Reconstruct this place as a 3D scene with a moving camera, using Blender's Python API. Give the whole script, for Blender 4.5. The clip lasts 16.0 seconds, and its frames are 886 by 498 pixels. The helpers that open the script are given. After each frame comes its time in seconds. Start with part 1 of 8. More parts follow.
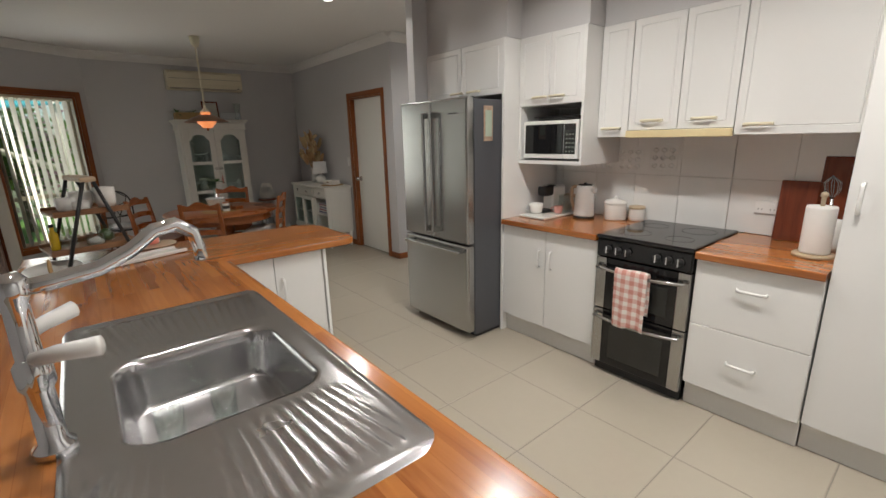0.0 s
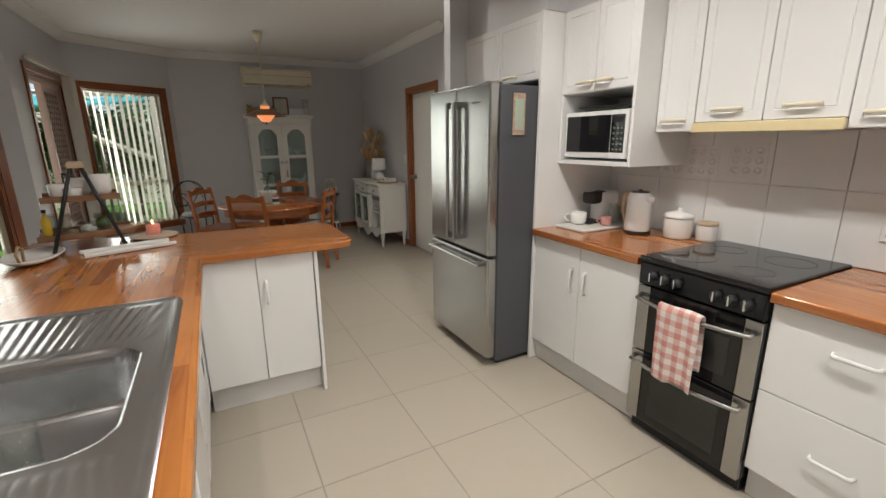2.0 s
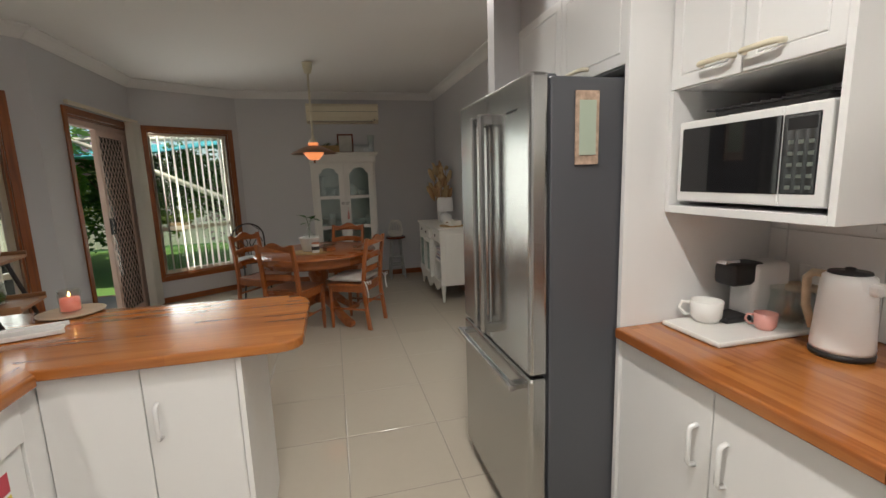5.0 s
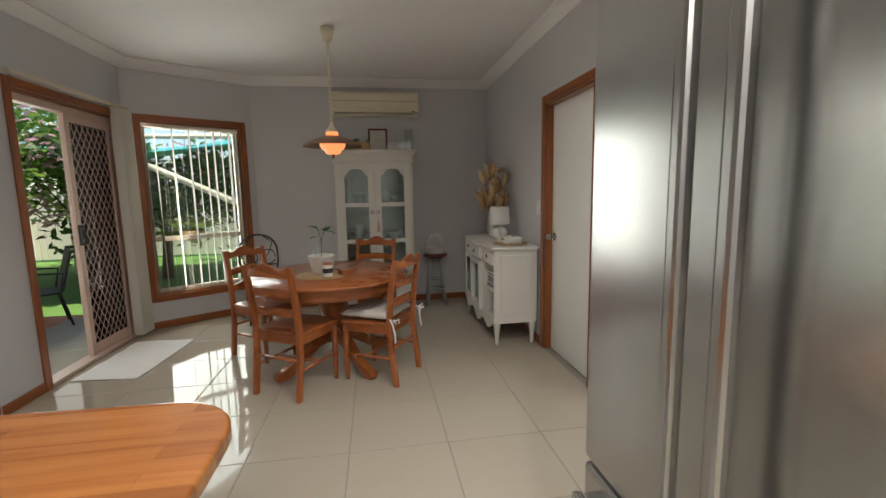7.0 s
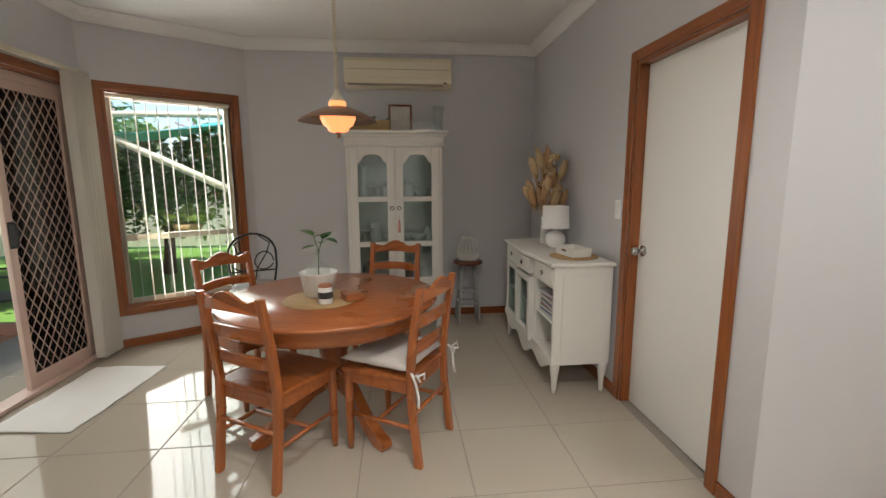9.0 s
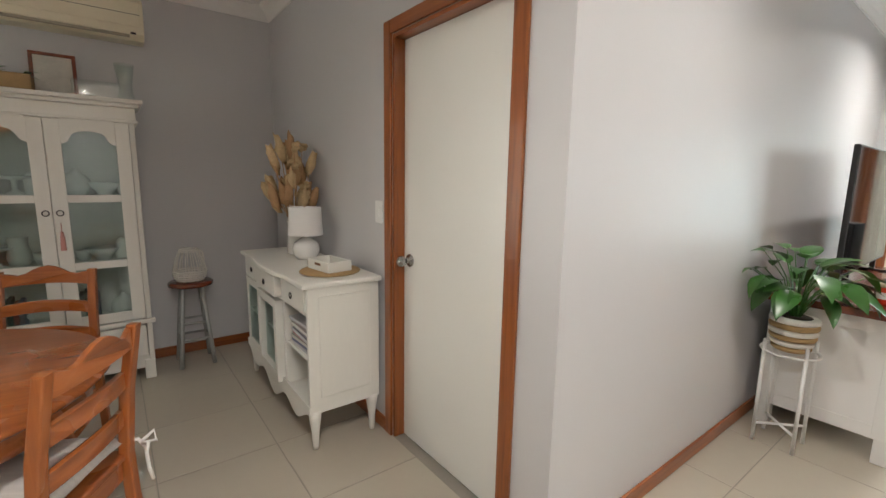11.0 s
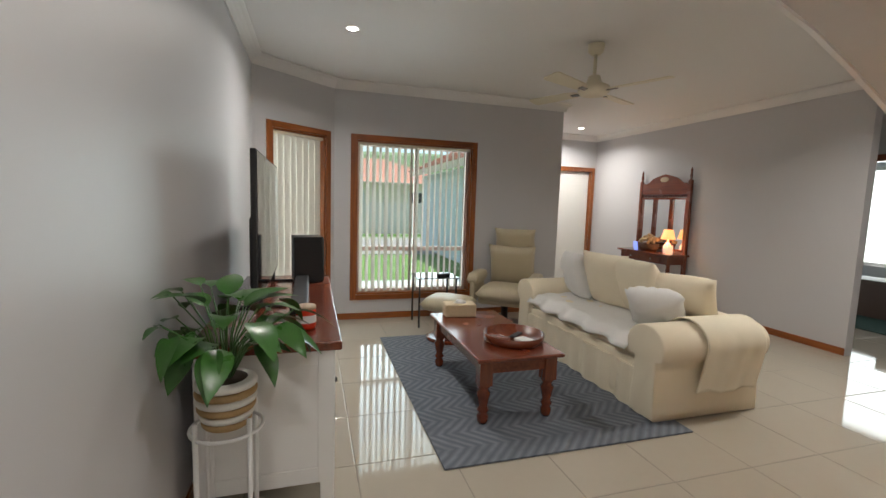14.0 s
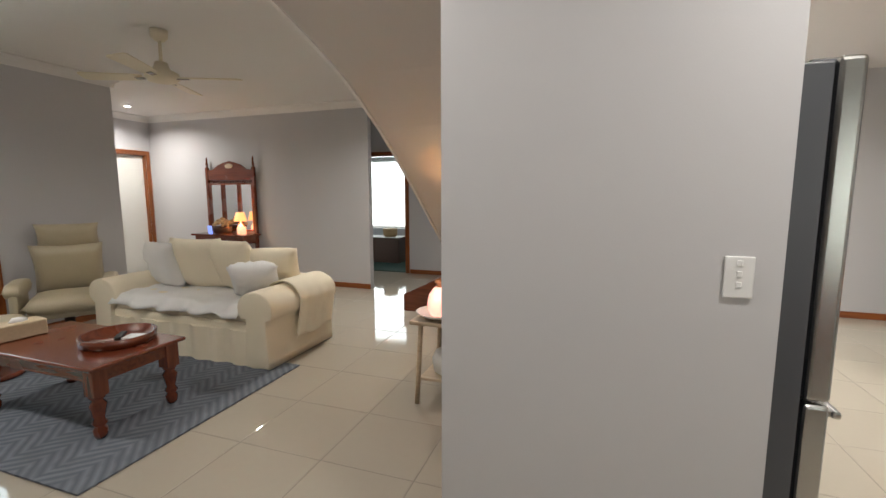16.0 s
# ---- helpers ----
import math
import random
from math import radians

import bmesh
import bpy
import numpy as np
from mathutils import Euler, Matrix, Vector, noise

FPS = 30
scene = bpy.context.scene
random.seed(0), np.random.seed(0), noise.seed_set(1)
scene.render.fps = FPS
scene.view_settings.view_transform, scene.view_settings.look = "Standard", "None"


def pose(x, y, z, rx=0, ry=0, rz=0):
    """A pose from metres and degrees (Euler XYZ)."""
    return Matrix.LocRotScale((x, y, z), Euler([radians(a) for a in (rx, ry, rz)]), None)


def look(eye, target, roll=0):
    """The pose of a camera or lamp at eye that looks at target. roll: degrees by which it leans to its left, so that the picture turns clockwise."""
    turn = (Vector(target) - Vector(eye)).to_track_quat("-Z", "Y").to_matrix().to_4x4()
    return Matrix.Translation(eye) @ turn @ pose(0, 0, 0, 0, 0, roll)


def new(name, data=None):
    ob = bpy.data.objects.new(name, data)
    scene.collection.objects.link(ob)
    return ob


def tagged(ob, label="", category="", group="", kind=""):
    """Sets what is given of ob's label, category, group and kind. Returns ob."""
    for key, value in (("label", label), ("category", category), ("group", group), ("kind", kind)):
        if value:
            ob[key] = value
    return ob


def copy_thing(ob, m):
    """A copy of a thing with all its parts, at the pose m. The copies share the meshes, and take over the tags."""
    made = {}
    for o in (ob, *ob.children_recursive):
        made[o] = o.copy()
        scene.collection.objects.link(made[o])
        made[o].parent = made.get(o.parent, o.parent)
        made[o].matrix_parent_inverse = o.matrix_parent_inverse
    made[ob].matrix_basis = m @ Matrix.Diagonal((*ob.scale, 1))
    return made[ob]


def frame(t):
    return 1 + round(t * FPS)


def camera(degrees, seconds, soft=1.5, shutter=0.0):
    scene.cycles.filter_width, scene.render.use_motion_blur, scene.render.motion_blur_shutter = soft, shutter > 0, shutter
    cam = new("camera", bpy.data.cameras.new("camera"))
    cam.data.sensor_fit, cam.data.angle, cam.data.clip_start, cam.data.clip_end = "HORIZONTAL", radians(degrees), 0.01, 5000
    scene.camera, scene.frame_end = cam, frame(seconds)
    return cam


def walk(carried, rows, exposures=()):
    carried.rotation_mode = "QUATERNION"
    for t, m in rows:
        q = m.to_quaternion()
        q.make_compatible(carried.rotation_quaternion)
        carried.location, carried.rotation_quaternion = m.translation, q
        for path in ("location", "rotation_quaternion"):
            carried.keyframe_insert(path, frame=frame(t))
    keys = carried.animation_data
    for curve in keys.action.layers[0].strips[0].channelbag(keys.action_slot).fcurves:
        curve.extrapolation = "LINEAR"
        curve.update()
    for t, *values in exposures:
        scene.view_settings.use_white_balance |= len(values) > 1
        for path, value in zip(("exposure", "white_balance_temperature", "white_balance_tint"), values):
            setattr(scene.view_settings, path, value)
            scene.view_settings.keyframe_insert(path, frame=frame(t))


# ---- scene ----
cam = camera(91.0, 16.0)
PATH = [
    (0, (-2.999, -4.527, 1.5), (-1.769, -3.03, 1.004), -1.4),
    (0.5, (-2.722, -4.55, 1.493), (-1.612, -2.967, 0.981), -1.9),
    (1, (-2.505, -4.55, 1.462), (-1.479, -2.908, 0.962), -1.5),
    (1.5, (-2.392, -4.502, 1.441), (-1.421, -2.821, 0.963), -0.5),
    (2, (-2.369, -4.455, 1.446), (-1.472, -2.734, 0.96), -0.5),
    (2.5, (-2.15, -4.418, 1.429), (-1.408, -2.615, 0.985), 0.1),
    (3, (-1.999, -4.339, 1.439), (-1.372, -2.482, 1.04), 0.5),
    (3.5, (-1.906, -4.22, 1.464), (-1.332, -2.339, 1.099), -0.0),
    (4, (-1.796, -4.038, 1.476), (-1.264, -2.141, 1.134), -0.8),
    (6.5, (-1.382, -2.764, 1.361), (-1.006, -0.821, 1.077), -1.6),
    (7, (-1.401, -2.417, 1.355), (-1.097, -0.458, 1.093), -1.1),
    (7.5, (-1.406, -2.132, 1.369), (-1.197, -0.161, 1.1), -1.1),
    (8, (-1.449, -1.835, 1.369), (-1.289, 0.138, 1.085), -0.9),
    (8.2, (-1.45, -1.739, 1.371), (-1.292, 0.233, 1.078), -0.9),
    (10.5, (-1.133, -0.978, 1.38), (-0.331, 0.823, 1.044), 1.6),
    (11.5, (-1.041, -0.734, 1.361), (0.502, 0.513, 1.106), -0.5),
    (12, (-0.798, -0.65, 1.363), (0.948, 0.303, 1.154), -1.2),
    (12.5, (-0.576, -0.507, 1.352), (1.317, 0.106, 1.149), -1.0),
    (13, (-0.374, -0.395, 1.347), (1.607, -0.212, 1.14), 1.1),
    (13.5, (-0.195, -0.402, 1.356), (1.787, -0.575, 1.154), 1.7),
    (14, (-0.062, -0.527, 1.374), (1.842, -1.102, 1.165), 1.8),
    (14.5, (0.043, -0.617, 1.392), (1.796, -1.557, 1.182), 2.1),
    (15, (0.091, -0.711, 1.399), (1.572, -2.04, 1.198), 1.9),
    (15.5, (-0.014, -0.49, 1.385), (1.098, -2.138, 1.163), 0.4),
    (16, (-0.237, 0.02, 1.379), (0.404, -1.858, 1.128), -0.1),
]
walk(cam, [(t, look(eye, target, roll)) for t, eye, target, roll in PATH],
     exposures=[(0, -0.05), (2.5, 0.08), (4.2, 0.05), (6.5, 0.45), (8.0, 0.68), (10.3, 1.15), (11.5, 1.10), (13.0, 0.54), (14.5, 0.42), (16.0, 0.50)])


# ---- world and light ----
EXPOSURE = 0.0
scene.view_settings.exposure = EXPOSURE
world = bpy.data.worlds.new("sky")
scene.world = world
world.use_nodes = True
sky = world.node_tree.nodes.new("ShaderNodeTexSky")
sky.sky_type = "NISHITA"
sky.sun_disc = False
sky.sun_elevation = radians(69.7)
sky.sun_rotation = radians(115.6)
background = world.node_tree.nodes["Background"]
background.inputs["Strength"].default_value = 0.15
world.node_tree.links.new(sky.outputs[0], background.inputs[0])
sun_data = bpy.data.lights.new("sun", "SUN")
sun_data.energy, sun_data.angle, sun_data.color = 5.0, radians(0.5), (1.0, 0.95, 0.86)
sun = new("sun", sun_data)
sun.matrix_world = look((2.5, -1.2, 7.5), (0, 0, 0))


def area(name, eye, target, w, h, power, color):
    data = bpy.data.lights.new(name, "AREA")
    data.shape, data.size, data.size_y, data.energy, data.color = "RECTANGLE", w, h, power, color
    ob = new(name, data)
    ob.matrix_world = look(eye, target)
    return ob


def downlight_lamp(x, y, power, color=(1.0, 0.955, 0.90)):
    data = bpy.data.lights.new("downlight_lamp", "AREA")
    data.shape, data.size, data.energy, data.color, data.spread = "DISK", 0.09, power, color, radians(150)
    ob = new("downlight_lamp", data)
    ob.matrix_world = look((x, y, 2.655), (x, y + 0.001, 0))


def bulb(name, x, y, z, power, color, size=0.04):
    data = bpy.data.lights.new(name, "POINT")
    data.energy, data.color, data.shadow_soft_size = power, color, size
    new(name, data).location = (x, y, z)


DAY = (0.84, 0.95, 1.0)
GARDEN_DAY = (1.0, 0.985, 0.92)
area("daylight_sliding_door", (-4.5, 1.6, 1.3), (0, 1.5, 1.4), 1.6, 2.0, 9, GARDEN_DAY)
area("daylight_bay_window", (-3.35, 2.78, 1.25), (0.0, 0.9, 1.5), 1.0, 1.7, 22, GARDEN_DAY)
area("daylight_bar_window", (-4.35, 0.12, 1.3), (-2.0, -2.2, 0.9), 1.0, 1.5, 12, GARDEN_DAY)
area("daylight_front_window", (5.3, -1.69, 1.2), (0, -1.9, 0.8), 1.9, 2.1, 50, DAY)
area("daylight_side_window", (4.80, -0.30, 1.2), (2, -2.6, 0.9), 0.6, 1.7, 14, DAY)
area("daylight_bedroom_window", (4.1, -8.95, 1.4), (3.4, -5, 1.0), 1.2, 1.2, 9, DAY)
# The last three lamps are unseen, added to lift hall, passage and dining.
for dx, dy, dp in ((-1.3, -3.0, 16), (-1.3, -4.3, 17), (-2.75, -3.4, 9), (-1.5, -5.3, 12), (3.45, -0.82, 14), (6.30, -4.75, 19), (1.9, -4.2, 20), (0.7, -0.85, 7), (-1.1, -0.75, 13)):
    downlight_lamp(dx, dy, dp)
bulb("pendant_bulb", -1.72, 1.35, 1.745, 2.2, (1.0, 0.46, 0.20))
bulb("pink_lamp_bulb", 0.68, -2.46, 0.80, 1.2, (1.0, 0.62, 0.50), 0.05)
bulb("stair_lamp_bulb", 0.66, -3.05, 1.10, 5, (1.0, 0.62, 0.30), 0.04)
bulb("hall_lamp_bulb", 4.92, -5.36, 1.04, 5, (1.0, 0.60, 0.28), 0.03)


# ---- materials ----
def nodes_of(name):
    m = bpy.data.materials.new(name)
    m.use_nodes = True
    nt = m.node_tree
    return m, nt, nt.nodes["Principled BSDF"], nt.links


def surface(name, color, rough=0.5, metal=0.0, vary=0.08, scale=6.0, bump=0.1, grain=60.0, stretch=(1, 1, 1), coat=0.0, rand=0.0, rough_var=0.08):
    """A painted, moulded or woven surface: base colour with wear at two scales, fine relief and uneven gloss."""
    m, nt, p, lk = nodes_of(name)
    tc = nt.nodes.new("ShaderNodeTexCoord")
    mp = nt.nodes.new("ShaderNodeMapping")
    mp.inputs["Scale"].default_value = stretch
    lk.new(tc.outputs["Object"], mp.inputs[0])
    n1 = nt.nodes.new("ShaderNodeTexNoise")
    n1.inputs["Scale"].default_value, n1.inputs["Detail"].default_value = scale, 5
    n2 = nt.nodes.new("ShaderNodeTexNoise")
    n2.inputs["Scale"].default_value, n2.inputs["Detail"].default_value = grain, 4
    lk.new(mp.outputs[0], n1.inputs[0])
    lk.new(mp.outputs[0], n2.inputs[0])
    ramp = nt.nodes.new("ShaderNodeMix")
    ramp.data_type = "RGBA"
    ramp.inputs[6].default_value = (*[c * (1 - vary) for c in color], 1)
    ramp.inputs[7].default_value = (*[min(1, c * (1 + vary)) for c in color], 1)
    add = nt.nodes.new("ShaderNodeMath")
    add.operation = "MULTIPLY_ADD"
    add.inputs[1].default_value = 0.35
    lk.new(n2.outputs[0], add.inputs[0])
    half = nt.nodes.new("ShaderNodeMath")
    half.operation = "MULTIPLY"
    half.inputs[1].default_value = 0.65
    lk.new(n1.outputs[0], half.inputs[0])
    lk.new(half.outputs[0], add.inputs[2])
    last = add
    if rand:
        info = nt.nodes.new("ShaderNodeObjectInfo")
        ra = nt.nodes.new("ShaderNodeMath")
        ra.operation = "MULTIPLY_ADD"
        ra.inputs[1].default_value = rand
        lk.new(info.outputs["Random"], ra.inputs[0])
        lk.new(add.outputs[0], ra.inputs[2])
        last = ra
    lk.new(last.outputs[0], ramp.inputs[0])
    lk.new(ramp.outputs[2], p.inputs["Base Color"])
    rr = nt.nodes.new("ShaderNodeMapRange")
    rr.inputs["To Min"].default_value, rr.inputs["To Max"].default_value = max(0.02, rough - rough_var), min(1, rough + rough_var)
    lk.new(n1.outputs[0], rr.inputs[0])
    lk.new(rr.outputs[0], p.inputs["Roughness"])
    p.inputs["Metallic"].default_value = metal
    p.inputs["Coat Weight"].default_value = coat
    p.inputs["Coat Roughness"].default_value = 0.08
    if bump:
        b = nt.nodes.new("ShaderNodeBump")
        b.inputs["Strength"].default_value, b.inputs["Distance"].default_value = bump, 0.004
        lk.new(n2.outputs[0], b.inputs["Height"])
        lk.new(b.outputs[0], p.inputs["Normal"])
    return m


def timber(name, dark, light, along=0, rough=0.3, coat=0.3, staves=None, scale=1.0):
    """Oiled or varnished wood with grain along one axis; staves: length and width of glued strips."""
    m, nt, p, lk = nodes_of(name)
    tc = nt.nodes.new("ShaderNodeTexCoord")
    mp = nt.nodes.new("ShaderNodeMapping")
    s = [22.0 * scale, 22.0 * scale, 22.0 * scale]
    s[along] = 1.6 * scale
    mp.inputs["Scale"].default_value = s
    lk.new(tc.outputs["Object"], mp.inputs[0])
    n = nt.nodes.new("ShaderNodeTexNoise")
    n.inputs["Scale"].default_value, n.inputs["Detail"].default_value, n.inputs["Distortion"].default_value = 1.6, 7, 0.7
    lk.new(mp.outputs[0], n.inputs[0])
    big = nt.nodes.new("ShaderNodeTexNoise")
    big.inputs["Scale"].default_value, big.inputs["Detail"].default_value = 2.2, 3
    lk.new(tc.outputs["Object"], big.inputs[0])
    ramp = nt.nodes.new("ShaderNodeValToRGB")
    ramp.color_ramp.elements[0].position, ramp.color_ramp.elements[0].color = 0.28, (*dark, 1)
    ramp.color_ramp.elements[1].position, ramp.color_ramp.elements[1].color = 0.74, (*light, 1)
    mid = ramp.color_ramp.elements.new(0.5)
    mid.color = (*[(a * 0.45 + b * 0.55) for a, b in zip(dark, light)], 1)
    mixv = nt.nodes.new("ShaderNodeMath")
    mixv.operation = "MULTIPLY_ADD"
    mixv.inputs[1].default_value = 0.3
    off = nt.nodes.new("ShaderNodeMath")
    off.operation = "MULTIPLY_ADD"
    off.inputs[1].default_value, off.inputs[2].default_value = 0.75, -0.03
    lk.new(big.outputs[0], mixv.inputs[0])
    lk.new(n.outputs[0], off.inputs[0])
    lk.new(off.outputs[0], mixv.inputs[2])
    out = mixv
    if staves:
        br = nt.nodes.new("ShaderNodeTexBrick")
        mp2 = nt.nodes.new("ShaderNodeMapping")
        if along == 1:
            mp2.inputs["Rotation"].default_value = (0, 0, radians(90))
        lk.new(tc.outputs["Object"], mp2.inputs[0])
        lk.new(mp2.outputs[0], br.inputs[0])
        br.inputs["Color1"].default_value, br.inputs["Color2"].default_value = (0, 0, 0, 1), (1, 1, 1, 1)
        br.inputs["Mortar"].default_value = (0.1, 0.1, 0.1, 1)
        br.inputs["Scale"].default_value, br.inputs["Mortar Size"].default_value = 1.0, 0.0006
        br.inputs["Brick Width"].default_value, br.inputs["Row Height"].default_value = staves
        br.offset = 0.37
        sa = nt.nodes.new("ShaderNodeMath")
        sa.operation = "MULTIPLY_ADD"
        sa.inputs[1].default_value = 0.34
        lk.new(br.outputs[0], sa.inputs[0])
        sh = nt.nodes.new("ShaderNodeMath")
        sh.operation = "SUBTRACT"
        sh.inputs[1].default_value = 0.17
        lk.new(mixv.outputs[0], sh.inputs[0])
        lk.new(sh.outputs[0], sa.inputs[2])
        out = sa
    lk.new(out.outputs[0], ramp.inputs[0])
    lk.new(ramp.outputs[0], p.inputs["Base Color"])
    rr = nt.nodes.new("ShaderNodeMapRange")
    rr.inputs["To Min"].default_value, rr.inputs["To Max"].default_value = rough - 0.08, rough + 0.1
    lk.new(big.outputs[0], rr.inputs[0])
    lk.new(rr.outputs[0], p.inputs["Roughness"])
    p.inputs["Coat Weight"].default_value, p.inputs["Coat Roughness"].default_value = coat, 0.12
    b = nt.nodes.new("ShaderNodeBump")
    b.inputs["Strength"].default_value, b.inputs["Distance"].default_value = 0.12, 0.002
    lk.new(n.outputs[0], b.inputs["Height"])
    lk.new(b.outputs[0], p.inputs["Normal"])
    return m


def glass(name, tint=(0.95, 0.98, 0.97), gloss=0.09, thin=False):
    m, nt, p, lk = nodes_of(name)
    nt.nodes.remove(p)
    tr = nt.nodes.new("ShaderNodeBsdfTransparent")
    tr.inputs[0].default_value = (*tint, 1)
    gl = nt.nodes.new("ShaderNodeBsdfGlossy")
    gl.inputs["Roughness"].default_value = 0.03
    fr = nt.nodes.new("ShaderNodeFresnel")
    fr.inputs[0].default_value = 1.45
    mx = nt.nodes.new("ShaderNodeMixShader")
    if thin:
        mx.inputs[0].default_value = gloss
    else:
        lk.new(fr.outputs[0], mx.inputs[0])
    lk.new(tr.outputs[0], mx.inputs[1])
    lk.new(gl.outputs[0], mx.inputs[2])
    lk.new(mx.outputs[0], nt.nodes["Material Output"].inputs[0])
    return m


def glow(name, color, strength):
    m, nt, p, lk = nodes_of(name)
    p.inputs["Base Color"].default_value = (*color, 1)
    p.inputs["Emission Color"].default_value = (*color, 1)
    p.inputs["Emission Strength"].default_value = strength
    p.inputs["Roughness"].default_value = 0.4
    return m


WALL = surface("wall_paint_grey", (0.57, 0.565, 0.575), 0.42, vary=0.03, scale=1.5, bump=0.06, grain=180, rough_var=0.05)
CEIL = surface("ceiling_paint_white", (0.80, 0.79, 0.77), 0.8, vary=0.02, scale=1.2, bump=0.05, grain=150)
DOORPAINT = surface("door_paint_white", (0.78, 0.78, 0.74), 0.3, vary=0.02, scale=2, bump=0.03)
CEDAR = timber("cedar_trim", (0.15, 0.037, 0.007), (0.37, 0.108, 0.021), 2, 0.32, 0.4)
CEDAR_H = timber("cedar_trim_level", (0.15, 0.037, 0.007), (0.37, 0.108, 0.021), 0, 0.32, 0.4)
TILE = surface("porcelain_tile", (0.44, 0.395, 0.325), 0.06, vary=0.05, scale=2.2, bump=0.015, grain=25, rand=0.22, rough_var=0.03)
GROUT = surface("grout", (0.27, 0.245, 0.21), 0.9, vary=0.2, scale=5)
LAMINATE = surface("white_laminate", (0.80, 0.80, 0.79), 0.2, vary=0.02, scale=3, bump=0.02, grain=30, rough_var=0.05)
KICK = surface("kickboard_white", (0.70, 0.69, 0.67), 0.4, vary=0.05)
BENCH_Y = timber("benchtop_hardwood", (0.30, 0.092, 0.020), (0.52, 0.195, 0.045), 1, 0.22, 0.5, (0.9, 0.042))
BENCH_X = timber("benchtop_hardwood_cross", (0.30, 0.092, 0.020), (0.52, 0.195, 0.045), 0, 0.22, 0.5, (0.9, 0.042))
STEEL = surface("brushed_steel", (0.45, 0.45, 0.44), 0.24, 1.0, vary=0.02, scale=1.5, bump=0.006, grain=120, stretch=(4, 4, 0.3), rough_var=0.02)
SINK = surface("sink_steel", (0.60, 0.60, 0.61), 0.24, 1.0, vary=0.06, scale=4, bump=0.03, grain=90)
CHROME = surface("chrome", (0.82, 0.83, 0.85), 0.07, 1.0, vary=0.02, bump=0, rough_var=0.02)
DARKGREY = surface("fridge_side_grey", (0.075, 0.078, 0.088), 0.4, vary=0.05, bump=0.08, grain=300)
BLACK = surface("black_enamel", (0.012, 0.012, 0.013), 0.18, vary=0.1, bump=0.01)
BLACKGLASS = surface("black_glass", (0.010, 0.010, 0.011), 0.05, vary=0.05, bump=0, rough_var=0.02)
BLACKMATT = surface("black_plastic", (0.018, 0.018, 0.019), 0.5, vary=0.1)
IRON = surface("black_iron", (0.015, 0.014, 0.014), 0.45, vary=0.2)
WHITEP = surface("white_plastic", (0.78, 0.78, 0.77), 0.3, vary=0.02, bump=0.02)
CREAM = surface("cream_plastic", (0.72, 0.66, 0.50), 0.35, vary=0.03, bump=0.02)
CREAMWOOD = surface("cream_hood_edge", (0.74, 0.62, 0.36), 0.35, vary=0.08, scale=4, stretch=(1, 12, 12))
CERAMIC = surface("white_ceramic", (0.78, 0.77, 0.74), 0.16, vary=0.03, bump=0.02)
PAINTWOOD = surface("distressed_white_paint", (0.74, 0.73, 0.68), 0.45, vary=0.07, scale=7, bump=0.14, grain=45, stretch=(1, 1, 0.3))
PINE = timber("honey_pine", (0.23, 0.058, 0.014), (0.44, 0.140, 0.036), 0, 0.28, 0.45)
PINE_Z = timber("honey_pine_upright", (0.23, 0.058, 0.014), (0.44, 0.140, 0.036), 2, 0.28, 0.45)
MAHOG = timber("red_mahogany", (0.085, 0.016, 0.007), (0.21, 0.048, 0.018), 0, 0.25, 0.5)
MAHOG_Z = timber("red_mahogany_upright", (0.085, 0.016, 0.007), (0.21, 0.048, 0.018), 2, 0.25, 0.5)
BROWNWOOD = timber("brown_shelf_wood", (0.13, 0.055, 0.022), (0.30, 0.15, 0.065), 0, 0.5, 0.0)
PALEWOOD = timber("pale_bleached_wood", (0.42, 0.31, 0.20), (0.60, 0.48, 0.34), 0, 0.5, 0.0)
PINKALU = surface("pinkish_aluminium", (0.60, 0.44, 0.37), 0.35, 0.0, vary=0.03)
CREAMALU = surface("cream_window_aluminium", (0.66, 0.60, 0.47), 0.35, vary=0.03)
BLIND = surface("blind_fabric", (0.70, 0.67, 0.60), 0.9, vary=0.05, scale=10, bump=0.2, grain=250)
GLASS = glass("window_glass")
JARGLASS = glass("clear_glass", (0.93, 0.96, 0.95), 0.14, True)
CABPANE = glass("cabinet_pane", (0.82, 0.90, 0.88), 0.06, True)
LINEN = surface("cream_slipcover_cotton", (0.83, 0.74, 0.57), 0.95, vary=0.06, scale=5, bump=0.35, grain=260)
WHITECLOTH = surface("white_cotton", (0.80, 0.79, 0.77), 0.95, vary=0.05, scale=8, bump=0.4, grain=200)
LEATHER = surface("cream_leather", (0.52, 0.45, 0.31), 0.38, vary=0.08, scale=5, bump=0.25, grain=90)
LEAF = surface("leaf_green", (0.035, 0.115, 0.02), 0.3, vary=0.35, scale=14, bump=0.15, grain=60, rand=0.3)
BASKET = surface("natural_wicker", (0.42, 0.28, 0.13), 0.8, vary=0.25, scale=30, bump=0.6, grain=120)
WICKERW = surface("white_wicker", (0.76, 0.74, 0.69), 0.7, vary=0.1, scale=30, bump=0.5, grain=120)
TERRA = surface("terracotta", (0.40, 0.17, 0.10), 0.8, vary=0.15, scale=5, bump=0.3)
SPLASH = surface("splashback_tile", (0.78, 0.78, 0.77), 0.08, vary=0.02, bump=0.0, rough_var=0.02, rand=0.1)


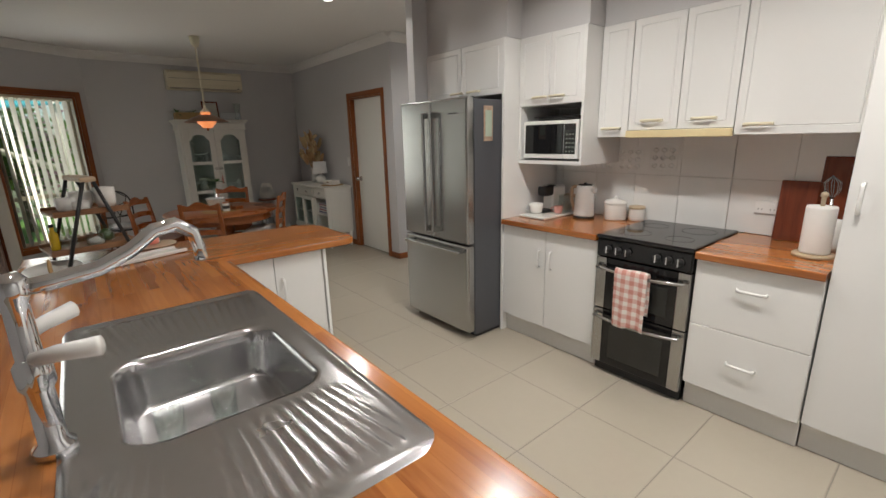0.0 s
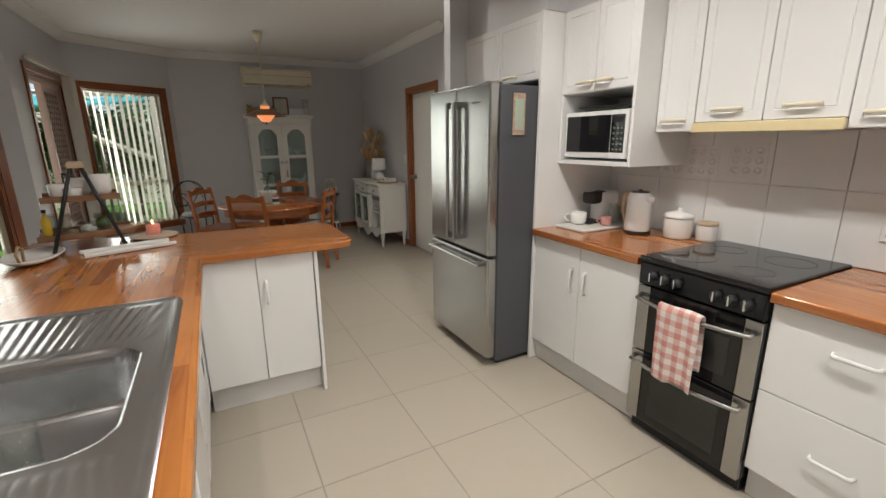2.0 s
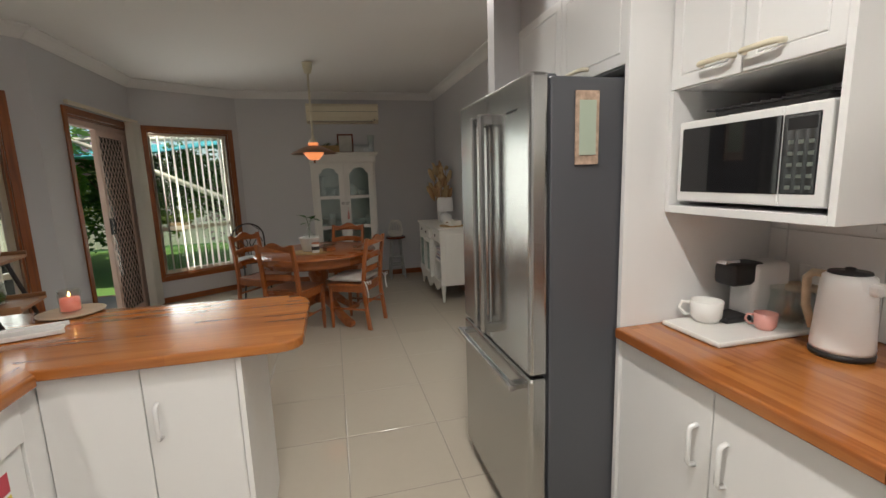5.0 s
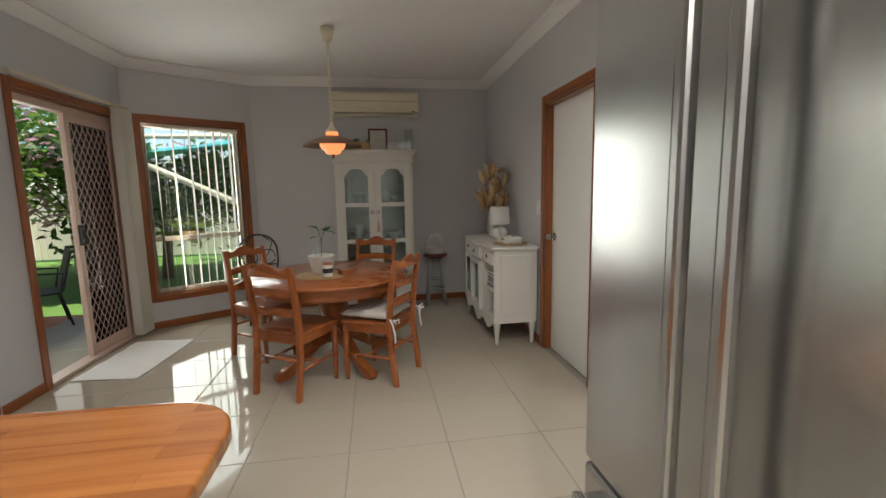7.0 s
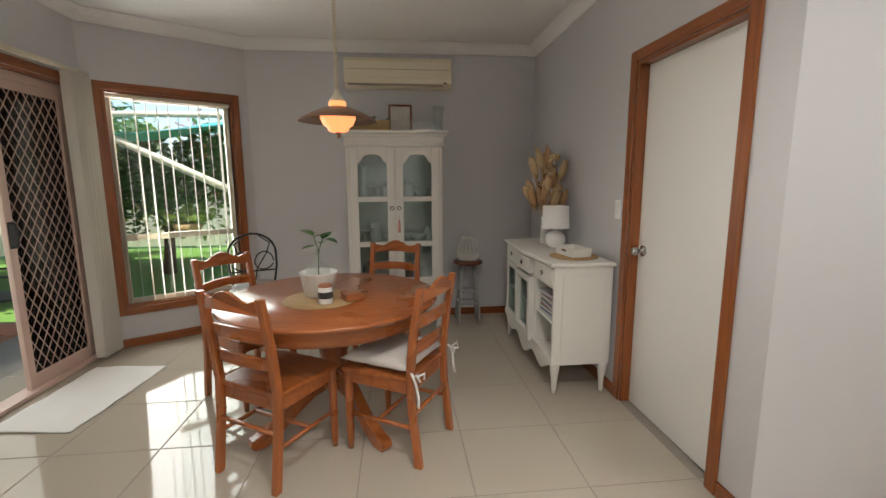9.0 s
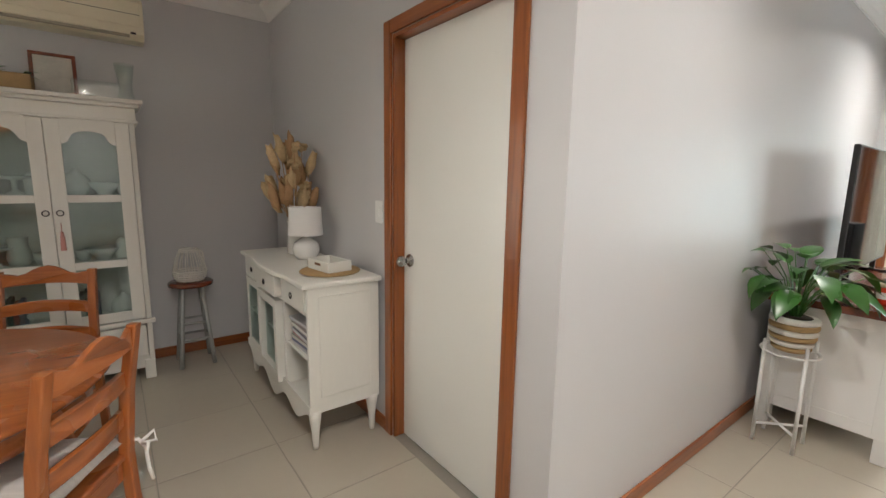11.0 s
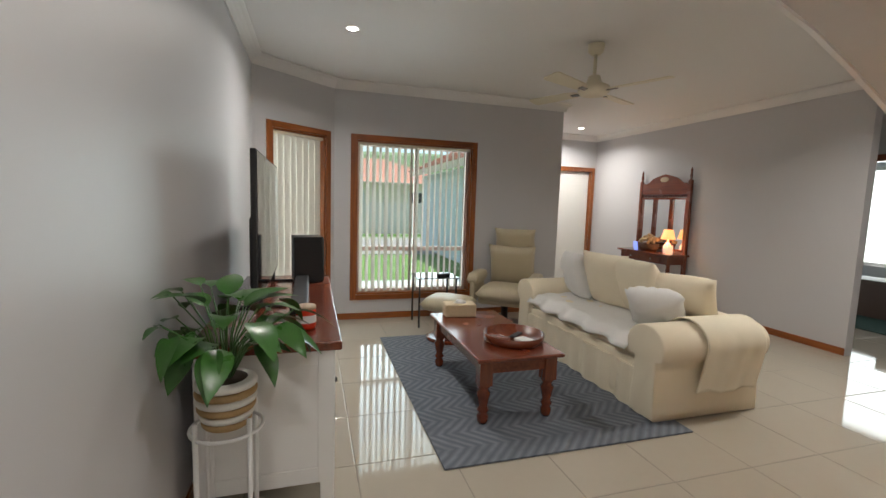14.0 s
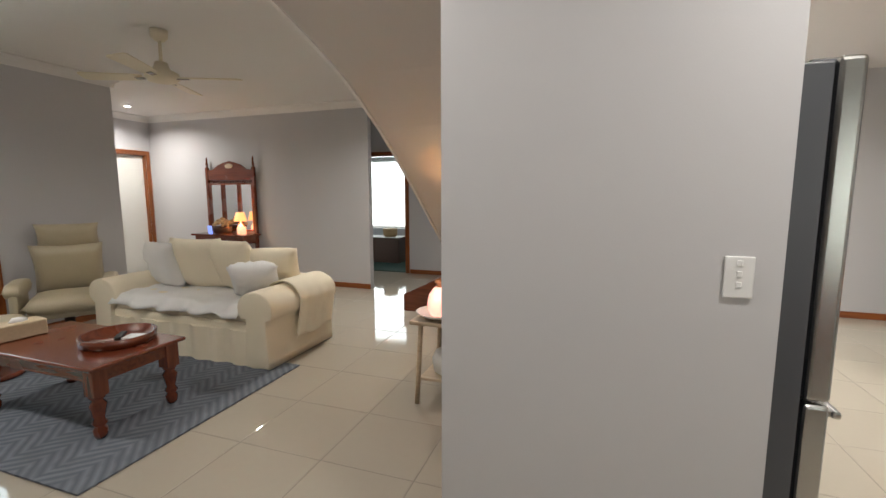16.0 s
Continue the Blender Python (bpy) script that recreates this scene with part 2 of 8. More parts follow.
# ---- building blocks ----
def merge(*bms):
    """One bmesh out of several, which are used up."""
    me = bpy.data.meshes.new("scratch")
    out = bmesh.new()
    for b in bms:
        b.to_mesh(me)
        b.free()
        out.from_mesh(me)
    bpy.data.meshes.remove(me)
    return out


def moved(bm, m):
    bmesh.ops.transform(bm, matrix=m, verts=bm.verts)
    return bm


def box(x0, x1, y0, y1, z0, z1, bev=0.003, seg=2):
    bm = bmesh.new()
    bmesh.ops.create_cube(bm, size=1)
    bmesh.ops.transform(bm, matrix=Matrix.Translation(((x0 + x1) / 2, (y0 + y1) / 2, (z0 + z1) / 2)) @ Matrix.Diagonal((abs(x1 - x0), abs(y1 - y0), abs(z1 - z0), 1)), verts=bm.verts)
    lim = min(abs(x1 - x0), abs(y1 - y0), abs(z1 - z0)) * 0.45
    if bev > 0:
        bmesh.ops.bevel(bm, geom=bm.edges[:], offset=min(bev, lim), segments=seg, profile=0.5, affect="EDGES")
    return bm


def lathe(profile, n=24, x=0, y=0, z=0, cap=True):
    """A turned body from (radius, height) pairs, from below upwards."""
    bm = bmesh.new()
    rings = []
    for r, h in profile:
        rings.append([bm.verts.new((x + r * math.cos(2 * math.pi * i / n), y + r * math.sin(2 * math.pi * i / n), z + h)) for i in range(n)])
    for a, b in zip(rings, rings[1:]):
        for i in range(n):
            bm.faces.new((a[i], a[(i + 1) % n], b[(i + 1) % n], b[i]))
    if cap:
        bm.faces.new(rings[0][::-1])
        bm.faces.new(rings[-1])
    for f in bm.faces:
        f.smooth = True
    return bm


def tube(points, r=0.01, n=8, closed=False, r_end=None):
    """A round bar along points."""
    bm = bmesh.new()
    pts = [Vector(p) for p in points]
    rings = []
    prev = None
    for i, p in enumerate(pts):
        if closed:
            d = pts[(i + 1) % len(pts)] - pts[i - 1]
        else:
            d = pts[min(i + 1, len(pts) - 1)] - pts[max(i - 1, 0)]
        d.normalize()
        ref = prev if prev is not None else (Vector((0, 0, 1)) if abs(d.z) < 0.9 else Vector((1, 0, 0)))
        u = (ref - d * ref.dot(d)).normalized()
        prev = u
        v = d.cross(u)
        rad = r if r_end is None else r + (r_end - r) * i / max(1, len(pts) - 1)
        rings.append([bm.verts.new(p + (u * math.cos(2 * math.pi * k / n) + v * math.sin(2 * math.pi * k / n)) * rad) for k in range(n)])
    pairs = list(zip(rings, rings[1:])) + ([(rings[-1], rings[0])] if closed else [])
    for a, b in pairs:
        for k in range(n):
            bm.faces.new((a[k], a[(k + 1) % n], b[(k + 1) % n], b[k]))
    if not closed:
        bm.faces.new(rings[0][::-1])
        bm.faces.new(rings[-1])
    for f in bm.faces:
        f.smooth = True
    bmesh.ops.recalc_face_normals(bm, faces=bm.faces)
    return bm


def prism(poly, z0, z1, bev=0.0, seg=2):
    """A flat outline raised from z0 to z1."""
    bm = bmesh.new()
    low = [bm.verts.new((x, y, z0)) for x, y in poly]
    f = bm.faces.new(low)
    ext = bmesh.ops.extrude_face_region(bm, geom=[f])
    bmesh.ops.translate(bm, verts=[v for v in ext["geom"] if isinstance(v, bmesh.types.BMVert)], vec=(0, 0, z1 - z0))
    bmesh.ops.recalc_face_normals(bm, faces=bm.faces)
    if bev:
        rim = [e for e in bm.edges if abs(e.verts[0].co.z - e.verts[1].co.z) < 1e-6]
        bmesh.ops.bevel(bm, geom=rim, offset=bev, segments=seg, profile=0.5, affect="EDGES")
    return bm


def upright(bm, axis="x"):
    """Stands a prism up: its height becomes depth along y (axis x) or along x (axis y)."""
    if axis == "x":
        return moved(bm, Matrix(((1, 0, 0, 0), (0, 0, 1, 0), (0, 1, 0, 0), (0, 0, 0, 1))))
    return moved(bm, Matrix(((0, 0, 1, 0), (1, 0, 0, 0), (0, 1, 0, 0), (0, 0, 0, 1))))


def cushion(w, d, h, n=10, puff=0.5, seed=0):
    """A stuffed cushion centred at the origin, lying flat, thicker in the middle with pinched corners."""
    bm = bmesh.new()
    grid = {}
    for side in (1, -1):
        for i in range(n + 1):
            for j in range(n + 1):
                u, v = 2 * i / n - 1, 2 * j / n - 1
                edge = (1 - abs(u) ** 3.2) * (1 - abs(v) ** 3.2)
                t = h / 2 * (max(edge, 0) ** puff) + 0.006 * noise.noise((u * 3 + seed, v * 3, side))
                pinch = 1 - 0.07 * (1 - abs(u) ** 2) * abs(v) ** 4
                pinch2 = 1 - 0.07 * (1 - abs(v) ** 2) * abs(u) ** 4
                rim = i in (0, n) or j in (0, n)
                key = (i, j, 0 if rim else side)
                if key not in grid:
                    grid[key] = bm.verts.new((u * w / 2 * pinch2, v * d / 2 * pinch, 0 if rim else side * t))
        for i in range(n):
            for j in range(n):
                q = [grid[(a, b, 0 if (a in (0, n) or b in (0, n)) else side)] for a, b in ((i, j), (i + 1, j), (i + 1, j + 1), (i, j + 1))]
                f = bm.faces.new(q if side > 0 else q[::-1])
                f.smooth = True
    return bm


def blob(cx, cy, cz, rx, ry, rz, rough=0.1, seed=0, sub=2):
    bm = bmesh.new()
    bmesh.ops.create_icosphere(bm, subdivisions=sub, radius=1)
    for v in bm.verts:
        k = 1 + rough * noise.noise(v.co * 1.8 + Vector((seed, seed * 2.3, 0)))
        v.co = Vector((cx + v.co.x * rx * k, cy + v.co.y * ry * k, cz + v.co.z * rz * k))
    for f in bm.faces:
        f.smooth = True
    return bm


def leaf_blade(length, width, droop=0.25, fold=0.15, n=5):
    """A pointed leaf that starts at the origin and grows along x."""
    bm = bmesh.new()
    mid, lft, rgt = [], [], []
    for i in range(n + 1):
        t = i / n
        w = width / 2 * math.sin(math.pi * t ** 0.75) ** 0.9 if 0 < t < 1 else 0.0
        x, z = length * t, -droop * length * t * t
        mid.append(bm.verts.new((x, 0, z)))
        lft.append(bm.verts.new((x, w + 0.0006, z + fold * w)))
        rgt.append(bm.verts.new((x, -w - 0.0006, z + fold * w)))
    for i in range(n):
        for a, b in ((mid, lft), (rgt, mid)):
            f = bm.faces.new((a[i], a[i + 1], b[i + 1], b[i]))
            f.smooth = True
    return bm


def mesh_of(name, bm, material):
    me = bpy.data.meshes.new(name)
    bm.to_mesh(me)
    bm.free()
    me.materials.append(material)
    return me


def part(name, bm, material, parent, label=""):
    """Links bm as one mesh under a thing or a part."""
    ob = new(name, mesh_of(name, bm, material))
    if parent is not None:
        ob.parent = parent
    if label:
        ob["label"] = label
    return ob


def thing(name, m, label, category, group="", kind=""):
    """An Empty at the base of a thing, which carries its parts."""
    ob = new(name)
    ob.empty_display_size = 0.1
    ob.matrix_world = m
    return tagged(ob, label, category, group, kind)


def solid(name, bm, material, label, category, m=None, group="", kind=""):
    """A thing that is one mesh."""
    ob = new(name, mesh_of(name, bm, material))
    if m is not None:
        ob.matrix_world = m
    return tagged(ob, label, category, group, kind)


def setting(name, bm, material, label, m=None):
    return solid(name, bm, material, label, name.split("_")[0], m, kind="structure")


def wall_frame(p0, p1):
    """Maps (along, outwards, up) to the world for a wall from p0 to p1 with the room on its right."""
    d = Vector((p1[0] - p0[0], p1[1] - p0[1], 0)).normalized()
    return Matrix(((d.x, -d.y, 0, p0[0]), (d.y, d.x, 0, p0[1]), (0, 0, 1, 0), (0, 0, 0, 1)))


H = 2.67


def wall(name, p0, p1, openings=(), th=0.11, top=H, material=None, label="grey painted plaster wall"):
    length = (Vector(p1) - Vector(p0)).length
    cuts, s = [], 0.0
    for a, b, lo, hi in sorted(openings):
        if a > s:
            cuts.append(box(s, a, 0, th, 0, top, 0))
        if lo > 0:
            cuts.append(box(a, b, 0, th, 0, lo, 0))
        if hi < top:
            cuts.append(box(a, b, 0, th, hi, top, 0))
        s = b
    if s < length:
        cuts.append(box(s, length, 0, th, 0, top, 0))
    return setting(name, merge(*cuts), material or WALL, label, wall_frame(p0, p1))


def skirting(p0, p1, runs):
    for a, b in runs:
        setting("baseboard", box(a, b, -0.014, -0.001, 0.002, 0.075, 0.004), CEDAR_H, "varnished cedar skirting board", wall_frame(p0, p1))


def cornice(p0, p1):
    length = (Vector(p1) - Vector(p0)).length
    prof = [(0.001, 0), (0.001, -0.092), (-0.012, -0.092), (-0.018, -0.078), (-0.038, -0.05), (-0.062, -0.028), (-0.082, -0.018), (-0.092, -0.012), (-0.092, 0)]
    bm = moved(upright(prism([(y, z) for y, z in prof], -0.03, length + 0.03), "y"), Matrix.Translation((0, 0, H - 0.001)))
    setting("trim", bm, CEIL, "white plaster cove cornice", wall_frame(p0, p1))


def timber_frame(ob, a, b, lo, hi, th=0.11, w=0.062, sill=False, proud=0.016):
    """Architraves round an opening on the room side, and the lining through the wall."""
    for s0, s1 in ((a - w, a), (b, b + w)):
        part("architrave", box(s0, s1, -proud, -0.001, lo - (w if sill else -0.002), hi + w, 0.004), CEDAR, ob)
    part("architrave", box(a, b, -proud, -0.001, hi, hi + w, 0.004), CEDAR_H, ob)
    if sill:
        part("window_sill", box(a, b, -proud - 0.006, -0.001, lo - w, lo, 0.004), CEDAR_H, ob)
    part("jamb", box(a, a + 0.018, -0.001, th, lo + 0.002, hi, 0.001), CEDAR, ob)
    part("jamb", box(b - 0.018, b, -0.001, th, lo + 0.002, hi, 0.001), CEDAR, ob)
    part("jamb", box(a + 0.018, b - 0.018, -0.001, th, hi - 0.018, hi, 0.001), CEDAR_H, ob)
    if sill:
        part("jamb", box(a + 0.018, b - 0.018, -0.001, th, lo, lo + 0.018, 0.001), CEDAR_H, ob)


def window(name, p0, p1, a, b, lo, hi, transom, mullions=(), alu=None, label=""):
    ob = thing(name, wall_frame(p0, p1), label, "window", kind="structure")
    alu = alu or CREAMALU
    timber_frame(ob, a, b, lo, hi, sill=True)
    a2, b2, lo2, hi2 = a + 0.018, b - 0.018, lo + 0.018, hi - 0.018
    fr = [box(a2, a2 + 0.04, 0.065, 0.105, lo2, hi2), box(b2 - 0.04, b2, 0.065, 0.105, lo2, hi2), box(a2, b2, 0.066, 0.104, lo2, lo2 + 0.04), box(a2, b2, 0.066, 0.104, hi2 - 0.04, hi2)]
    part("window_frame", merge(*fr), alu, ob)
    if transom:
        part("transom", box(a2 + 0.04, b2 - 0.04, 0.067, 0.103, transom - 0.025, transom + 0.025), alu, ob)
    xs = [a2 + 0.04, *mullions, b2 - 0.04]
    for mx in mullions:
        part("mullion", box(mx - 0.025, mx + 0.025, 0.064, 0.106, lo2 + 0.04, hi2 - 0.04), alu, ob)
    zs = [lo2 + 0.04, *([transom] if transom else []), hi2 - 0.04]
    for x0, x1 in zip(xs, xs[1:]):
        for z0, z1 in zip(zs, zs[1:]):
            part("pane", box(x0, x1, 0.083, 0.088, z0, z1, 0), GLASS, ob).visible_shadow = False
    return ob


# ---- large structure ----
P_BAR0, P_BAR1 = (-4.75, -0.45), (-3.75, 0.55)
P_SL1, P_BAY1, P_AC1 = (-3.75, 2.30), (-2.74, 2.95), (0.0, 2.95)
P_L0, P_L1, P_L2, P_L3 = (0.11, 0.0), (4.35, 0.0), (4.97, -0.76), (4.97, -3.60)
P_H1, P_H2, P_H3 = (6.95, -3.60), (6.95, -5.55), (2.78, -5.55)
LOOP = [((-4.75, -5.9), P_BAR0), (P_BAR0, P_BAR1), (P_BAR1, P_SL1), (P_SL1, P_BAY1), (P_BAY1, P_AC1), (P_AC1, (0.0, 0.0)), (P_L0, P_L1), (P_L1, P_L2), (P_L2, P_L3), (P_L3, P_H1), (P_H1, P_H2), (P_H2, P_H3)]
wall("wall_west", *LOOP[0])
wall("wall_bar", *LOOP[1], openings=[(0.12, 1.20, 0.30, 2.12)])
wall("wall_sliding", *LOOP[2], openings=[(0.42, 1.66, 0.0, 2.10)])
wall("wall_bay", *LOOP[3], openings=[(0.12, 1.06, 0.34, 2.10)])
wall("wall_north", *LOOP[4])
wall("wall_east", *LOOP[5], openings=[(1.915, 2.715, 0.0, 2.04)])
wall("wall_living", P_L0, P_L1)
wall("wall_chamfer", *LOOP[7], openings=[(0.20, 0.86, 0.32, 2.05)])
wall("wall_front", *LOOP[8], openings=[(0.24, 1.62, 0.29, 2.05)])
wall("wall_entry", (5.08, -3.6), P_H1)
wall("wall_hall_end", *LOOP[10], openings=[(1.08, 1.86, 0.0, 2.04)])
wall("wall_hall", *LOOP[11], th=0.1)
wall("wall_corridor", (4.2, -6.9), (0.04, -6.9), openings=[(0.60, 1.40, 0.0, 2.04)])
wall("wall_corridor_end", (4.2, -5.66), (4.2, -6.9))
wall("wall_south", (0.04, -5.9), (-4.75, -5.9))
setting("wall_kitchen", merge(box(0.04, 0.24, -6.9, -1.36, 0, H, 0), box(-0.73, 0.04, -1.45, -1.36, 0, H, 0)), WALL, "grey painted wall between kitchen and living room")
setting("wall_bulkhead", merge(box(-0.585, 0.039, -2.333, -1.451, 2.156, H - 0.001, 0), box(-0.435, 0.039, -2.87, -2.334, 2.156, H - 0.001, 0), box(-0.265, 0.039, -5.89, -2.871, 2.156, H - 0.001, 0)), WALL, "grey plaster bulkhead over the kitchen cupboards")
setting("ceiling", box(-4.87, 6.92, -9.3, 3.07, H, H + 0.08, 0), CEIL, "flat white painted plaster ceiling")
for seg in (LOOP[1], LOOP[2], LOOP[3], LOOP[4], LOOP[5], ((0.0, 0.0), P_L1), LOOP[7], LOOP[8], LOOP[9], LOOP[10], LOOP[11]):
    cornice(*seg)
skirting(*LOOP[1], [(0, 1.41)])
skirting(*LOOP[2], [(0, 0.355), (1.725, 1.75)])
skirting(*LOOP[3], [(0.0, 1.20)])
skirting(*LOOP[4], [(0, 2.74)])
skirting(*LOOP[5], [(0, 1.85), (2.78, 2.95)])
skirting((0.0, 0.0), P_L1, [(-0.012, 4.25)])
skirting(*LOOP[7], [(0, 1.0)])
skirting(*LOOP[8], [(0, 2.84)])
skirting(*LOOP[9], [(0, 1.9)])
skirting(*LOOP[11], [(0, 4.17)])
skirting((4.2, -6.9), (0.04, -6.9), [(0, 0.53), (1.47, 4.1)])
skirting((0.04, -5.9), (-4.75, -5.9), [(0, 4.7)])
# bedroom beyond the corridor
setting("wall_bedroom", merge(box(2.2, 2.3, -9.0, -7.01, 0, H, 0), box(5.0, 5.1, -9.0, -7.01, 0, H, 0), box(2.2, 3.4, -9.1, -9.0, 0, H, 0), box(4.8, 5.1, -9.1, -9.0, 0, H, 0), box(3.4, 4.8, -9.1, -9.0, 0, 0.6, 0), box(3.4, 4.8, -9.1, -9.0, 2.15, H, 0)), WALL, "pale bedroom walls")
setting("floor_carpet", box(2.3, 5.0, -9.0, -6.96, -0.02, 0.012, 0), surface("green_carpet", (0.035, 0.075, 0.062), 0.95, vary=0.2, bump=0.5, grain=200), "teal green bedroom carpet")


def door(name, p0, p1, a, b, hi, leaf=True, handle_near_a=True, label=""):
    ob = thing(name, wall_frame(p0, p1), label, "door", kind="structure")
    timber_frame(ob, a, b, 0.0, hi)
    if leaf:
        lf = part("door_leaf", box(a + 0.02, b - 0.02, 0.055, 0.093, 0.006, hi - 0.02, 0.002), DOORPAINT, ob, "flush white painted door leaf")
        hx = a + 0.075 if handle_near_a else b - 0.075
        kn = lathe([(0.032, 0.0), (0.032, 0.006), (0.014, 0.010), (0.011, 0.030), (0.022, 0.038), (0.028, 0.050), (0.027, 0.062), (0.018, 0.070)], 20)
        part("door_knob", moved(kn, pose(hx, 0.055, 0.97, 90)), STEEL, lf, "round satin steel knob")
    return ob


door("door_1", *LOOP[5], 1.915, 2.715, 2.04, label="closed flush white door in a varnished cedar frame")
door("door_2", *LOOP[10], 1.08, 1.86, 2.04, label="closed white front hall door in a cedar frame")
door("door_3", (4.2, -6.9), (0.04, -6.9), 0.60, 1.40, 2.04, leaf=False, label="open doorway in a cedar frame")
window("window_1", *LOOP[1], 0.12, 1.20, 0.30, 2.12, 0.80, label="cedar framed window behind vertical blinds")
window("window_2", *LOOP[3], 0.12, 1.06, 0.34, 2.10, 0.92, label="cedar framed bay window with open vertical blinds")
window("window_3", *LOOP[7], 0.20, 0.86, 0.32, 2.05, 0, label="narrow cedar framed window with closed blinds")
window("window_4", *LOOP[8], 0.24, 1.62, 0.29, 2.05, 0.82, (0.95,), PINKALU, "wide cedar framed front window with vertical blinds")


def sliding_door():
    ob = thing("door_4", wall_frame(*LOOP[2]), "open aluminium sliding door with a diamond mesh screen", "sliding door", kind="structure")
    a, b, hi = 0.42, 1.66, 2.10
    timber_frame(ob, a, b, 0.0, hi)
    part("track", box(a + 0.018, b - 0.018, -0.004, 0.115, 0.004, 0.030, 0.004), PINKALU, ob)
    part("door_frame", merge(box(a + 0.018, a + 0.05, 0.03, 0.108, 0.03, hi - 0.02), box(b - 0.05, b - 0.018, 0.03, 0.108, 0.03, hi - 0.02), box(a + 0.05, b - 0.05, 0.032, 0.106, hi - 0.075, hi - 0.02)), PINKALU, ob)

    def sash(name, x0, x1, y0, fill):
        s = part(name, merge(box(x0, x0 + 0.055, y0, y0 + 0.03, 0.03, hi - 0.075), box(x1 - 0.055, x1, y0, y0 + 0.03, 0.03, hi - 0.075), box(x0 + 0.055, x1 - 0.055, y0 + 0.001, y0 + 0.029, 0.03, 0.12), box(x0 + 0.055, x1 - 0.055, y0 + 0.001, y0 + 0.029, hi - 0.135, hi - 0.075)), PINKALU, ob)
        if fill == "glass":
            part("pane", box(x0 + 0.055, x1 - 0.055, y0 + 0.013, y0 + 0.018, 0.12, hi - 0.135, 0), GLASS, s).visible_shadow = False
        return s

    sash("glass_panel", 1.02, b - 0.05, 0.075, "glass")
    s = sash("screen_panel", 0.98, b - 0.055, 0.038, "mesh")
    wires = []
    x0, x1, z0, z1, pitch = 1.035, b - 0.11, 0.12, hi - 0.135, 0.058
    for sgn in (1, -1):
        c = -2.2
        while c < 2.4:
            pts = []
            for zz in (z0, z1):
                xx = x0 + c * 0.62 + sgn * (zz - z0) * 0.62 + (0 if sgn > 0 else 1.3)
                pts.append((xx, zz))
            (xa, za), (xb, zb) = pts
            ta = [0.0, 1.0]
            if abs(xb - xa) > 1e-6:
                t0, t1 = (x0 - xa) / (xb - xa), (x1 - xa) / (xb - xa)
                ta = [max(0, min(t0, t1)), min(1, max(t0, t1))]
            if ta[1] > ta[0]:
                wires.append(tube([(xa + (xb - xa) * t, 0.053 + 0.002 * sgn, za + (zb - za) * t) for t in ta], 0.0035, 4))
            c += pitch * 2.0
    part("diamond_mesh", merge(*wires), PINKALU, s)
    part("fly_mesh", box(x0, x1, 0.0555, 0.0562, z0, z1, 0), glass("fly_mesh", (0.66, 0.66, 0.66)), s)
    part("pull_handle", tube([(1.005, 0.036, 0.98), (1.005, 0.005, 0.985), (1.005, 0.002, 1.02), (1.005, 0.002, 1.09), (1.005, 0.005, 1.125), (1.005, 0.036, 1.13)], 0.009, 8), BLACKMATT, s, "black pull handle")
    part("latch", box(0.985, 1.03, 0.030, 0.040, 0.97, 1.14, 0.004), BLACKMATT, s)


sliding_door()


# ---- kitchen ----
def slab_edge(bm, test, off=0.008):
    es = [e for e in bm.edges if abs(e.verts[0].co.z - e.verts[1].co.z) < 1e-6 and test((e.verts[0].co + e.verts[1].co) / 2)]
    bmesh.ops.bevel(bm, geom=es, offset=off, segments=3, profile=0.5, affect="EDGES")
    return bm


def arc(cx, cy, r, a0, a1, n=8):
    return [(cx + r * math.cos(radians(a0 + (a1 - a0) * i / n)), cy + r * math.sin(radians(a0 + (a1 - a0) * i / n))) for i in range(n + 1)]


def bar_benchtop():
    ob = thing("benchtop", pose(0, 0, 0), "glossy laminated hardwood L-shaped benchtop over white cupboards", "benchtop")
    hole = [(-3.05, -3.58), (-3.05, -3.05), (-2.57, -3.05), (-2.57, -3.58)]
    outline = [(-3.32, -4.25), (-3.05, -4.25), *[(-3.05, -3.58)], *hole[1:], (-3.05, -3.5801), (-3.0499, -4.25), *arc(-2.50, -4.21, 0.04, -90, 0, 4), (-2.46, -2.13), (-2.50, -2.09), (-3.32, -1.25)]
    bm = prism(outline, 0.862, 0.900)
    slab_edge(bm, lambda c: (c.x > -2.475 or c.x < -3.31 or c.y < -4.24) and not (abs(c.x + 3.05) < 0.01))
    part("long_run", bm, BENCH_Y, ob, "sink run with staves along its length")
    out2 = [(-2.50, -2.09), *arc(-1.78, -2.01, 0.08, -90, 0, 5), *arc(-1.86, -1.57, 0.16, 0, 90, 8), (-2.45, -1.39), (-3.32, -1.25)]
    bm = prism(out2, 0.862, 0.900)
    slab_edge(bm, lambda c: not (c.x < -2.55 and c.y < -1.40))
    part("return_run", bm, BENCH_X, ob, "short breakfast return with rounded corners")


bar_benchtop()


def routed(w, h, groove=True, th=0.018):
    """A cupboard front that faces -x: width along y, height along z, with a routed line round its panel."""
    bm = box(0, th, 0, w, 0, h, 0.002, 1)
    if groove:
        f = min(bm.faces, key=lambda q: q.calc_center_median().x)
        for thick, depth in ((0.05, 0.0), (0.005, -0.004), (0.005, 0.004)):
            bmesh.ops.inset_region(bm, faces=[f], thickness=thick, depth=depth)
    return bm


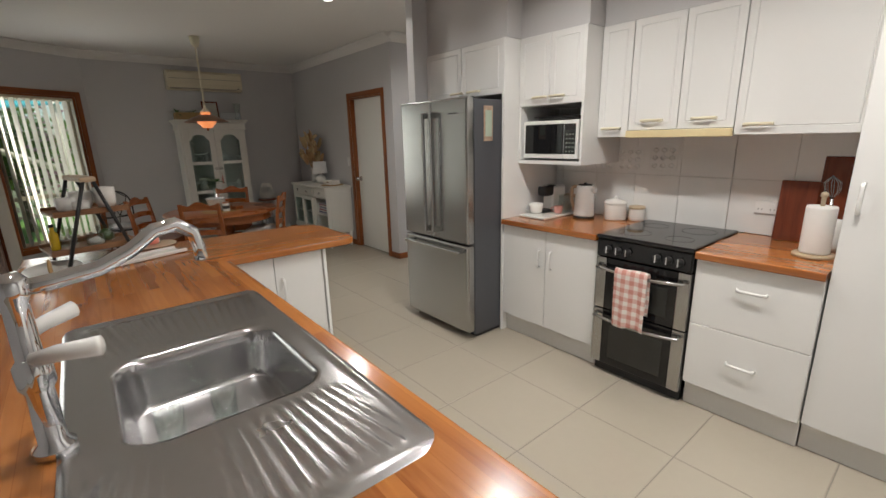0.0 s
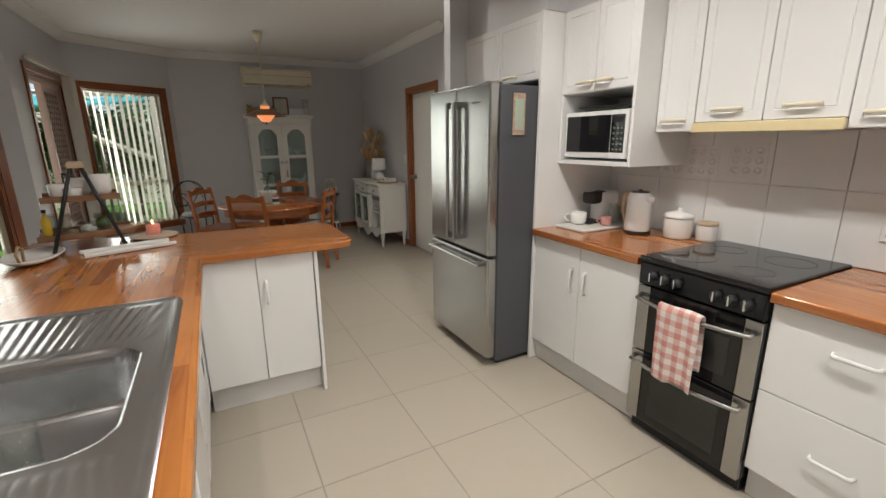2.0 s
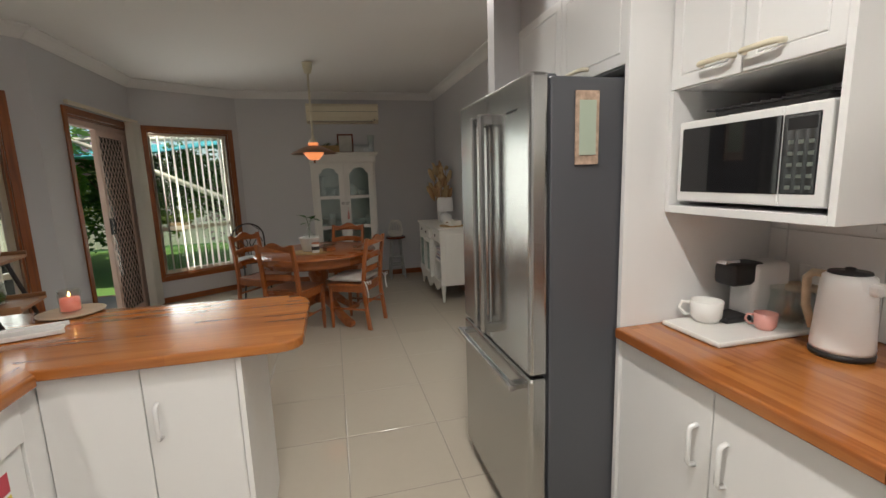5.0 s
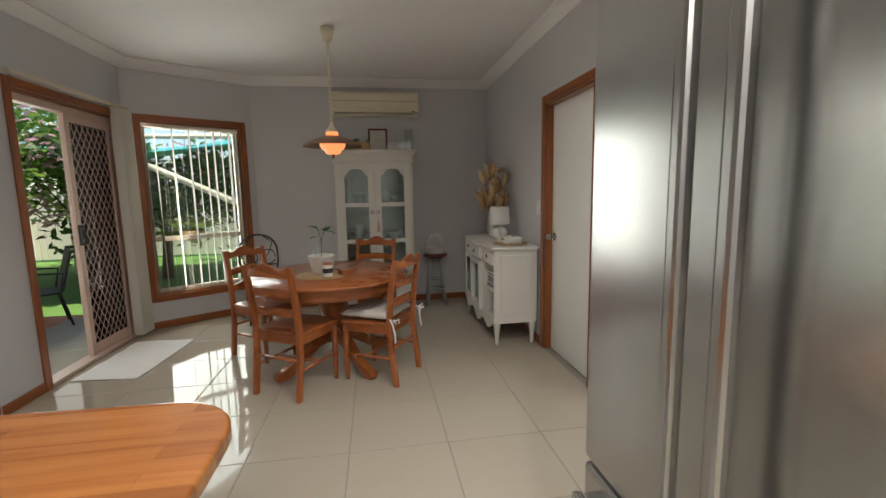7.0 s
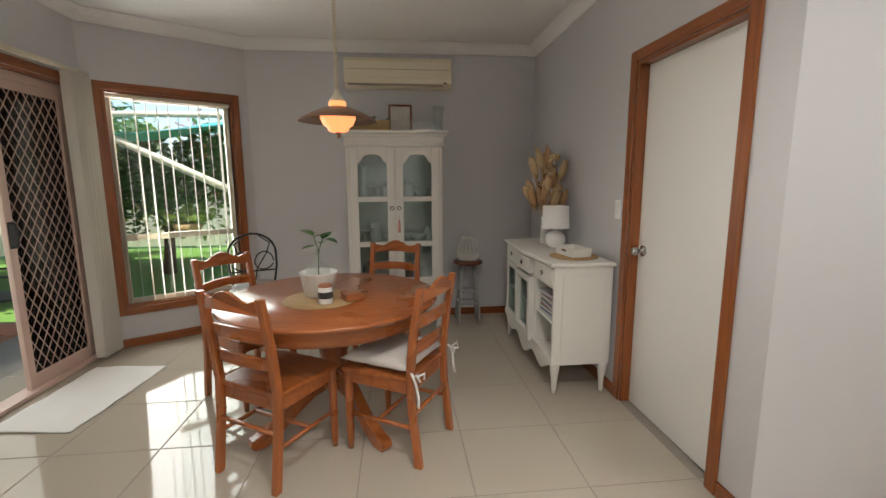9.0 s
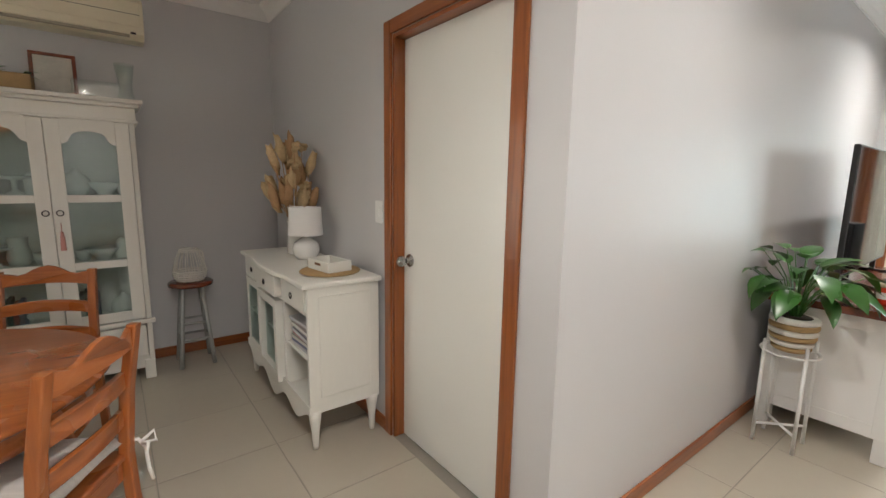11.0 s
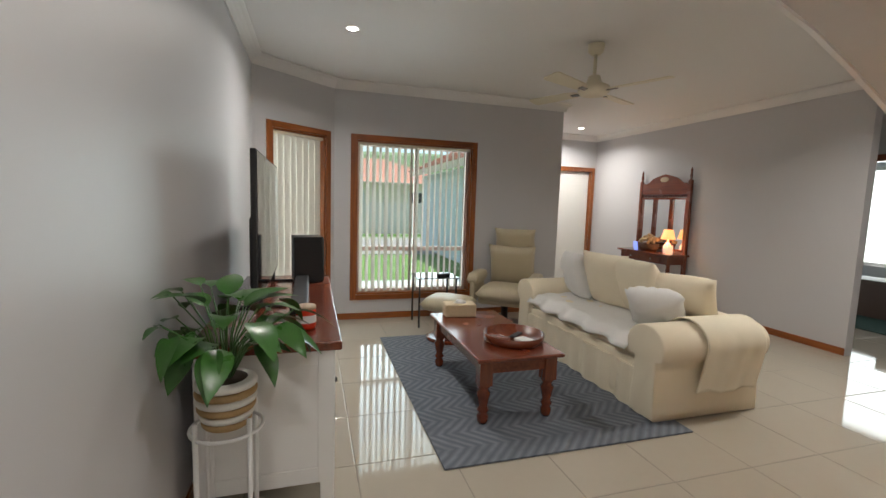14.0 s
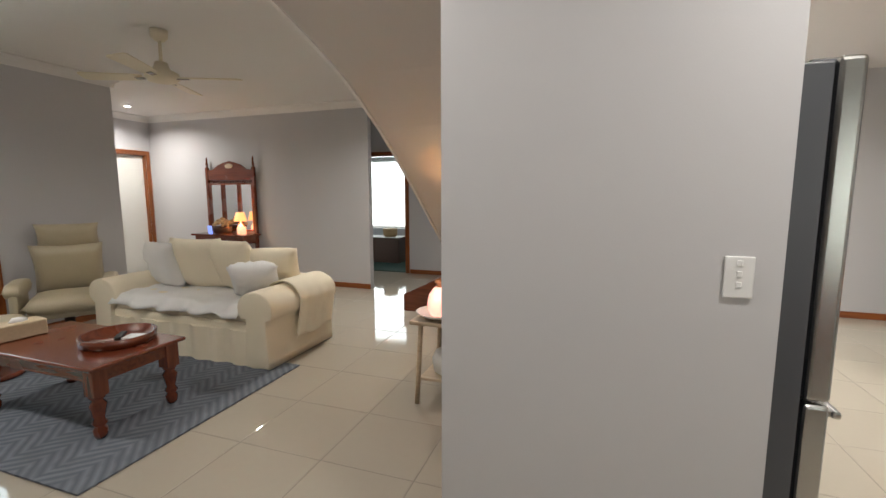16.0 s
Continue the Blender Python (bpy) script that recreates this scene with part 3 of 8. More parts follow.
def bow(length, reach=0.028, r=0.006):
    """A bowed cupboard handle along y that stands off towards -x."""
    pts = [(0, -length / 2, 0), (-reach * 0.8, -length / 2 + 0.004, 0), (-reach, -length / 2 + 0.014, 0), (-reach, length / 2 - 0.014, 0), (-reach * 0.8, length / 2 - 0.004, 0), (0, length / 2, 0)]
    return moved(tube(pts, r, 8), Matrix.Diagonal((1, 1, 1.35, 1)))


def cupboard(name, x, y0, y1, z0, z1, depth, fronts, label, groove=False, handles="v", hmat=None, body_top=None, kick=True, group="kitchen cupboards"):
    """A cupboard whose fronts face -x at x; fronts: y0, y1, z0, z1, handle y, handle z."""
    ob = thing(name, pose(x, y0, 0), label, "cupboard", group)
    w = y1 - y0
    part("carcass", box(0.0195, depth, 0.001, w - 0.001, z0, body_top or z1, 0.001), LAMINATE, ob)
    if kick:
        part("kickboard", box(0.05, 0.066, 0.0, w, 0.002, z0 - 0.002, 0.001), KICK, ob)
    for a, b, lo, hi, hy, hz in fronts:
        d = part("door" if handles != "drawer" else "drawer_front", moved(routed(b - a - 0.004, hi - lo - 0.004, groove), Matrix.Translation((0, a - y0 + 0.002, lo + 0.002))), LAMINATE, ob)
        if hy is not None:
            hb = bow(0.125)
            if handles == "v":
                hb = moved(hb, pose(0, 0, 0, 90))
            part("handle", moved(hb, Matrix.Translation((0.001, hy - y0, hz))), hmat or WHITEP, d, "cream bow handle" if hmat else "white bow handle")
    return ob


cupboard("base_cupboard", -0.60, -3.118, -2.335, 0.15, 0.860, 0.63, [(-2.725, -2.335, 0.15, 0.86, -2.675, 0.66), (-3.118, -2.725, 0.15, 0.86, -2.775, 0.66)][::1], "white two-door base cupboard under the hardwood benchtop")
cupboard("drawer_unit", -0.60, -4.205, -3.685, 0.15, 0.860, 0.63, [(-4.205, -3.685, 0.505, 0.86, -3.945, 0.74), (-4.205, -3.685, 0.15, 0.505, -3.945, 0.34)], "white unit of two deep pot drawers", handles="drawer")
cupboard("pantry", -0.58, -4.98, -4.21, 0.15, 2.153, 0.61, [(-4.98, -4.21, 0.15, 2.153, -4.255, 1.22)], "tall plain white pantry cupboard", group="tall cupboards")
cupboard("fridge_cupboard", -0.60, -2.312, -1.452, 1.79, 2.153, 0.62, [(-1.88, -1.452, 1.79, 2.153, -1.83, 1.825), (-2.312, -1.88, 1.79, 2.153, -2.02, 1.825)], "white wall cupboard above the fridge", True, "h", CREAM, kick=False, group="wall cupboards")
solid("tall_panel", box(-0.61, 0.038, -2.333, -2.314, 0.002, 2.153, 0.001), LAMINATE, "white full-height end panel beside the fridge", "panel")
for y0, y1, hy, lo in ((-3.08, -2.872, -2.97, 1.475), (-3.378, -3.081, -3.23, 1.515), (-3.67, -3.379, -3.52, 1.515), (-4.205, -3.671, -3.78, 1.475)):
    cupboard("wall_cupboard", -0.28, y0, y1, lo, 2.153, 0.318, [(y0, y1, lo, 2.153, hy, lo + 0.055)], "white wall cupboard with a routed door and cream handle", True, "h", CREAM, kick=False, group="wall cupboards")


def microwave_unit():
    ob = thing("microwave_cupboard", pose(-0.45, -2.87, 0), "white wall cupboard with an open microwave niche", "cupboard", "wall cupboards")
    w = 0.535
    part("carcass", box(0.0195, 0.48, 0.019, w - 0.001, 1.70, 2.153, 0.001), LAMINATE, ob)
    part("side_panel", box(0, 0.48, 0.0, 0.018, 1.30, 2.153, 0.001), LAMINATE, ob)
    part("side_panel", box(0, 0.48, w - 0.018, w - 0.001, 1.30, 1.699, 0.001), LAMINATE, ob)
    part("shelf", box(0, 0.48, 0.0185, w - 0.0185, 1.30, 1.325, 0.001), LAMINATE, ob)
    part("back_panel", box(0.47, 0.48, 0.0185, w - 0.0185, 1.3255, 1.699, 0.001), LAMINATE, ob)
    for a, b, hy in ((0.018, 0.275, 0.21), (0.277, w, 0.35)):
        d = part("door", moved(routed(b - a - 0.003, 0.45, True), Matrix.Translation((0, a, 1.702))), LAMINATE, ob)
        part("handle", moved(bow(0.11), Matrix.Translation((0.001, hy, 1.752))), CREAM, d, "cream bow handle")
    mw = thing("microwave", pose(-0.44, -2.835, 1.326), "white microwave oven with a dark glass door", "microwave")
    part("body", box(0.02, 0.38, 0.0, 0.46, 0.012, 0.27, 0.008), WHITEP, mw)
    part("door", box(0.0, 0.022, 0.115, 0.46, 0.014, 0.268, 0.006), WHITEP, mw)
    part("window", box(-0.003, 0.002, 0.116, 0.442, 0.045, 0.245, 0.012, 3), BLACKGLASS, mw, "dark glass window")
    cp = part("control_panel", box(-0.002, 0.02, 0.022, 0.113, 0.045, 0.245, 0.004), BLACKGLASS, mw, "black glass touch panel")
    part("surround", box(0.0, 0.021, 0.0, 0.1145, 0.014, 0.268, 0.006), WHITEP, mw)
    TOUCH = surface("touch_button", (0.14, 0.16, 0.14), 0.4)
    part("display", box(-0.0035, -0.001, 0.03, 0.10, 0.205, 0.235, 0.001), BLACKMATT, cp)
    for r in range(5):
        for c in range(3):
            part("button", box(-0.004, -0.0015, 0.032 + c * 0.025, 0.046 + c * 0.025, 0.058 + r * 0.028, 0.068 + r * 0.028, 0.001, 1), TOUCH, cp)
    rack = solid("wire_rack", merge(box(-0.38, -0.12, -2.78, -2.45, 1.602, 1.618, 0.006), *[tube([(-0.40, -2.80 + i * 0.03, 1.622), (-0.10, -2.80 + i * 0.03, 1.622)], 0.003, 5) for i in range(13)]), IRON, "dark wire grill rack lying on the microwave", "rack")


microwave_unit()


def fridge():
    ob = thing("fridge", pose(-0.945, -2.308, 0), "stainless steel french-door fridge with dark grey sides", "fridge")
    w, h = 0.768, 1.762
    part("cabinet", box(0.075, 0.70, 0.004, w - 0.004, 0.03, h - 0.012, 0.006), DARKGREY, ob, "dark grey painted cabinet")
    part("plinth", box(0.10, 0.66, 0.02, w - 0.02, 0.002, 0.03, 0.002), BLACKMATT, ob)
    for a, b, hy in ((0.0, w / 2 - 0.002, w / 2 - 0.045), (w / 2 + 0.002, w, w / 2 + 0.045)):
        d = part("door", box(0.0, 0.068, a, b, 0.745, h, 0.014, 3), STEEL, ob, "brushed steel door")
        part("handle", merge(box(-0.058, -0.034, hy - 0.014, hy + 0.014, 0.80, h - 0.085, 0.008), box(-0.04, 0.002, hy - 0.011, hy + 0.011, 0.80, 0.84, 0.004), box(-0.04, 0.002, hy - 0.011, hy + 0.011, h - 0.125, h - 0.085, 0.004)), STEEL, d)
    d = part("freezer_drawer", box(0.0, 0.068, 0.0, w, 0.06, 0.735, 0.014, 3), STEEL, ob, "brushed steel drawer")
    part("handle", merge(box(-0.055, -0.03, 0.05, w - 0.05, 0.675, 0.70, 0.008), box(-0.035, 0.002, 0.06, 0.10, 0.676, 0.699, 0.004), box(-0.035, 0.002, w - 0.10, w - 0.06, 0.676, 0.699, 0.004)), STEEL, d)
    part("badge", box(-0.0015, 0.001, 0.10, 0.19, 1.655, 1.663, 0.0005, 1), BLACKMATT, ob)
    for y in (0.05, w - 0.10):
        part("hinge_cover", box(0.02, 0.12, y, y + 0.05, h - 0.012, h + 0.006, 0.005), DARKGREY, ob)
    for y in (0.07, w - 0.07):
        part("foot", lathe([(0.018, 0.001), (0.018, 0.03)], 12, 0.14, y), BLACKMATT, ob)
    pad = thing("notepad", pose(-0.945 + 0.16, -2.3055, 1.47), "narrow floral bordered notepad held on the fridge side", "notepad")
    part("backing", box(0, 0.085, -0.007, -0.0005, 0, 0.235, 0.001), surface("floral_border", (0.42, 0.30, 0.22), 0.8, vary=0.7, scale=60), pad)
    part("paper", box(0.012, 0.073, -0.0095, -0.007, 0.03, 0.205, 0.0005), surface("green_paper", (0.38, 0.45, 0.36), 0.8), pad)


fridge()


def cooker():
    ob = thing("cooker", pose(-0.60, -3.68, 0), "freestanding black and steel electric double oven cooker", "cooker")
    w = 0.556
    part("body", box(0.012, 0.60, 0.004, w - 0.004, 0.07, 0.885, 0.003), BLACK, ob)
    part("hob", box(-0.03, 0.62, 0.0, w, 0.887, 0.912, 0.008, 3), BLACKGLASS, ob, "black glass cooktop")
    hob = ob.children[-1]
    for cx, cy, r in ((0.15, 0.15, 0.075), (0.15, 0.41, 0.095), (0.43, 0.15, 0.095), (0.43, 0.41, 0.075)):
        part("heating_ring", lathe([(r, 0.9121), (r, 0.9126), (r - 0.002, 0.9126), (r - 0.002, 0.9121)], 32, cx, cy, 0, False), IRON, hob)
    pan = part("control_panel", box(-0.022, 0.012, 0.004, w - 0.004, 0.775, 0.886, 0.008), BLACKGLASS, ob, "black glass control panel")
    for i, y in enumerate((0.065, 0.125, 0.185, 0.355, 0.415, 0.475)):
        k = part("knob", moved(lathe([(0.021, 0), (0.021, 0.012), (0.016, 0.016), (0.015, 0.026), (0.012, 0.030)], 20), pose(-0.022, y, 0.828, 0, -90)), BLACKMATT, pan)
        part("grip", box(-0.056, -0.046, y - 0.0045, y + 0.0045, 0.806, 0.850, 0.003), CHROME, k, "chrome grip bar")
    for lo, hi, hz in ((0.445, 0.77, 0.715), (0.075, 0.438, 0.40)):
        d = part("oven_door", box(-0.016, 0.012, 0.07, w - 0.07, lo, hi, 0.004), BLACKGLASS, ob, "black glass oven door")
        part("side_trim", box(-0.018, 0.010, 0.004, 0.069, lo, hi, 0.004), STEEL, d)
        part("side_trim", box(-0.018, 0.010, w - 0.069, w - 0.004, lo, hi, 0.004), STEEL, d)
        hp = [(-0.016, 0.03, hz + 0.012)] + [(-0.052 - 0.014 * math.sin(math.pi * i / 10), 0.03 + (w - 0.06) * i / 10, hz - 0.012 * math.sin(math.pi * i / 10)) for i in range(11)] + [(-0.016, w - 0.03, hz + 0.012)]
        part("handle", moved(tube(hp, 0.011, 8), Matrix.Identity(4)), STEEL, d, "curved steel bar handle")
        part("inner_window", box(-0.0175, -0.015, 0.115, w - 0.115, lo + 0.05, hz - 0.05, 0.012), surface("oven_window", (0.03, 0.032, 0.03), 0.08, vary=0.2, bump=0), d)
    part("plinth", box(0.03, 0.58, 0.01, w - 0.01, 0.002, 0.07, 0.002), BLACKMATT, ob)


cooker()


def gingham():
    m, nt, p, lk = nodes_of("pink_gingham")
    tc = nt.nodes.new("ShaderNodeTexCoord")
    sp = nt.nodes.new("ShaderNodeSeparateXYZ")
    lk.new(tc.outputs["Object"], sp.inputs[0])
    vals = []
    for axis in (1, 2):
        a = nt.nodes.new("ShaderNodeMath")
        a.operation = "PINGPONG"
        a.inputs[1].default_value = 0.026
        lk.new(sp.outputs[axis], a.inputs[0])
        b = nt.nodes.new("ShaderNodeMath")
        b.operation = "GREATER_THAN"
        b.inputs[1].default_value = 0.013
        lk.new(a.outputs[0], b.inputs[0])
        vals.append(b)
    s = nt.nodes.new("ShaderNodeMath")
    s.operation = "ADD"
    lk.new(vals[0].outputs[0], s.inputs[0])
    lk.new(vals[1].outputs[0], s.inputs[1])
    r = nt.nodes.new("ShaderNodeValToRGB")
    r.color_ramp.interpolation = "CONSTANT"
    r.color_ramp.elements[0].color = (0.80, 0.74, 0.70, 1)
    r.color_ramp.elements[1].position, r.color_ramp.elements[1].color = 0.75, (0.60, 0.27, 0.23, 1)
    e = r.color_ramp.elements.new(0.25)
    e.color = (0.70, 0.47, 0.42, 1)
    h = nt.nodes.new("ShaderNodeMath")
    h.operation = "MULTIPLY"
    h.inputs[1].default_value = 0.5
    lk.new(s.outputs[0], h.inputs[0])
    lk.new(h.outputs[0], r.inputs[0])
    lk.new(r.outputs[0], p.inputs["Base Color"])
    p.inputs["Roughness"].default_value = 0.95
    n = nt.nodes.new("ShaderNodeTexNoise")
    n.inputs["Scale"].default_value = 350
    b = nt.nodes.new("ShaderNodeBump")
    b.inputs["Strength"].default_value, b.inputs["Distance"].default_value = 0.4, 0.003
    lk.new(n.outputs[0], b.inputs["Height"])
    lk.new(b.outputs[0], p.inputs["Normal"])
    return m


def cloth_sheet(fn, nu, nv, th=0.004):
    """A folded cloth from a function of u, v in 0..1, with thickness."""
    bm = bmesh.new()
    g = [[bm.verts.new(fn(i / nu, j / nv)) for j in range(nv + 1)] for i in range(nu + 1)]
    for i in range(nu):
        for j in range(nv):
            f = bm.faces.new((g[i][j], g[i + 1][j], g[i + 1][j + 1], g[i][j + 1]))
            f.smooth = True
    bmesh.ops.recalc_face_normals(bm, faces=bm.faces)
    bmesh.ops.solidify(bm, geom=bm.faces[:], thickness=th)
    return bm


def towel_shape(u, v):
    s = v * 0.62
    wob = 0.006 * math.sin(u * 9 + 2) * min(1, abs(s - 0.26) * 5) + 0.004 * math.sin(u * 21 + s * 12) * min(1, abs(s - 0.26) * 5)
    if s < 0.24:
        x, z = -0.048 + wob, 0.70 - (0.24 - s)
    elif s < 0.29:
        a = (s - 0.24) / 0.05 * math.pi
        x, z = -0.066 + 0.018 * math.cos(a), 0.70 + 0.022 * math.sin(a)
    else:
        x, z = -0.086 - wob - 0.012 * (s - 0.29), 0.70 - (s - 0.29)
    return (x, 0.20 + 0.195 * u + 0.012 * (v - 0.5) * math.sin(u * 5), z + 0.008 * math.sin(u * 6) * v)


solid("tea_towel", cloth_sheet(towel_shape, 16, 40), gingham(), "pink and white gingham towel hung over the oven handle", "towel", pose(-0.60, -3.68, 0.02))

for y0, y1, nm in ((-3.118, -2.336, "benchtop_left"), (-4.205, -3.686, "benchtop_right")):
    solid("wall_benchtop", slab_edge(prism([(-0.63, y0), (0.037, y0), (0.037, y1), (-0.63, y1)], 0.862, 0.900), lambda c: c.x < -0.62, 0.007), BENCH_Y, "glossy hardwood benchtop beside the cooker", "benchtop", group="wall benchtops")


# bar cupboards, dishwasher, sink
def turned(ob, m):
    ob.matrix_world = m
    return ob


sinkcup = cupboard("sink_cupboard", 0, 0, 1.49, 0.15, 0.86, 0.55, [(0.0, 0.72, 0.15, 0.86, 0.67, 0.64), (0.72, 1.49, 0.15, 0.86, 0.77, 0.64)], "white two-door sink cupboard facing the cooker", body_top=0.70, group="bar cupboards")
turned(sinkcup, pose(-2.52, -2.74, 0, 0, 0, 180))
pen = cupboard("return_cupboard", 0, 0, 0.585, 0.15, 0.86, 0.50, [(0.0, 0.295, 0.15, 0.86, 0.255, 0.66), (0.295, 0.585, 0.15, 0.86, None, 0.66)], "white two-door cupboard under the bench return", group="bar cupboards")
turned(pen, Matrix.Translation((-1.93, -2.05, 0)) @ Matrix(((0, -1, 0, 0), (1, 0, 0, 0), (0, 0, 1, 0), (0, 0, 0, 1))))
solid("end_panel", box(-1.928, -1.91, -2.065, -1.55, 0.002, 0.861, 0.001), LAMINATE, "white bench end panel standing on the tiles", "panel")
solid("filler_panel", box(-2.60, -2.517, -2.135, -2.033, 0.15, 0.861, 0.001), LAMINATE, "narrow white corner filler panel under the benchtop", "panel")
solid("bar_back_panel", merge(box(-3.10, -3.08, -4.22, -1.53, 0.002, 0.861, 0.001), box(-3.08, -1.93, -1.55, -1.53, 0.002, 0.861, 0.001)), LAMINATE, "white back panel of the breakfast bar", "panel")


def dishwasher():
    ob = thing("dishwasher", pose(-2.525, -2.738, 0), "white built-under dishwasher with an energy label", "dishwasher")
    w = 0.60
    part("body", box(-0.55, -0.02, 0.003, w - 0.003, 0.04, 0.85, 0.003), WHITEP, ob)
    part("door", box(-0.02, 0.004, 0.002, w - 0.002, 0.13, 0.70, 0.006), WHITEP, ob)
    fas = part("fascia", upright(prism([(0.002, 0.705), (w - 0.002, 0.705), (w - 0.002, 0.855), (0.002, 0.855)], -0.02, 0.02, 0.006), "y"), WHITEP, ob)
    part("grip", box(0.002, 0.024, 0.16, 0.44, 0.70, 0.722, 0.008), WHITEP, fas)
    part("display", box(0.0195, 0.0215, 0.44, 0.47, 0.79, 0.81, 0.001), BLACKMATT, fas)
    for i in range(3):
        part("button", box(0.0195, 0.022, 0.30 + i * 0.035, 0.318 + i * 0.035, 0.79, 0.80, 0.001), KICK, fas)
    lab = part("energy_label", box(0.0035, 0.0055, 0.44, 0.53, 0.36, 0.66, 0.0005), WHITEP, ob, "energy rating label")
    for z0, z1, col in ((0.595, 0.655, (0.55, 0.05, 0.08)), (0.53, 0.585, (0.75, 0.60, 0.05)), (0.50, 0.527, (0.20, 0.45, 0.12)), (0.37, 0.46, (0.03, 0.05, 0.12))):
        part("label_band", box(0.005, 0.0065, 0.447, 0.523, z0, z1, 0.0003, 1), surface("label_ink", col, 0.5), lab)
    part("kickboard", box(-0.06, -0.04, 0.0, w, 0.002, 0.125, 0.002), KICK, ob)


dishwasher()


def sink():
    x0, x1, y0, y1 = -3.13, -2.515, -3.94, -2.68
    bx, by, hx, hy = -2.81, -3.315, 0.215, 0.235
    ob = thing("sink", pose(0, 0, 0), "stainless steel inset sink with ribbed drainers", "sink")
    nx, ny = 76, 150
    bm = bmesh.new()
    rows = []
    R = 0.07

    def height(x, y):
        dx, dy = abs(x - bx) - (hx - 0.085), abs(y - by) - (hy - 0.085)
        d = math.hypot(max(dx, 0), max(dy, 0)) + min(max(dx, dy), 0) - 0.085
        edge = min(x - x0, x1 - x, y - y0, y1 - y)
        z = 0.9075 - 0.004 * min(1, max(0, edge - 0.012) / 0.02)
        if edge < 0.010:
            z = 0.9015 + 0.006 * edge / 0.010
        if d > 0.018 and edge > 0.045:
            span = by - y if y < by else y - by
            if span > hy + 0.03:
                fan = (x - bx) / (0.6 + 0.8 * span)
                z += 0.0035 * (0.5 + 0.5 * math.cos(fan * 2 * math.pi / 0.030)) * min(1, (edge - 0.045) / 0.02) * min(1, (span - hy - 0.03) / 0.03)
        if d < 0.0:
            t = min(1, -d / 0.035)
            z = 0.9035 - 0.155 * (t * t * (3 - 2 * t)) - 0.008 * min(1, max(0, -d - 0.035) / 0.15)
        return z

    for i in range(nx + 1):
        row = []
        for j in range(ny + 1):
            x, y = x0 + (x1 - x0) * i / nx, y0 + (y1 - y0) * j / ny
            cx = min(max(x, x0 + R), x1 - R)
            cy = min(max(y, y0 + R), y1 - R)
            d = math.hypot(x - cx, y - cy)
            if x != cx and y != cy and d > 0:
                k = max(abs(x - cx), abs(y - cy)) / d
                x, y = cx + (x - cx) * k, cy + (y - cy) * k
            row.append(bm.verts.new((x, y, height(x, y))))
        rows.append(row)
    for i in range(nx):
        for j in range(ny):
            f = bm.faces.new((rows[i][j], rows[i + 1][j], rows[i + 1][j + 1], rows[i][j + 1]))
            f.smooth = True
    part("basin", bm, SINK, ob)
    part("waste", lathe([(0.045, 0.741), (0.045, 0.7435), (0.034, 0.7435), (0.030, 0.7415), (0.004, 0.7415)], 24, bx, by), CHROME, ob, "chrome plug waste")
    tap = thing("tap", pose(-3.13, -3.44, 0.905, 0, 0, 8) @ Matrix.Diagonal((1.2, 1.2, 1.38, 1.0)), "chrome swivel tap with white ceramic levers", "tap")
    part("column", lathe([(0.030, 0.001), (0.030, 0.012), (0.020, 0.020), (0.019, 0.10), (0.025, 0.11), (0.025, 0.14), (0.018, 0.15), (0.017, 0.23), (0.022, 0.24), (0.022, 0.262), (0.012, 0.272)], 24), CHROME, tap)
    part("spout", tube([(0, 0, 0.248), (0.05, 0.0, 0.250), (0.11, 0.0, 0.256), (0.16, 0, 0.275), (0.20, 0, 0.300), (0.235, 0, 0.305), (0.262, 0, 0.288), (0.270, 0, 0.262), (0.270, 0, 0.240)], 0.012, 12), CHROME, tap)
    for s in (1, -1):
        arm = part("valve", tube([(0, 0, 0.125), (0, s * 0.05, 0.125), (0, s * 0.062, 0.135), (0, s * 0.062, 0.165)], 0.011, 10), CHROME, tap)
        part("lever", tube([(0, s * 0.062, 0.165), (0.03, s * 0.085, 0.172), (0.075, s * 0.115, 0.176)], 0.010, 10, r_end=0.014), CERAMIC, arm, "white ceramic lever")
    for x, y in ((-2.93, -3.36), (-2.80, -3.33)):
        g = lathe([(0.028, 0.0), (0.034, 0.125), (0.032, 0.125), (0.0265, 0.008), (0.002, 0.007)], 20, cap=False)
        solid("drinking_glass", g, JARGLASS, "clear tumbler standing in the sink bowl", "glass", pose(x, y, 0.742), "glasses in the sink")


sink()

# splashback
back = setting("wall_splashback", box(0.030, 0.0395, -4.205, -2.335, 0.901, 1.50, 0), KICK, "white glazed splashback tiles in two rows")
tiles = {}
for z0, z1 in ((0.903, 1.218), (1.222, 1.474)):
    y = -4.205
    while y < -2.34:
        y1 = min(y + 0.30, -2.337)
        key = (round(y1 - y, 3), z0)
        if key not in tiles:
            tiles[key] = mesh_of("splash_tile", box(-0.0065, 0, 0.0015, y1 - y - 0.0015, 0, z1 - z0, 0.0015, 1), SPLASH)
        t = new("splash_tile", tiles[key])
        t.parent = back
        t.location = (0.030, y, z0)
        y = y1
for (yy, zz) in ((-2.76, 1.235), (-2.96, 1.235), (-3.19, 1.25)):
    t = part("relief_tile", merge(box(0.019, 0.0232, yy - 0.09, yy + 0.09, zz, zz + 0.17, 0.002, 1), *[blob(0.019, yy - 0.055 + 0.055 * i, zz + 0.035 + 0.05 * j, 0.006, 0.02, 0.018, 0.2, i + j, 1) for i in range(3) for j in range(3)]), SPLASH, back)
hood = thing("range_hood", pose(-0.29, -3.67, 1.47), "slim slide-out range hood with a cream wooden edge", "range hood")
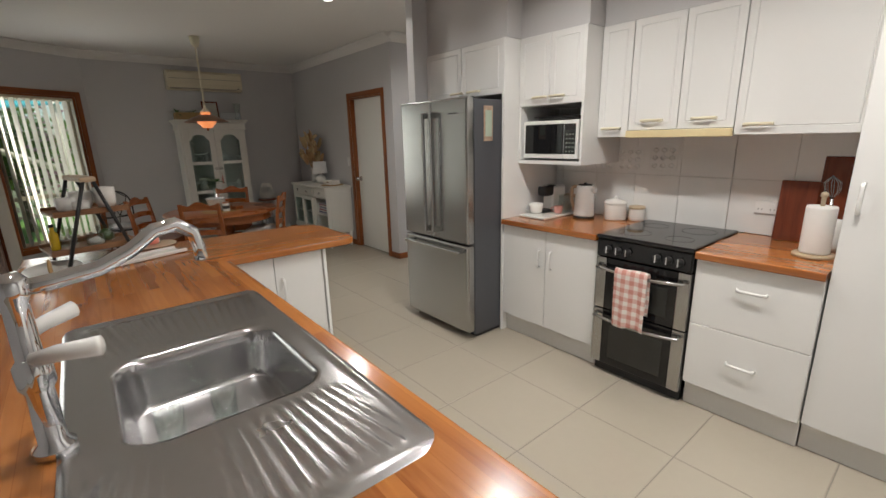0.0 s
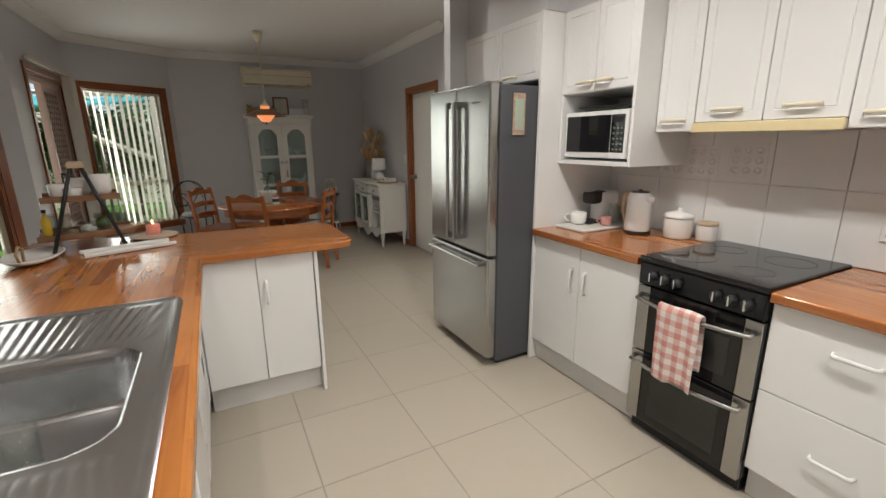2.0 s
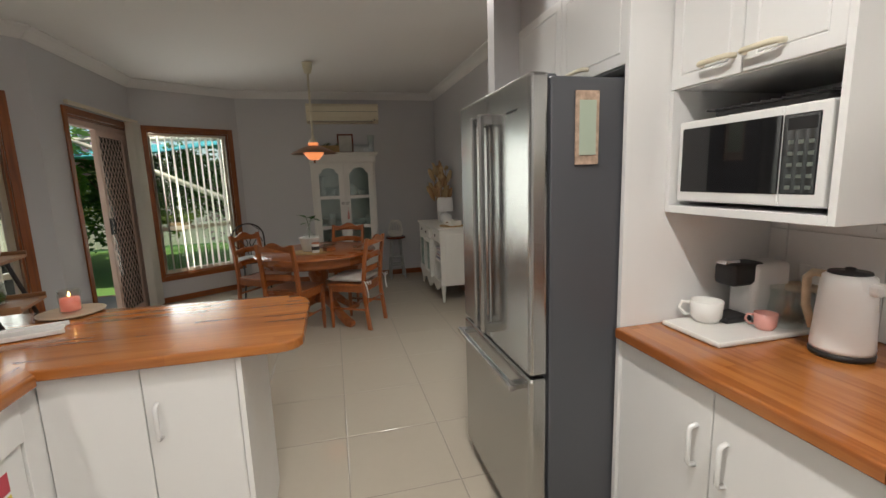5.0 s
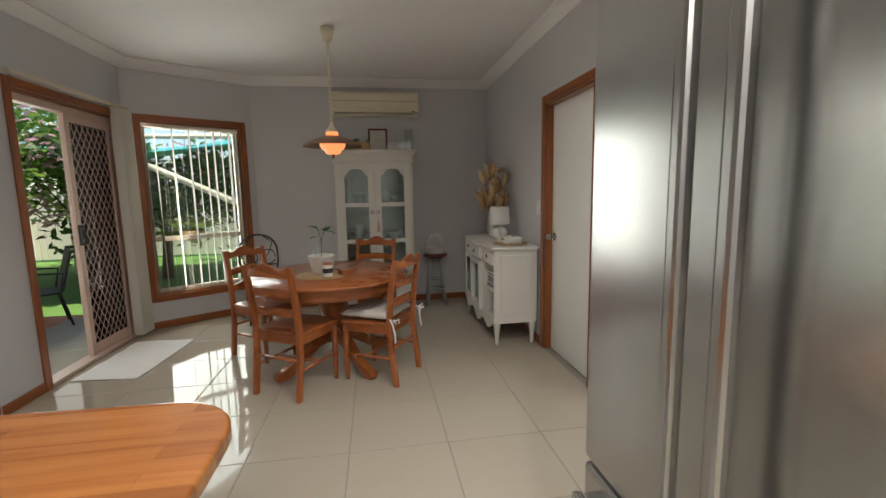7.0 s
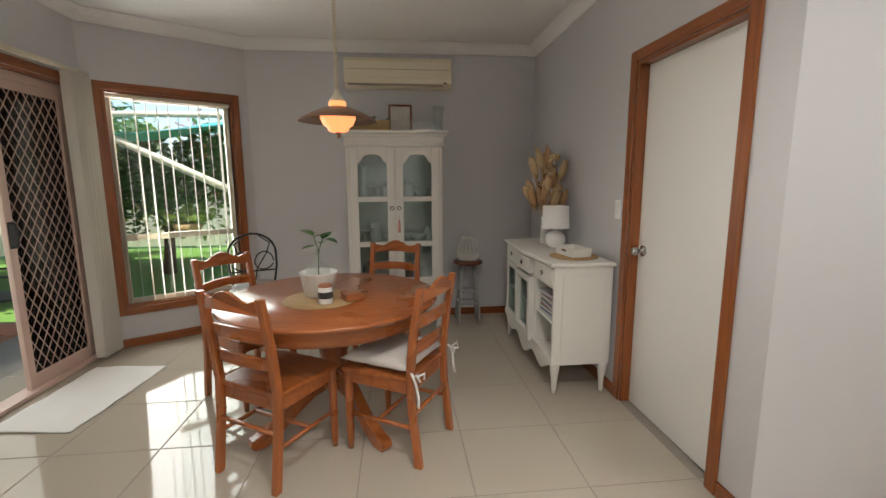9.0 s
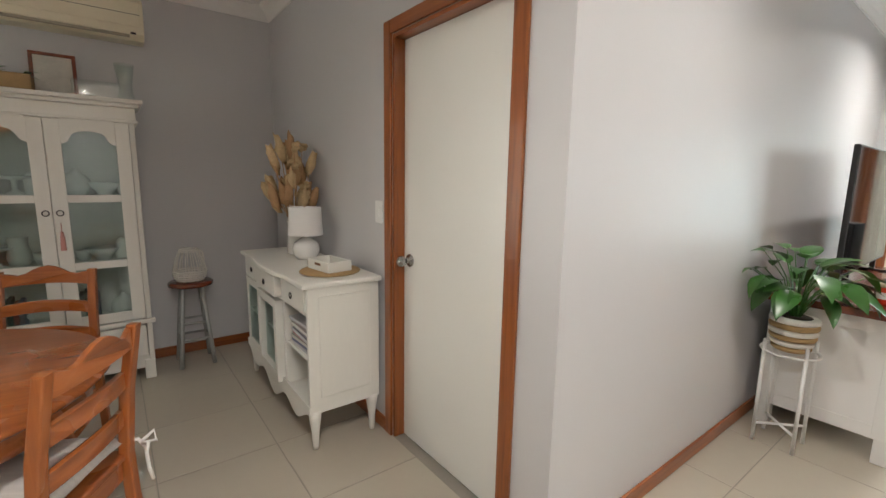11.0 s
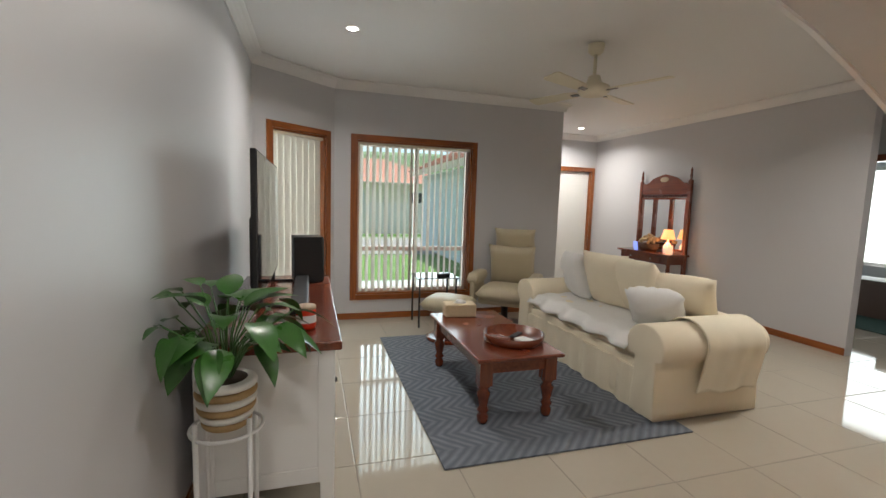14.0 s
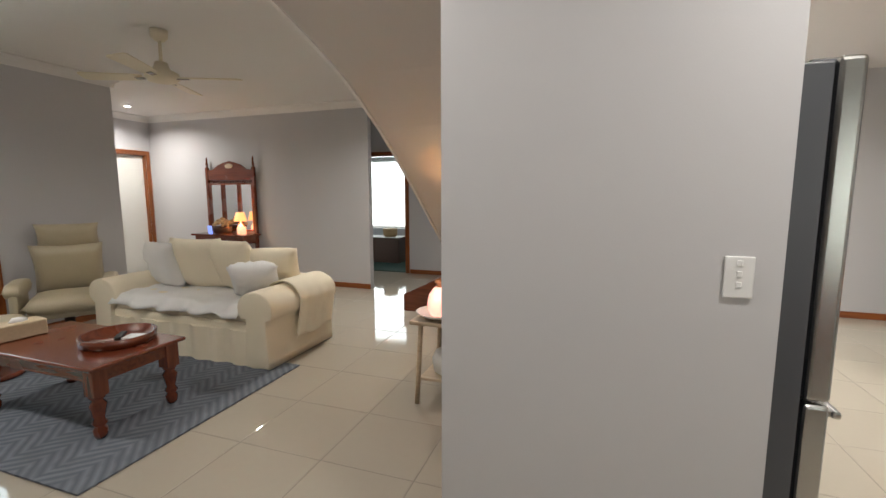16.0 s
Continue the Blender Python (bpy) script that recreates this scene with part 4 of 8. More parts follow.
part("body", box(0.012, 0.30, 0.002, 0.587, 0.006, 0.043, 0.003), KICK, hood)
part("front_strip", box(-0.012, 0.011, 0.0, 0.59, 0.0, 0.044, 0.004), CREAMWOOD, hood, "cream wood-look front strip")


def power_point(name, m, switches=2, label="white double power point on the wall"):
    ob = thing(name, m, label, "power point")
    part("plate", box(-0.009, 0, -0.058, 0.058, -0.037, 0.037, 0.003), WHITEP, ob)
    for s in (-0.03, 0.03)[:switches]:
        part("rocker", box(-0.013, -0.008, s - 0.007, s + 0.007, 0.008, 0.022, 0.001), WHITEP, ob)
        for dy in (-0.009, 0.009):
            part("pin_slot", box(-0.0095, -0.0085, s + dy - 0.0015, s + dy + 0.0015, -0.016, -0.006, 0.0004, 1), BLACKMATT, ob)
    return ob


power_point("power_point", pose(0.0225, -3.80, 1.065))
power_point("power_point", pose(0.0225, -2.52, 1.065))


# things on the wall benchtops
def canister(x, y, r, h, lid, label):
    ob = thing("canister", pose(x, y, 0.9), label, "canister", "bench canisters")
    part("jar", lathe([(r * 0.94, 0.001), (r, 0.01), (r, h - 0.01), (r * 0.97, h)], 28), CERAMIC, ob)
    if lid == "wood":
        part("lid", lathe([(r * 1.02, h), (r * 1.03, h + 0.004), (r * 1.03, h + 0.014), (r * 0.98, h + 0.018)], 28), PALEWOOD, ob, "pale wooden lid")
    else:
        part("lid", lathe([(r * 1.05, h), (r * 1.05, h + 0.008), (r * 0.9, h + 0.022), (r * 0.3, h + 0.032), (r * 0.16, h + 0.036), (r * 0.2, h + 0.048), (r * 0.1, h + 0.055)], 28), CERAMIC, ob)


canister(-0.08, -2.93, 0.075, 0.115, "c", "white lidded ceramic canister on the benchtop")
canister(-0.02, -3.06, 0.052, 0.085, "wood", "small white ceramic jar with a wooden lid")
kettle = thing("kettle", pose(-0.17, -2.735, 0.9), "white electric kettle with a pale wooden handle", "kettle")
part("base", lathe([(0.074, 0.001), (0.076, 0.014), (0.070, 0.018)], 28), BLACKMATT, kettle)
part("jug", lathe([(0.072, 0.018), (0.074, 0.03), (0.064, 0.20), (0.060, 0.232), (0.050, 0.240)], 28), WHITEP, kettle)
part("lid", lathe([(0.050, 0.240), (0.048, 0.246), (0.012, 0.248), (0.012, 0.256), (0.004, 0.258)], 24), BLACKMATT, kettle)
part("spout", moved(box(-0.02, 0.02, -0.088, -0.055, 0.19, 0.225, 0.010), Matrix.Identity(4)), WHITEP, kettle)
part("handle", tube([(0.0, 0.058, 0.225), (0.0, 0.095, 0.225), (0.0, 0.112, 0.205), (0.0, 0.108, 0.12), (0.0, 0.082, 0.055)], 0.012, 10), PALEWOOD, kettle, "pale wooden handle")
solid("coffee_board", box(-0.46, -0.05, -2.60, -2.36, 0.901, 0.918, 0.006), CERAMIC, "white marble serving board under the coffee things", "board")
pod = thing("coffee_machine", pose(-0.14, -2.43, 0.918), "compact black and white pod coffee machine", "coffee machine")
part("body", box(-0.06, 0.10, -0.05, 0.05, 0.001, 0.20, 0.018, 3), WHITEP, pod)
part("head", box(-0.14, 0.0, -0.045, 0.045, 0.125, 0.205, 0.02, 3), BLACKMATT, pod)
part("drip_tray", box(-0.16, -0.05, -0.045, 0.045, 0.001, 0.022, 0.006), BLACKMATT, pod)
part("lever", box(-0.15, -0.09, -0.02, 0.02, 0.20, 0.214, 0.004), CHROME, pod)


def mug(x, y, z, r, h, material, label, group="mugs"):
    ob = thing("mug", pose(x, y, z), label, "mug", group)
    part("cup", lathe([(r * 0.7, 0.001), (r * 0.92, h * 0.25), (r, h), (r * 0.93, h), (r * 0.85, h * 0.3), (r * 0.3, h * 0.12)], 24), material, ob)
    part("handle", tube([(-r * 0.6, r * 0.75, h * 0.8), (-r * 0.9, r * 1.15, h * 0.8), (-r, r * 1.25, h * 0.5), (-r * 0.8, r * 0.95, h * 0.22), (-r * 0.5, r * 0.7, h * 0.25)], r * 0.11, 8), material, ob)


PINK = surface("pink_glaze", (0.66, 0.33, 0.29), 0.25)
mug(-0.33, -2.42, 0.918, 0.052, 0.075, CERAMIC, "white ceramic coffee cup on the serving board")
mug(-0.22, -2.545, 0.918, 0.034, 0.055, PINK, "small pink glazed cup on the serving board")
pot = thing("glass_jug", pose(-0.13, -2.54, 0.918), "clear glass milk jug on the serving board", "jug")
part("vessel", lathe([(0.045, 0.001), (0.055, 0.04), (0.046, 0.10), (0.05, 0.13), (0.048, 0.13), (0.043, 0.10), (0.052, 0.04), (0.01, 0.005)], 24), JARGLASS, pot)
part("handle", tube([(0.04, -0.02, 0.115), (0.075, -0.035, 0.11), (0.08, -0.035, 0.06), (0.05, -0.025, 0.03)], 0.005, 8), JARGLASS, pot)
jr = thing("sugar_jar", pose(-0.02, -2.50, 0.90), "glass sugar jar with a wooden lid and scoop", "jar")
part("jar", lathe([(0.045, 0.001), (0.048, 0.02), (0.048, 0.12), (0.046, 0.12), (0.045, 0.02), (0.01, 0.01)], 24), JARGLASS, jr)
part("sugar", lathe([(0.043, 0.012), (0.043, 0.05), (0.02, 0.058)], 20), WHITECLOTH, jr)
part("lid", lathe([(0.050, 0.12), (0.050, 0.136), (0.045, 0.14)], 24), PALEWOOD, jr, "pale wooden lid")
roll = thing("paper_towel_holder", pose(-0.33, -4.10, 0.9), "white paper towel roll on an upright holder", "paper towel")
part("base", lathe([(0.085, 0.001), (0.085, 0.014), (0.08, 0.018)], 28), PALEWOOD, roll)
part("roll", lathe([(0.020, 0.02), (0.058, 0.02), (0.060, 0.03), (0.060, 0.235), (0.058, 0.245), (0.020, 0.245)], 28), WHITECLOTH, roll)
part("post", lathe([(0.009, 0.018), (0.009, 0.285), (0.014, 0.29), (0.014, 0.305), (0.006, 0.312)], 16), PALEWOOD, roll)
for y0, y1, h, x, nm in ((-4.03, -3.86, 0.33, -0.055, 0), (-4.17, -4.02, 0.46, -0.03, 1)):
    cb = thing("chopping_board", Matrix.Translation((x, 0, 0.902)) @ pose(0, 0, 0, 0, 6), "dark hardwood chopping board leaning on the splashback", "chopping board", "chopping boards")
    part("board", box(0, 0.018, y0, y1, 0, h, 0.006), MAHOG_Z, cb)
uten = thing("utensil_pot", pose(-0.12, -4.12, 0.9), "white crock holding a wire whisk", "utensil pot")
part("crock", lathe([(0.048, 0.001), (0.055, 0.02), (0.055, 0.15), (0.050, 0.15), (0.045, 0.02), (0.01, 0.012)], 24), CERAMIC, uten)
wh = part("whisk_handle", tube([(0, 0, 0.02), (-0.03, 0.02, 0.26)], 0.008, 8), STEEL, uten)
part("whisk_wires", merge(*[tube([(-0.03, 0.02, 0.255), (-0.035 + 0.03 * math.cos(a), 0.022 + 0.03 * math.sin(a), 0.30), (-0.04 + 0.034 * math.cos(a), 0.025 + 0.034 * math.sin(a), 0.34), (-0.044, 0.028, 0.375)], 0.0016, 5) for a in [k * math.pi / 4 for k in range(8)]]), STEEL, wh)


# things on the breakfast bar
def tiered_stand():
    ob = thing("tiered_stand", pose(-3.00, -1.52, 0.9, 0, 0, 12), "two-tier wooden serving stand on a black A-frame", "serving stand")
    for y in (-0.16, 0.16):
        part("a_frame", merge(tube([(-0.15, y, 0.001), (-0.02, y, 0.43)], 0.009, 6), tube([(0.15, y, 0.001), (0.02, y, 0.43)], 0.009, 6)), BLACKMATT, ob)
    part("top_rail", box(-0.035, 0.035, -0.17, 0.17, 0.425, 0.45, 0.006), PALEWOOD, ob)
    for z, w in ((0.07, 0.20), (0.26, 0.16)):
        part("shelf", merge(box(-w, w, -0.13, 0.13, z, z + 0.014, 0.003), box(-w, w, -0.142, -0.13, z, z + 0.03, 0.003), box(-w, w, 0.13, 0.142, z, z + 0.03, 0.003)), BROWNWOOD, ob)
    base = Matrix.Translation((-3.00, -1.52, 0.9)) @ pose(0, 0, 0, 0, 0, 12)

    def put(x, y, z):
        return base @ Vector((x, y, z))

    for k, (x, y, r, h) in enumerate(((-0.08, -0.04, 0.048, 0.07), (0.0, 0.05, 0.055, 0.09), (0.09, -0.03, 0.05, 0.11), (-0.03, -0.08, 0.04, 0.05))):
        p = put(x, y, 0.275)
        mug(p.x, p.y, p.z, r, h, CERAMIC, "white ceramic cup on the upper tier", "cups on the stand")
    for x, y, r, h, fill in ((-0.11, 0.03, 0.055, 0.10, None), (0.07, 0.02, 0.04, 0.09, LEAF), (0.0, -0.07, 0.04, 0.06, WHITECLOTH)):
        p = put(x, y, 0.085)
        j = thing("glass_jar", Matrix.Translation(p), "small glass jar on the lower tier", "jar", "jars on the stand")
        part("jar", lathe([(r * 0.9, 0.001), (r, 0.01), (r, h), (r * 0.94, h), (r * 0.92, 0.012), (r * 0.2, 0.008)], 20), JARGLASS, j)
        if fill:
            part("contents", blob(0, 0, h * 0.42, r * 0.85, r * 0.85, h * 0.38, 0.35, 3, 2), fill, j)
    p = put(-0.16, -0.03, 0.085)
    bt = thing("oil_bottle", Matrix.Translation(p), "small bottle of yellow oil on the lower tier", "bottle")
    part("bottle", lathe([(0.018, 0.001), (0.02, 0.01), (0.02, 0.08), (0.009, 0.10), (0.009, 0.12)], 16), surface("yellow_oil", (0.62, 0.42, 0.03), 0.12), bt)
    part("cap", lathe([(0.010, 0.12), (0.010, 0.135)], 12), BLACKMATT, bt)
    candle = thing("candle", pose(-2.72, -1.40, 0.914), "lit pink candle in a glass", "candle")
    part("wax", lathe([(0.036, 0.004), (0.036, 0.06)], 20), glow("pink_wax", (0.85, 0.22, 0.16), 0.35), candle, "glowing pink wax")
    part("glass", lathe([(0.041, 0.001), (0.042, 0.095), (0.039, 0.095), (0.038, 0.004), (0.004, 0.003)], 20), JARGLASS, candle)
    part("flame", lathe([(0.001, 0.062), (0.005, 0.070), (0.004, 0.078), (0.001, 0.088)], 10), glow("flame", (1.0, 0.55, 0.18), 12), candle)
    solid("candle_plate", lathe([(0.09, 0.001), (0.12, 0.006), (0.125, 0.012), (0.118, 0.012), (0.085, 0.006)], 32), PALEWOOD, "round pale wooden plate under the candle", "plate", pose(-2.72, -1.40, 0.9))
    tray = thing("serving_tray", pose(-2.80, -1.72, 0.9, 0, 0, 20), "long white ceramic serving tray on the bench", "tray")
    part("tray", merge(box(-0.19, 0.19, -0.06, 0.06, 0.001, 0.010, 0.003), box(-0.20, 0.20, -0.068, -0.058, 0.004, 0.022, 0.003), box(-0.20, 0.20, 0.058, 0.068, 0.004, 0.022, 0.003)), CERAMIC, tray)
    dish = thing("oval_dish", pose(-3.17, -1.78, 0.9, 0, 0, 0), "white oval dish with a rope handle", "dish")
    part("bowl", moved(lathe([(0.06, 0.001), (0.10, 0.012), (0.135, 0.035), (0.130, 0.036), (0.095, 0.017), (0.01, 0.008)], 32), Matrix.Diagonal((0.85, 1.35, 1, 1))), CERAMIC, dish)
    part("rope_handle", tube([(0, -0.17, 0.036), (0, -0.19, 0.075), (0, -0.15, 0.105), (0, -0.11, 0.085), (0, -0.12, 0.03)], 0.006, 8), BASKET, dish)


tiered_stand()


# ---- dining room ----
def vertical_blind(name, p0, p1, a, b, lo, hi, xs, angle, label, inset=-0.045, width=0.089):
    ob = thing(name, wall_frame(p0, p1), label, "vertical blind")
    part("head_rail", box(a, b, inset - 0.018, inset + 0.018, hi, hi + 0.03, 0.003), CREAMALU, ob)
    bm = box(-width / 2, width / 2, -0.0012, 0.0012, 0.0, hi - lo, 0, 1)
    me = mesh_of("slat", bm, BLIND)
    for k, x in enumerate(xs):
        s = new("slat", me)
        s.parent = ob
        s.matrix_local = pose(x, inset, lo, 0, 0, angle + 5 * math.sin(k * 2.7))
    return ob


vertical_blind("vertical_blind", *LOOP[3], 0.14, 1.04, 0.37, 2.05, [0.17 + 0.078 * i for i in range(12)], 84, "cream vertical blind turned open in the bay window", 0.035)
vertical_blind("vertical_blind", *LOOP[1], 0.14, 1.18, 0.33, 2.07, [0.17 + 0.08 * i for i in range(13)], 60, "cream vertical blind partly open beside the bar", 0.035)
vertical_blind("vertical_blind", *LOOP[7], 0.22, 0.84, 0.35, 2.00, [0.25 + 0.075 * i for i in range(8)], 12, "closed cream vertical blind in the narrow window", 0.035)
vertical_blind("vertical_blind", *LOOP[8], 0.26, 1.60, 0.32, 2.00, [0.30 + 0.0725 * i for i in range(18)], 58, "pale vertical blind half open at the front window", 0.035)
vertical_blind("vertical_blind", *LOOP[2], 0.34, 1.74, 0.03, 2.17, [1.52 + 0.02 * i for i in range(11)], 80, "vertical blind drawn back beside the sliding door", -0.055)


def dining_table():
    ob = thing("dining_table", pose(-1.76, 1.05, 0), "round honey pine pedestal dining table", "table")
    part("tabletop", lathe([(0.56, 0.708), (0.595, 0.714), (0.605, 0.724), (0.605, 0.732), (0.597, 0.740)], 64), PINE, ob)
    part("apron", lathe([(0.50, 0.625), (0.545, 0.63), (0.548, 0.655), (0.54, 0.70), (0.55, 0.708)], 64, cap=False), PINE, ob)
    part("pedestal", lathe([(0.085, 0.20), (0.10, 0.24), (0.075, 0.27), (0.065, 0.32), (0.085, 0.42), (0.105, 0.50), (0.085, 0.57), (0.13, 0.61), (0.20, 0.63), (0.20, 0.66)], 32), PINE_Z, ob)
    part("under_block", box(-0.3, 0.3, -0.3, 0.3, 0.66, 0.706, 0.004), PINE, ob)
    for a in (38, 128, 218, 308):
        poly = [(0.05, 0.20), (0.05, 0.33), (0.12, 0.32), (0.22, 0.24), (0.34, 0.13), (0.45, 0.075), (0.50, 0.06), (0.51, 0.03), (0.49, 0.002), (0.42, 0.002), (0.36, 0.035), (0.24, 0.12), (0.14, 0.18)]
        part("foot", moved(upright(prism(poly, -0.03, 0.03, 0.006), "x"), pose(0, 0, 0, 0, 0, a)), PINE, ob)
    return ob


dining_table()


def dining_chair():
    """A ladder-back chair; it faces +y, with its seat centre over the origin."""
    ob = thing("dining_chair", pose(0, 0, 0), "honey pine ladder-back dining chair with a wooden seat", "chair", "chairs round the dining table")
    seat = [(-0.195, -0.19), (0.195, -0.19), (0.215, 0.19), (0.17, 0.212), (-0.17, 0.212), (-0.215, 0.19)]
    part("seat", prism(seat, 0.432, 0.456, 0.008, 3), PINE, ob)
    part("seat_frame", merge(box(-0.175, 0.175, 0.165, 0.183, 0.37, 0.431), box(-0.19, -0.172, -0.17, 0.165, 0.37, 0.431), box(0.172, 0.19, -0.17, 0.165, 0.37, 0.431), box(-0.16, 0.16, -0.185, -0.168, 0.37, 0.431)), PINE, ob)
    for s in (-1, 1):
        part("front_leg", lathe([(0.014, 0.001), (0.017, 0.05), (0.021, 0.13), (0.017, 0.16), (0.022, 0.18), (0.020, 0.26), (0.023, 0.34), (0.017, 0.355), (0.022, 0.37), (0.022, 0.431)], 14, s * 0.185, 0.175), PINE_Z, ob)
        side = [(-0.245, 0.001), (-0.21, 0.001), (-0.176, 0.30), (-0.168, 0.46), (-0.19, 0.68), (-0.232, 0.90), (-0.262, 0.90), (-0.225, 0.68), (-0.204, 0.46), (-0.21, 0.30)]
        part("back_post", moved(upright(prism(side, -0.018, 0.018, 0.005), "y"), Matrix.Translation((s * 0.185, 0, 0))), PINE_Z, ob)
        part("stretcher", tube([(s * 0.185, 0.17, 0.20), (s * 0.185, -0.19, 0.20)], 0.011, 10), PINE, ob)
    part("stretcher", tube([(-0.185, 0.0, 0.20), (0.185, 0.0, 0.20)], 0.011, 10), PINE, ob)
    part("stretcher", tube([(-0.18, -0.20, 0.27), (0.18, -0.20, 0.27)], 0.011, 10), PINE, ob)

    def rail(zc, hh, y, crest):
        poly_t, poly_b = [], []
        for i in range(13):
            u = i / 12 * 2 - 1
            if crest:
                bump = 0.030 * math.exp(-(u * 2.6) ** 2) - 0.016 * math.exp(-((abs(u) - 0.62) * 5) ** 2) + 0.006
            else:
                bump = 0.012 * (1 - u * u)
            poly_t.append((u * 0.172, zc + hh / 2 + bump))
            poly_b.append((u * 0.172, zc - hh / 2 + 0.010 * (1 - u * u)))
        bm = upright(prism(poly_b + poly_t[::-1], 0, 0.018, 0.003), "x")
        for v in bm.verts:
            v.co.y += y - 0.028 * (1 - (v.co.x / 0.172) ** 2)
        return bm

    for zc, hh, y, crest in ((0.855, 0.062, -0.245, True), (0.715, 0.055, -0.213, False), (0.585, 0.055, -0.196, False)):
        part("back_rail", rail(zc, hh, y, crest), PINE, ob)
    return ob


def facing(x, y, dx, dy):
    return Matrix.Translation((x, y, 0)) @ Matrix.Rotation(math.atan2(dy, dx) - math.pi / 2, 4, "Z")


chair = dining_chair()
chair.matrix_world = facing(-1.975, 0.69, 0.52, 0.85)
for cx, cy, dx, dy in ((-2.34, 1.41, 0.80, -0.60), (-1.47, 1.76, -0.30, -0.95)):
    copy_thing(chair, facing(cx, cy, dx, dy))
padded = copy_thing(chair, facing(-1.395, 0.785, -0.86, 0.51))
tagged(padded, "honey pine ladder-back chair with a tied striped seat pad")
STRIPE = surface("ticking_stripe", (0.62, 0.59, 0.55), 0.95, vary=0.30, scale=4, stretch=(14, 0.6, 1), bump=0.4, grain=60)
pad = thing("seat_pad", facing(-1.395, 0.785, -0.86, 0.51), "white and grey striped cushion tied to a chair", "cushion")
part("pad", moved(cushion(0.41, 0.40, 0.075, 12, 0.45, 2), Matrix.Translation((0, 0.01, 0.496))), STRIPE, pad)
for s in (-1, 1):
    part("tie", merge(tube([(s * 0.18, -0.18, 0.49), (s * 0.21, -0.21, 0.485), (s * 0.215, -0.23, 0.45), (s * 0.205, -0.24, 0.38), (s * 0.215, -0.245, 0.33)], 0.006, 6), tube([(s * 0.205, -0.225, 0.48), (s * 0.235, -0.25, 0.50), (s * 0.225, -0.26, 0.47), (s * 0.20, -0.23, 0.475), (s * 0.18, -0.26, 0.49), (s * 0.175, -0.255, 0.46)], 0.006, 6)), WHITECLOTH, pad, "white cotton tie bow")


def leaf_set(parent, specs, material):
    """Leaves as parts: base point, direction in degrees, rise in degrees, length, width."""
    for (x, y, z), turn, rise, ln, wd in specs:
        part("leaf", moved(leaf_blade(ln, wd, 0.35), pose(x, y, z, 0, -rise, turn)), material, parent)


def centrepiece():
    solid("doily", lathe([(0.19 + 0.0, 0.741), (0.205, 0.742), (0.205, 0.7435), (0.0, 0.7445)], 40, cap=False), BASKET, "round scalloped natural placemat on the table", "placemat", pose(-1.80, 0.96, 0))
    pot = thing("pot_plant", pose(-1.82, 1.02, 0.745), "white ribbed pot with a glass vase cutting", "pot plant")
    rib = lathe([(0.065, 0.001), (0.075, 0.01), (0.098, 0.13), (0.105, 0.14), (0.097, 0.14), (0.07, 0.02)], 48)
    for v in rib.verts:
        a = math.atan2(v.co.y, v.co.x)
        k = 1 + 0.03 * math.cos(a * 16)
        v.co.x *= k
        v.co.y *= k
    part("pot", rib, CERAMIC, pot)
    part("vase", lathe([(0.05, 0.05), (0.068, 0.10), (0.06, 0.16), (0.02, 0.20), (0.017, 0.26), (0.021, 0.265)], 24, cap=False), JARGLASS, pot)
    st = part("stem", merge(tube([(0, 0, 0.10), (0.005, 0, 0.26), (-0.02, 0.01, 0.34)], 0.003, 6), tube([(0.005, 0, 0.25), (0.03, 0.0, 0.32)], 0.003, 6)), LEAF, pot)
    leaf_set(pot, [((-0.02, 0.01, 0.34), 150, 30, 0.11, 0.07), ((-0.02, 0.01, 0.33), 20, 20, 0.10, 0.065), ((0.03, 0, 0.32), -30, 10, 0.10, 0.07), ((0.03, 0, 0.32), 60, 40, 0.09, 0.06), ((0.0, 0, 0.28), 220, 15, 0.09, 0.06), ((0.02, 0, 0.30), -80, 25, 0.09, 0.06)], LEAF)
    cd = thing("label_candle", pose(-1.76, 0.86, 0.745), "white candle jar with a copper lid", "candle")
    part("jar", lathe([(0.036, 0.001), (0.038, 0.008), (0.038, 0.085), (0.036, 0.09)], 24), CERAMIC, cd)
    part("lid", lathe([(0.037, 0.09), (0.037, 0.10), (0.033, 0.104)], 24), surface("copper", (0.60, 0.27, 0.16), 0.3, 0.9), cd)
    part("label", moved(lathe([(0.0385, 0.03), (0.0385, 0.065)], 24, cap=False), Matrix.Identity(4)), surface("black_label", (0.03, 0.03, 0.03), 0.6), cd)
    solid("coaster_stack", merge(box(-0.05, 0.05, -0.05, 0.05, 0.0, 0.012, 0.002), box(-0.048, 0.05, -0.05, 0.047, 0.0125, 0.024, 0.002), box(-0.05, 0.047, -0.048, 0.05, 0.0245, 0.036, 0.002)), PINE, "stack of square wooden coasters on the placemat", "coasters", pose(-1.63, 0.93, 0.746, 0, 0, 25))


centrepiece()


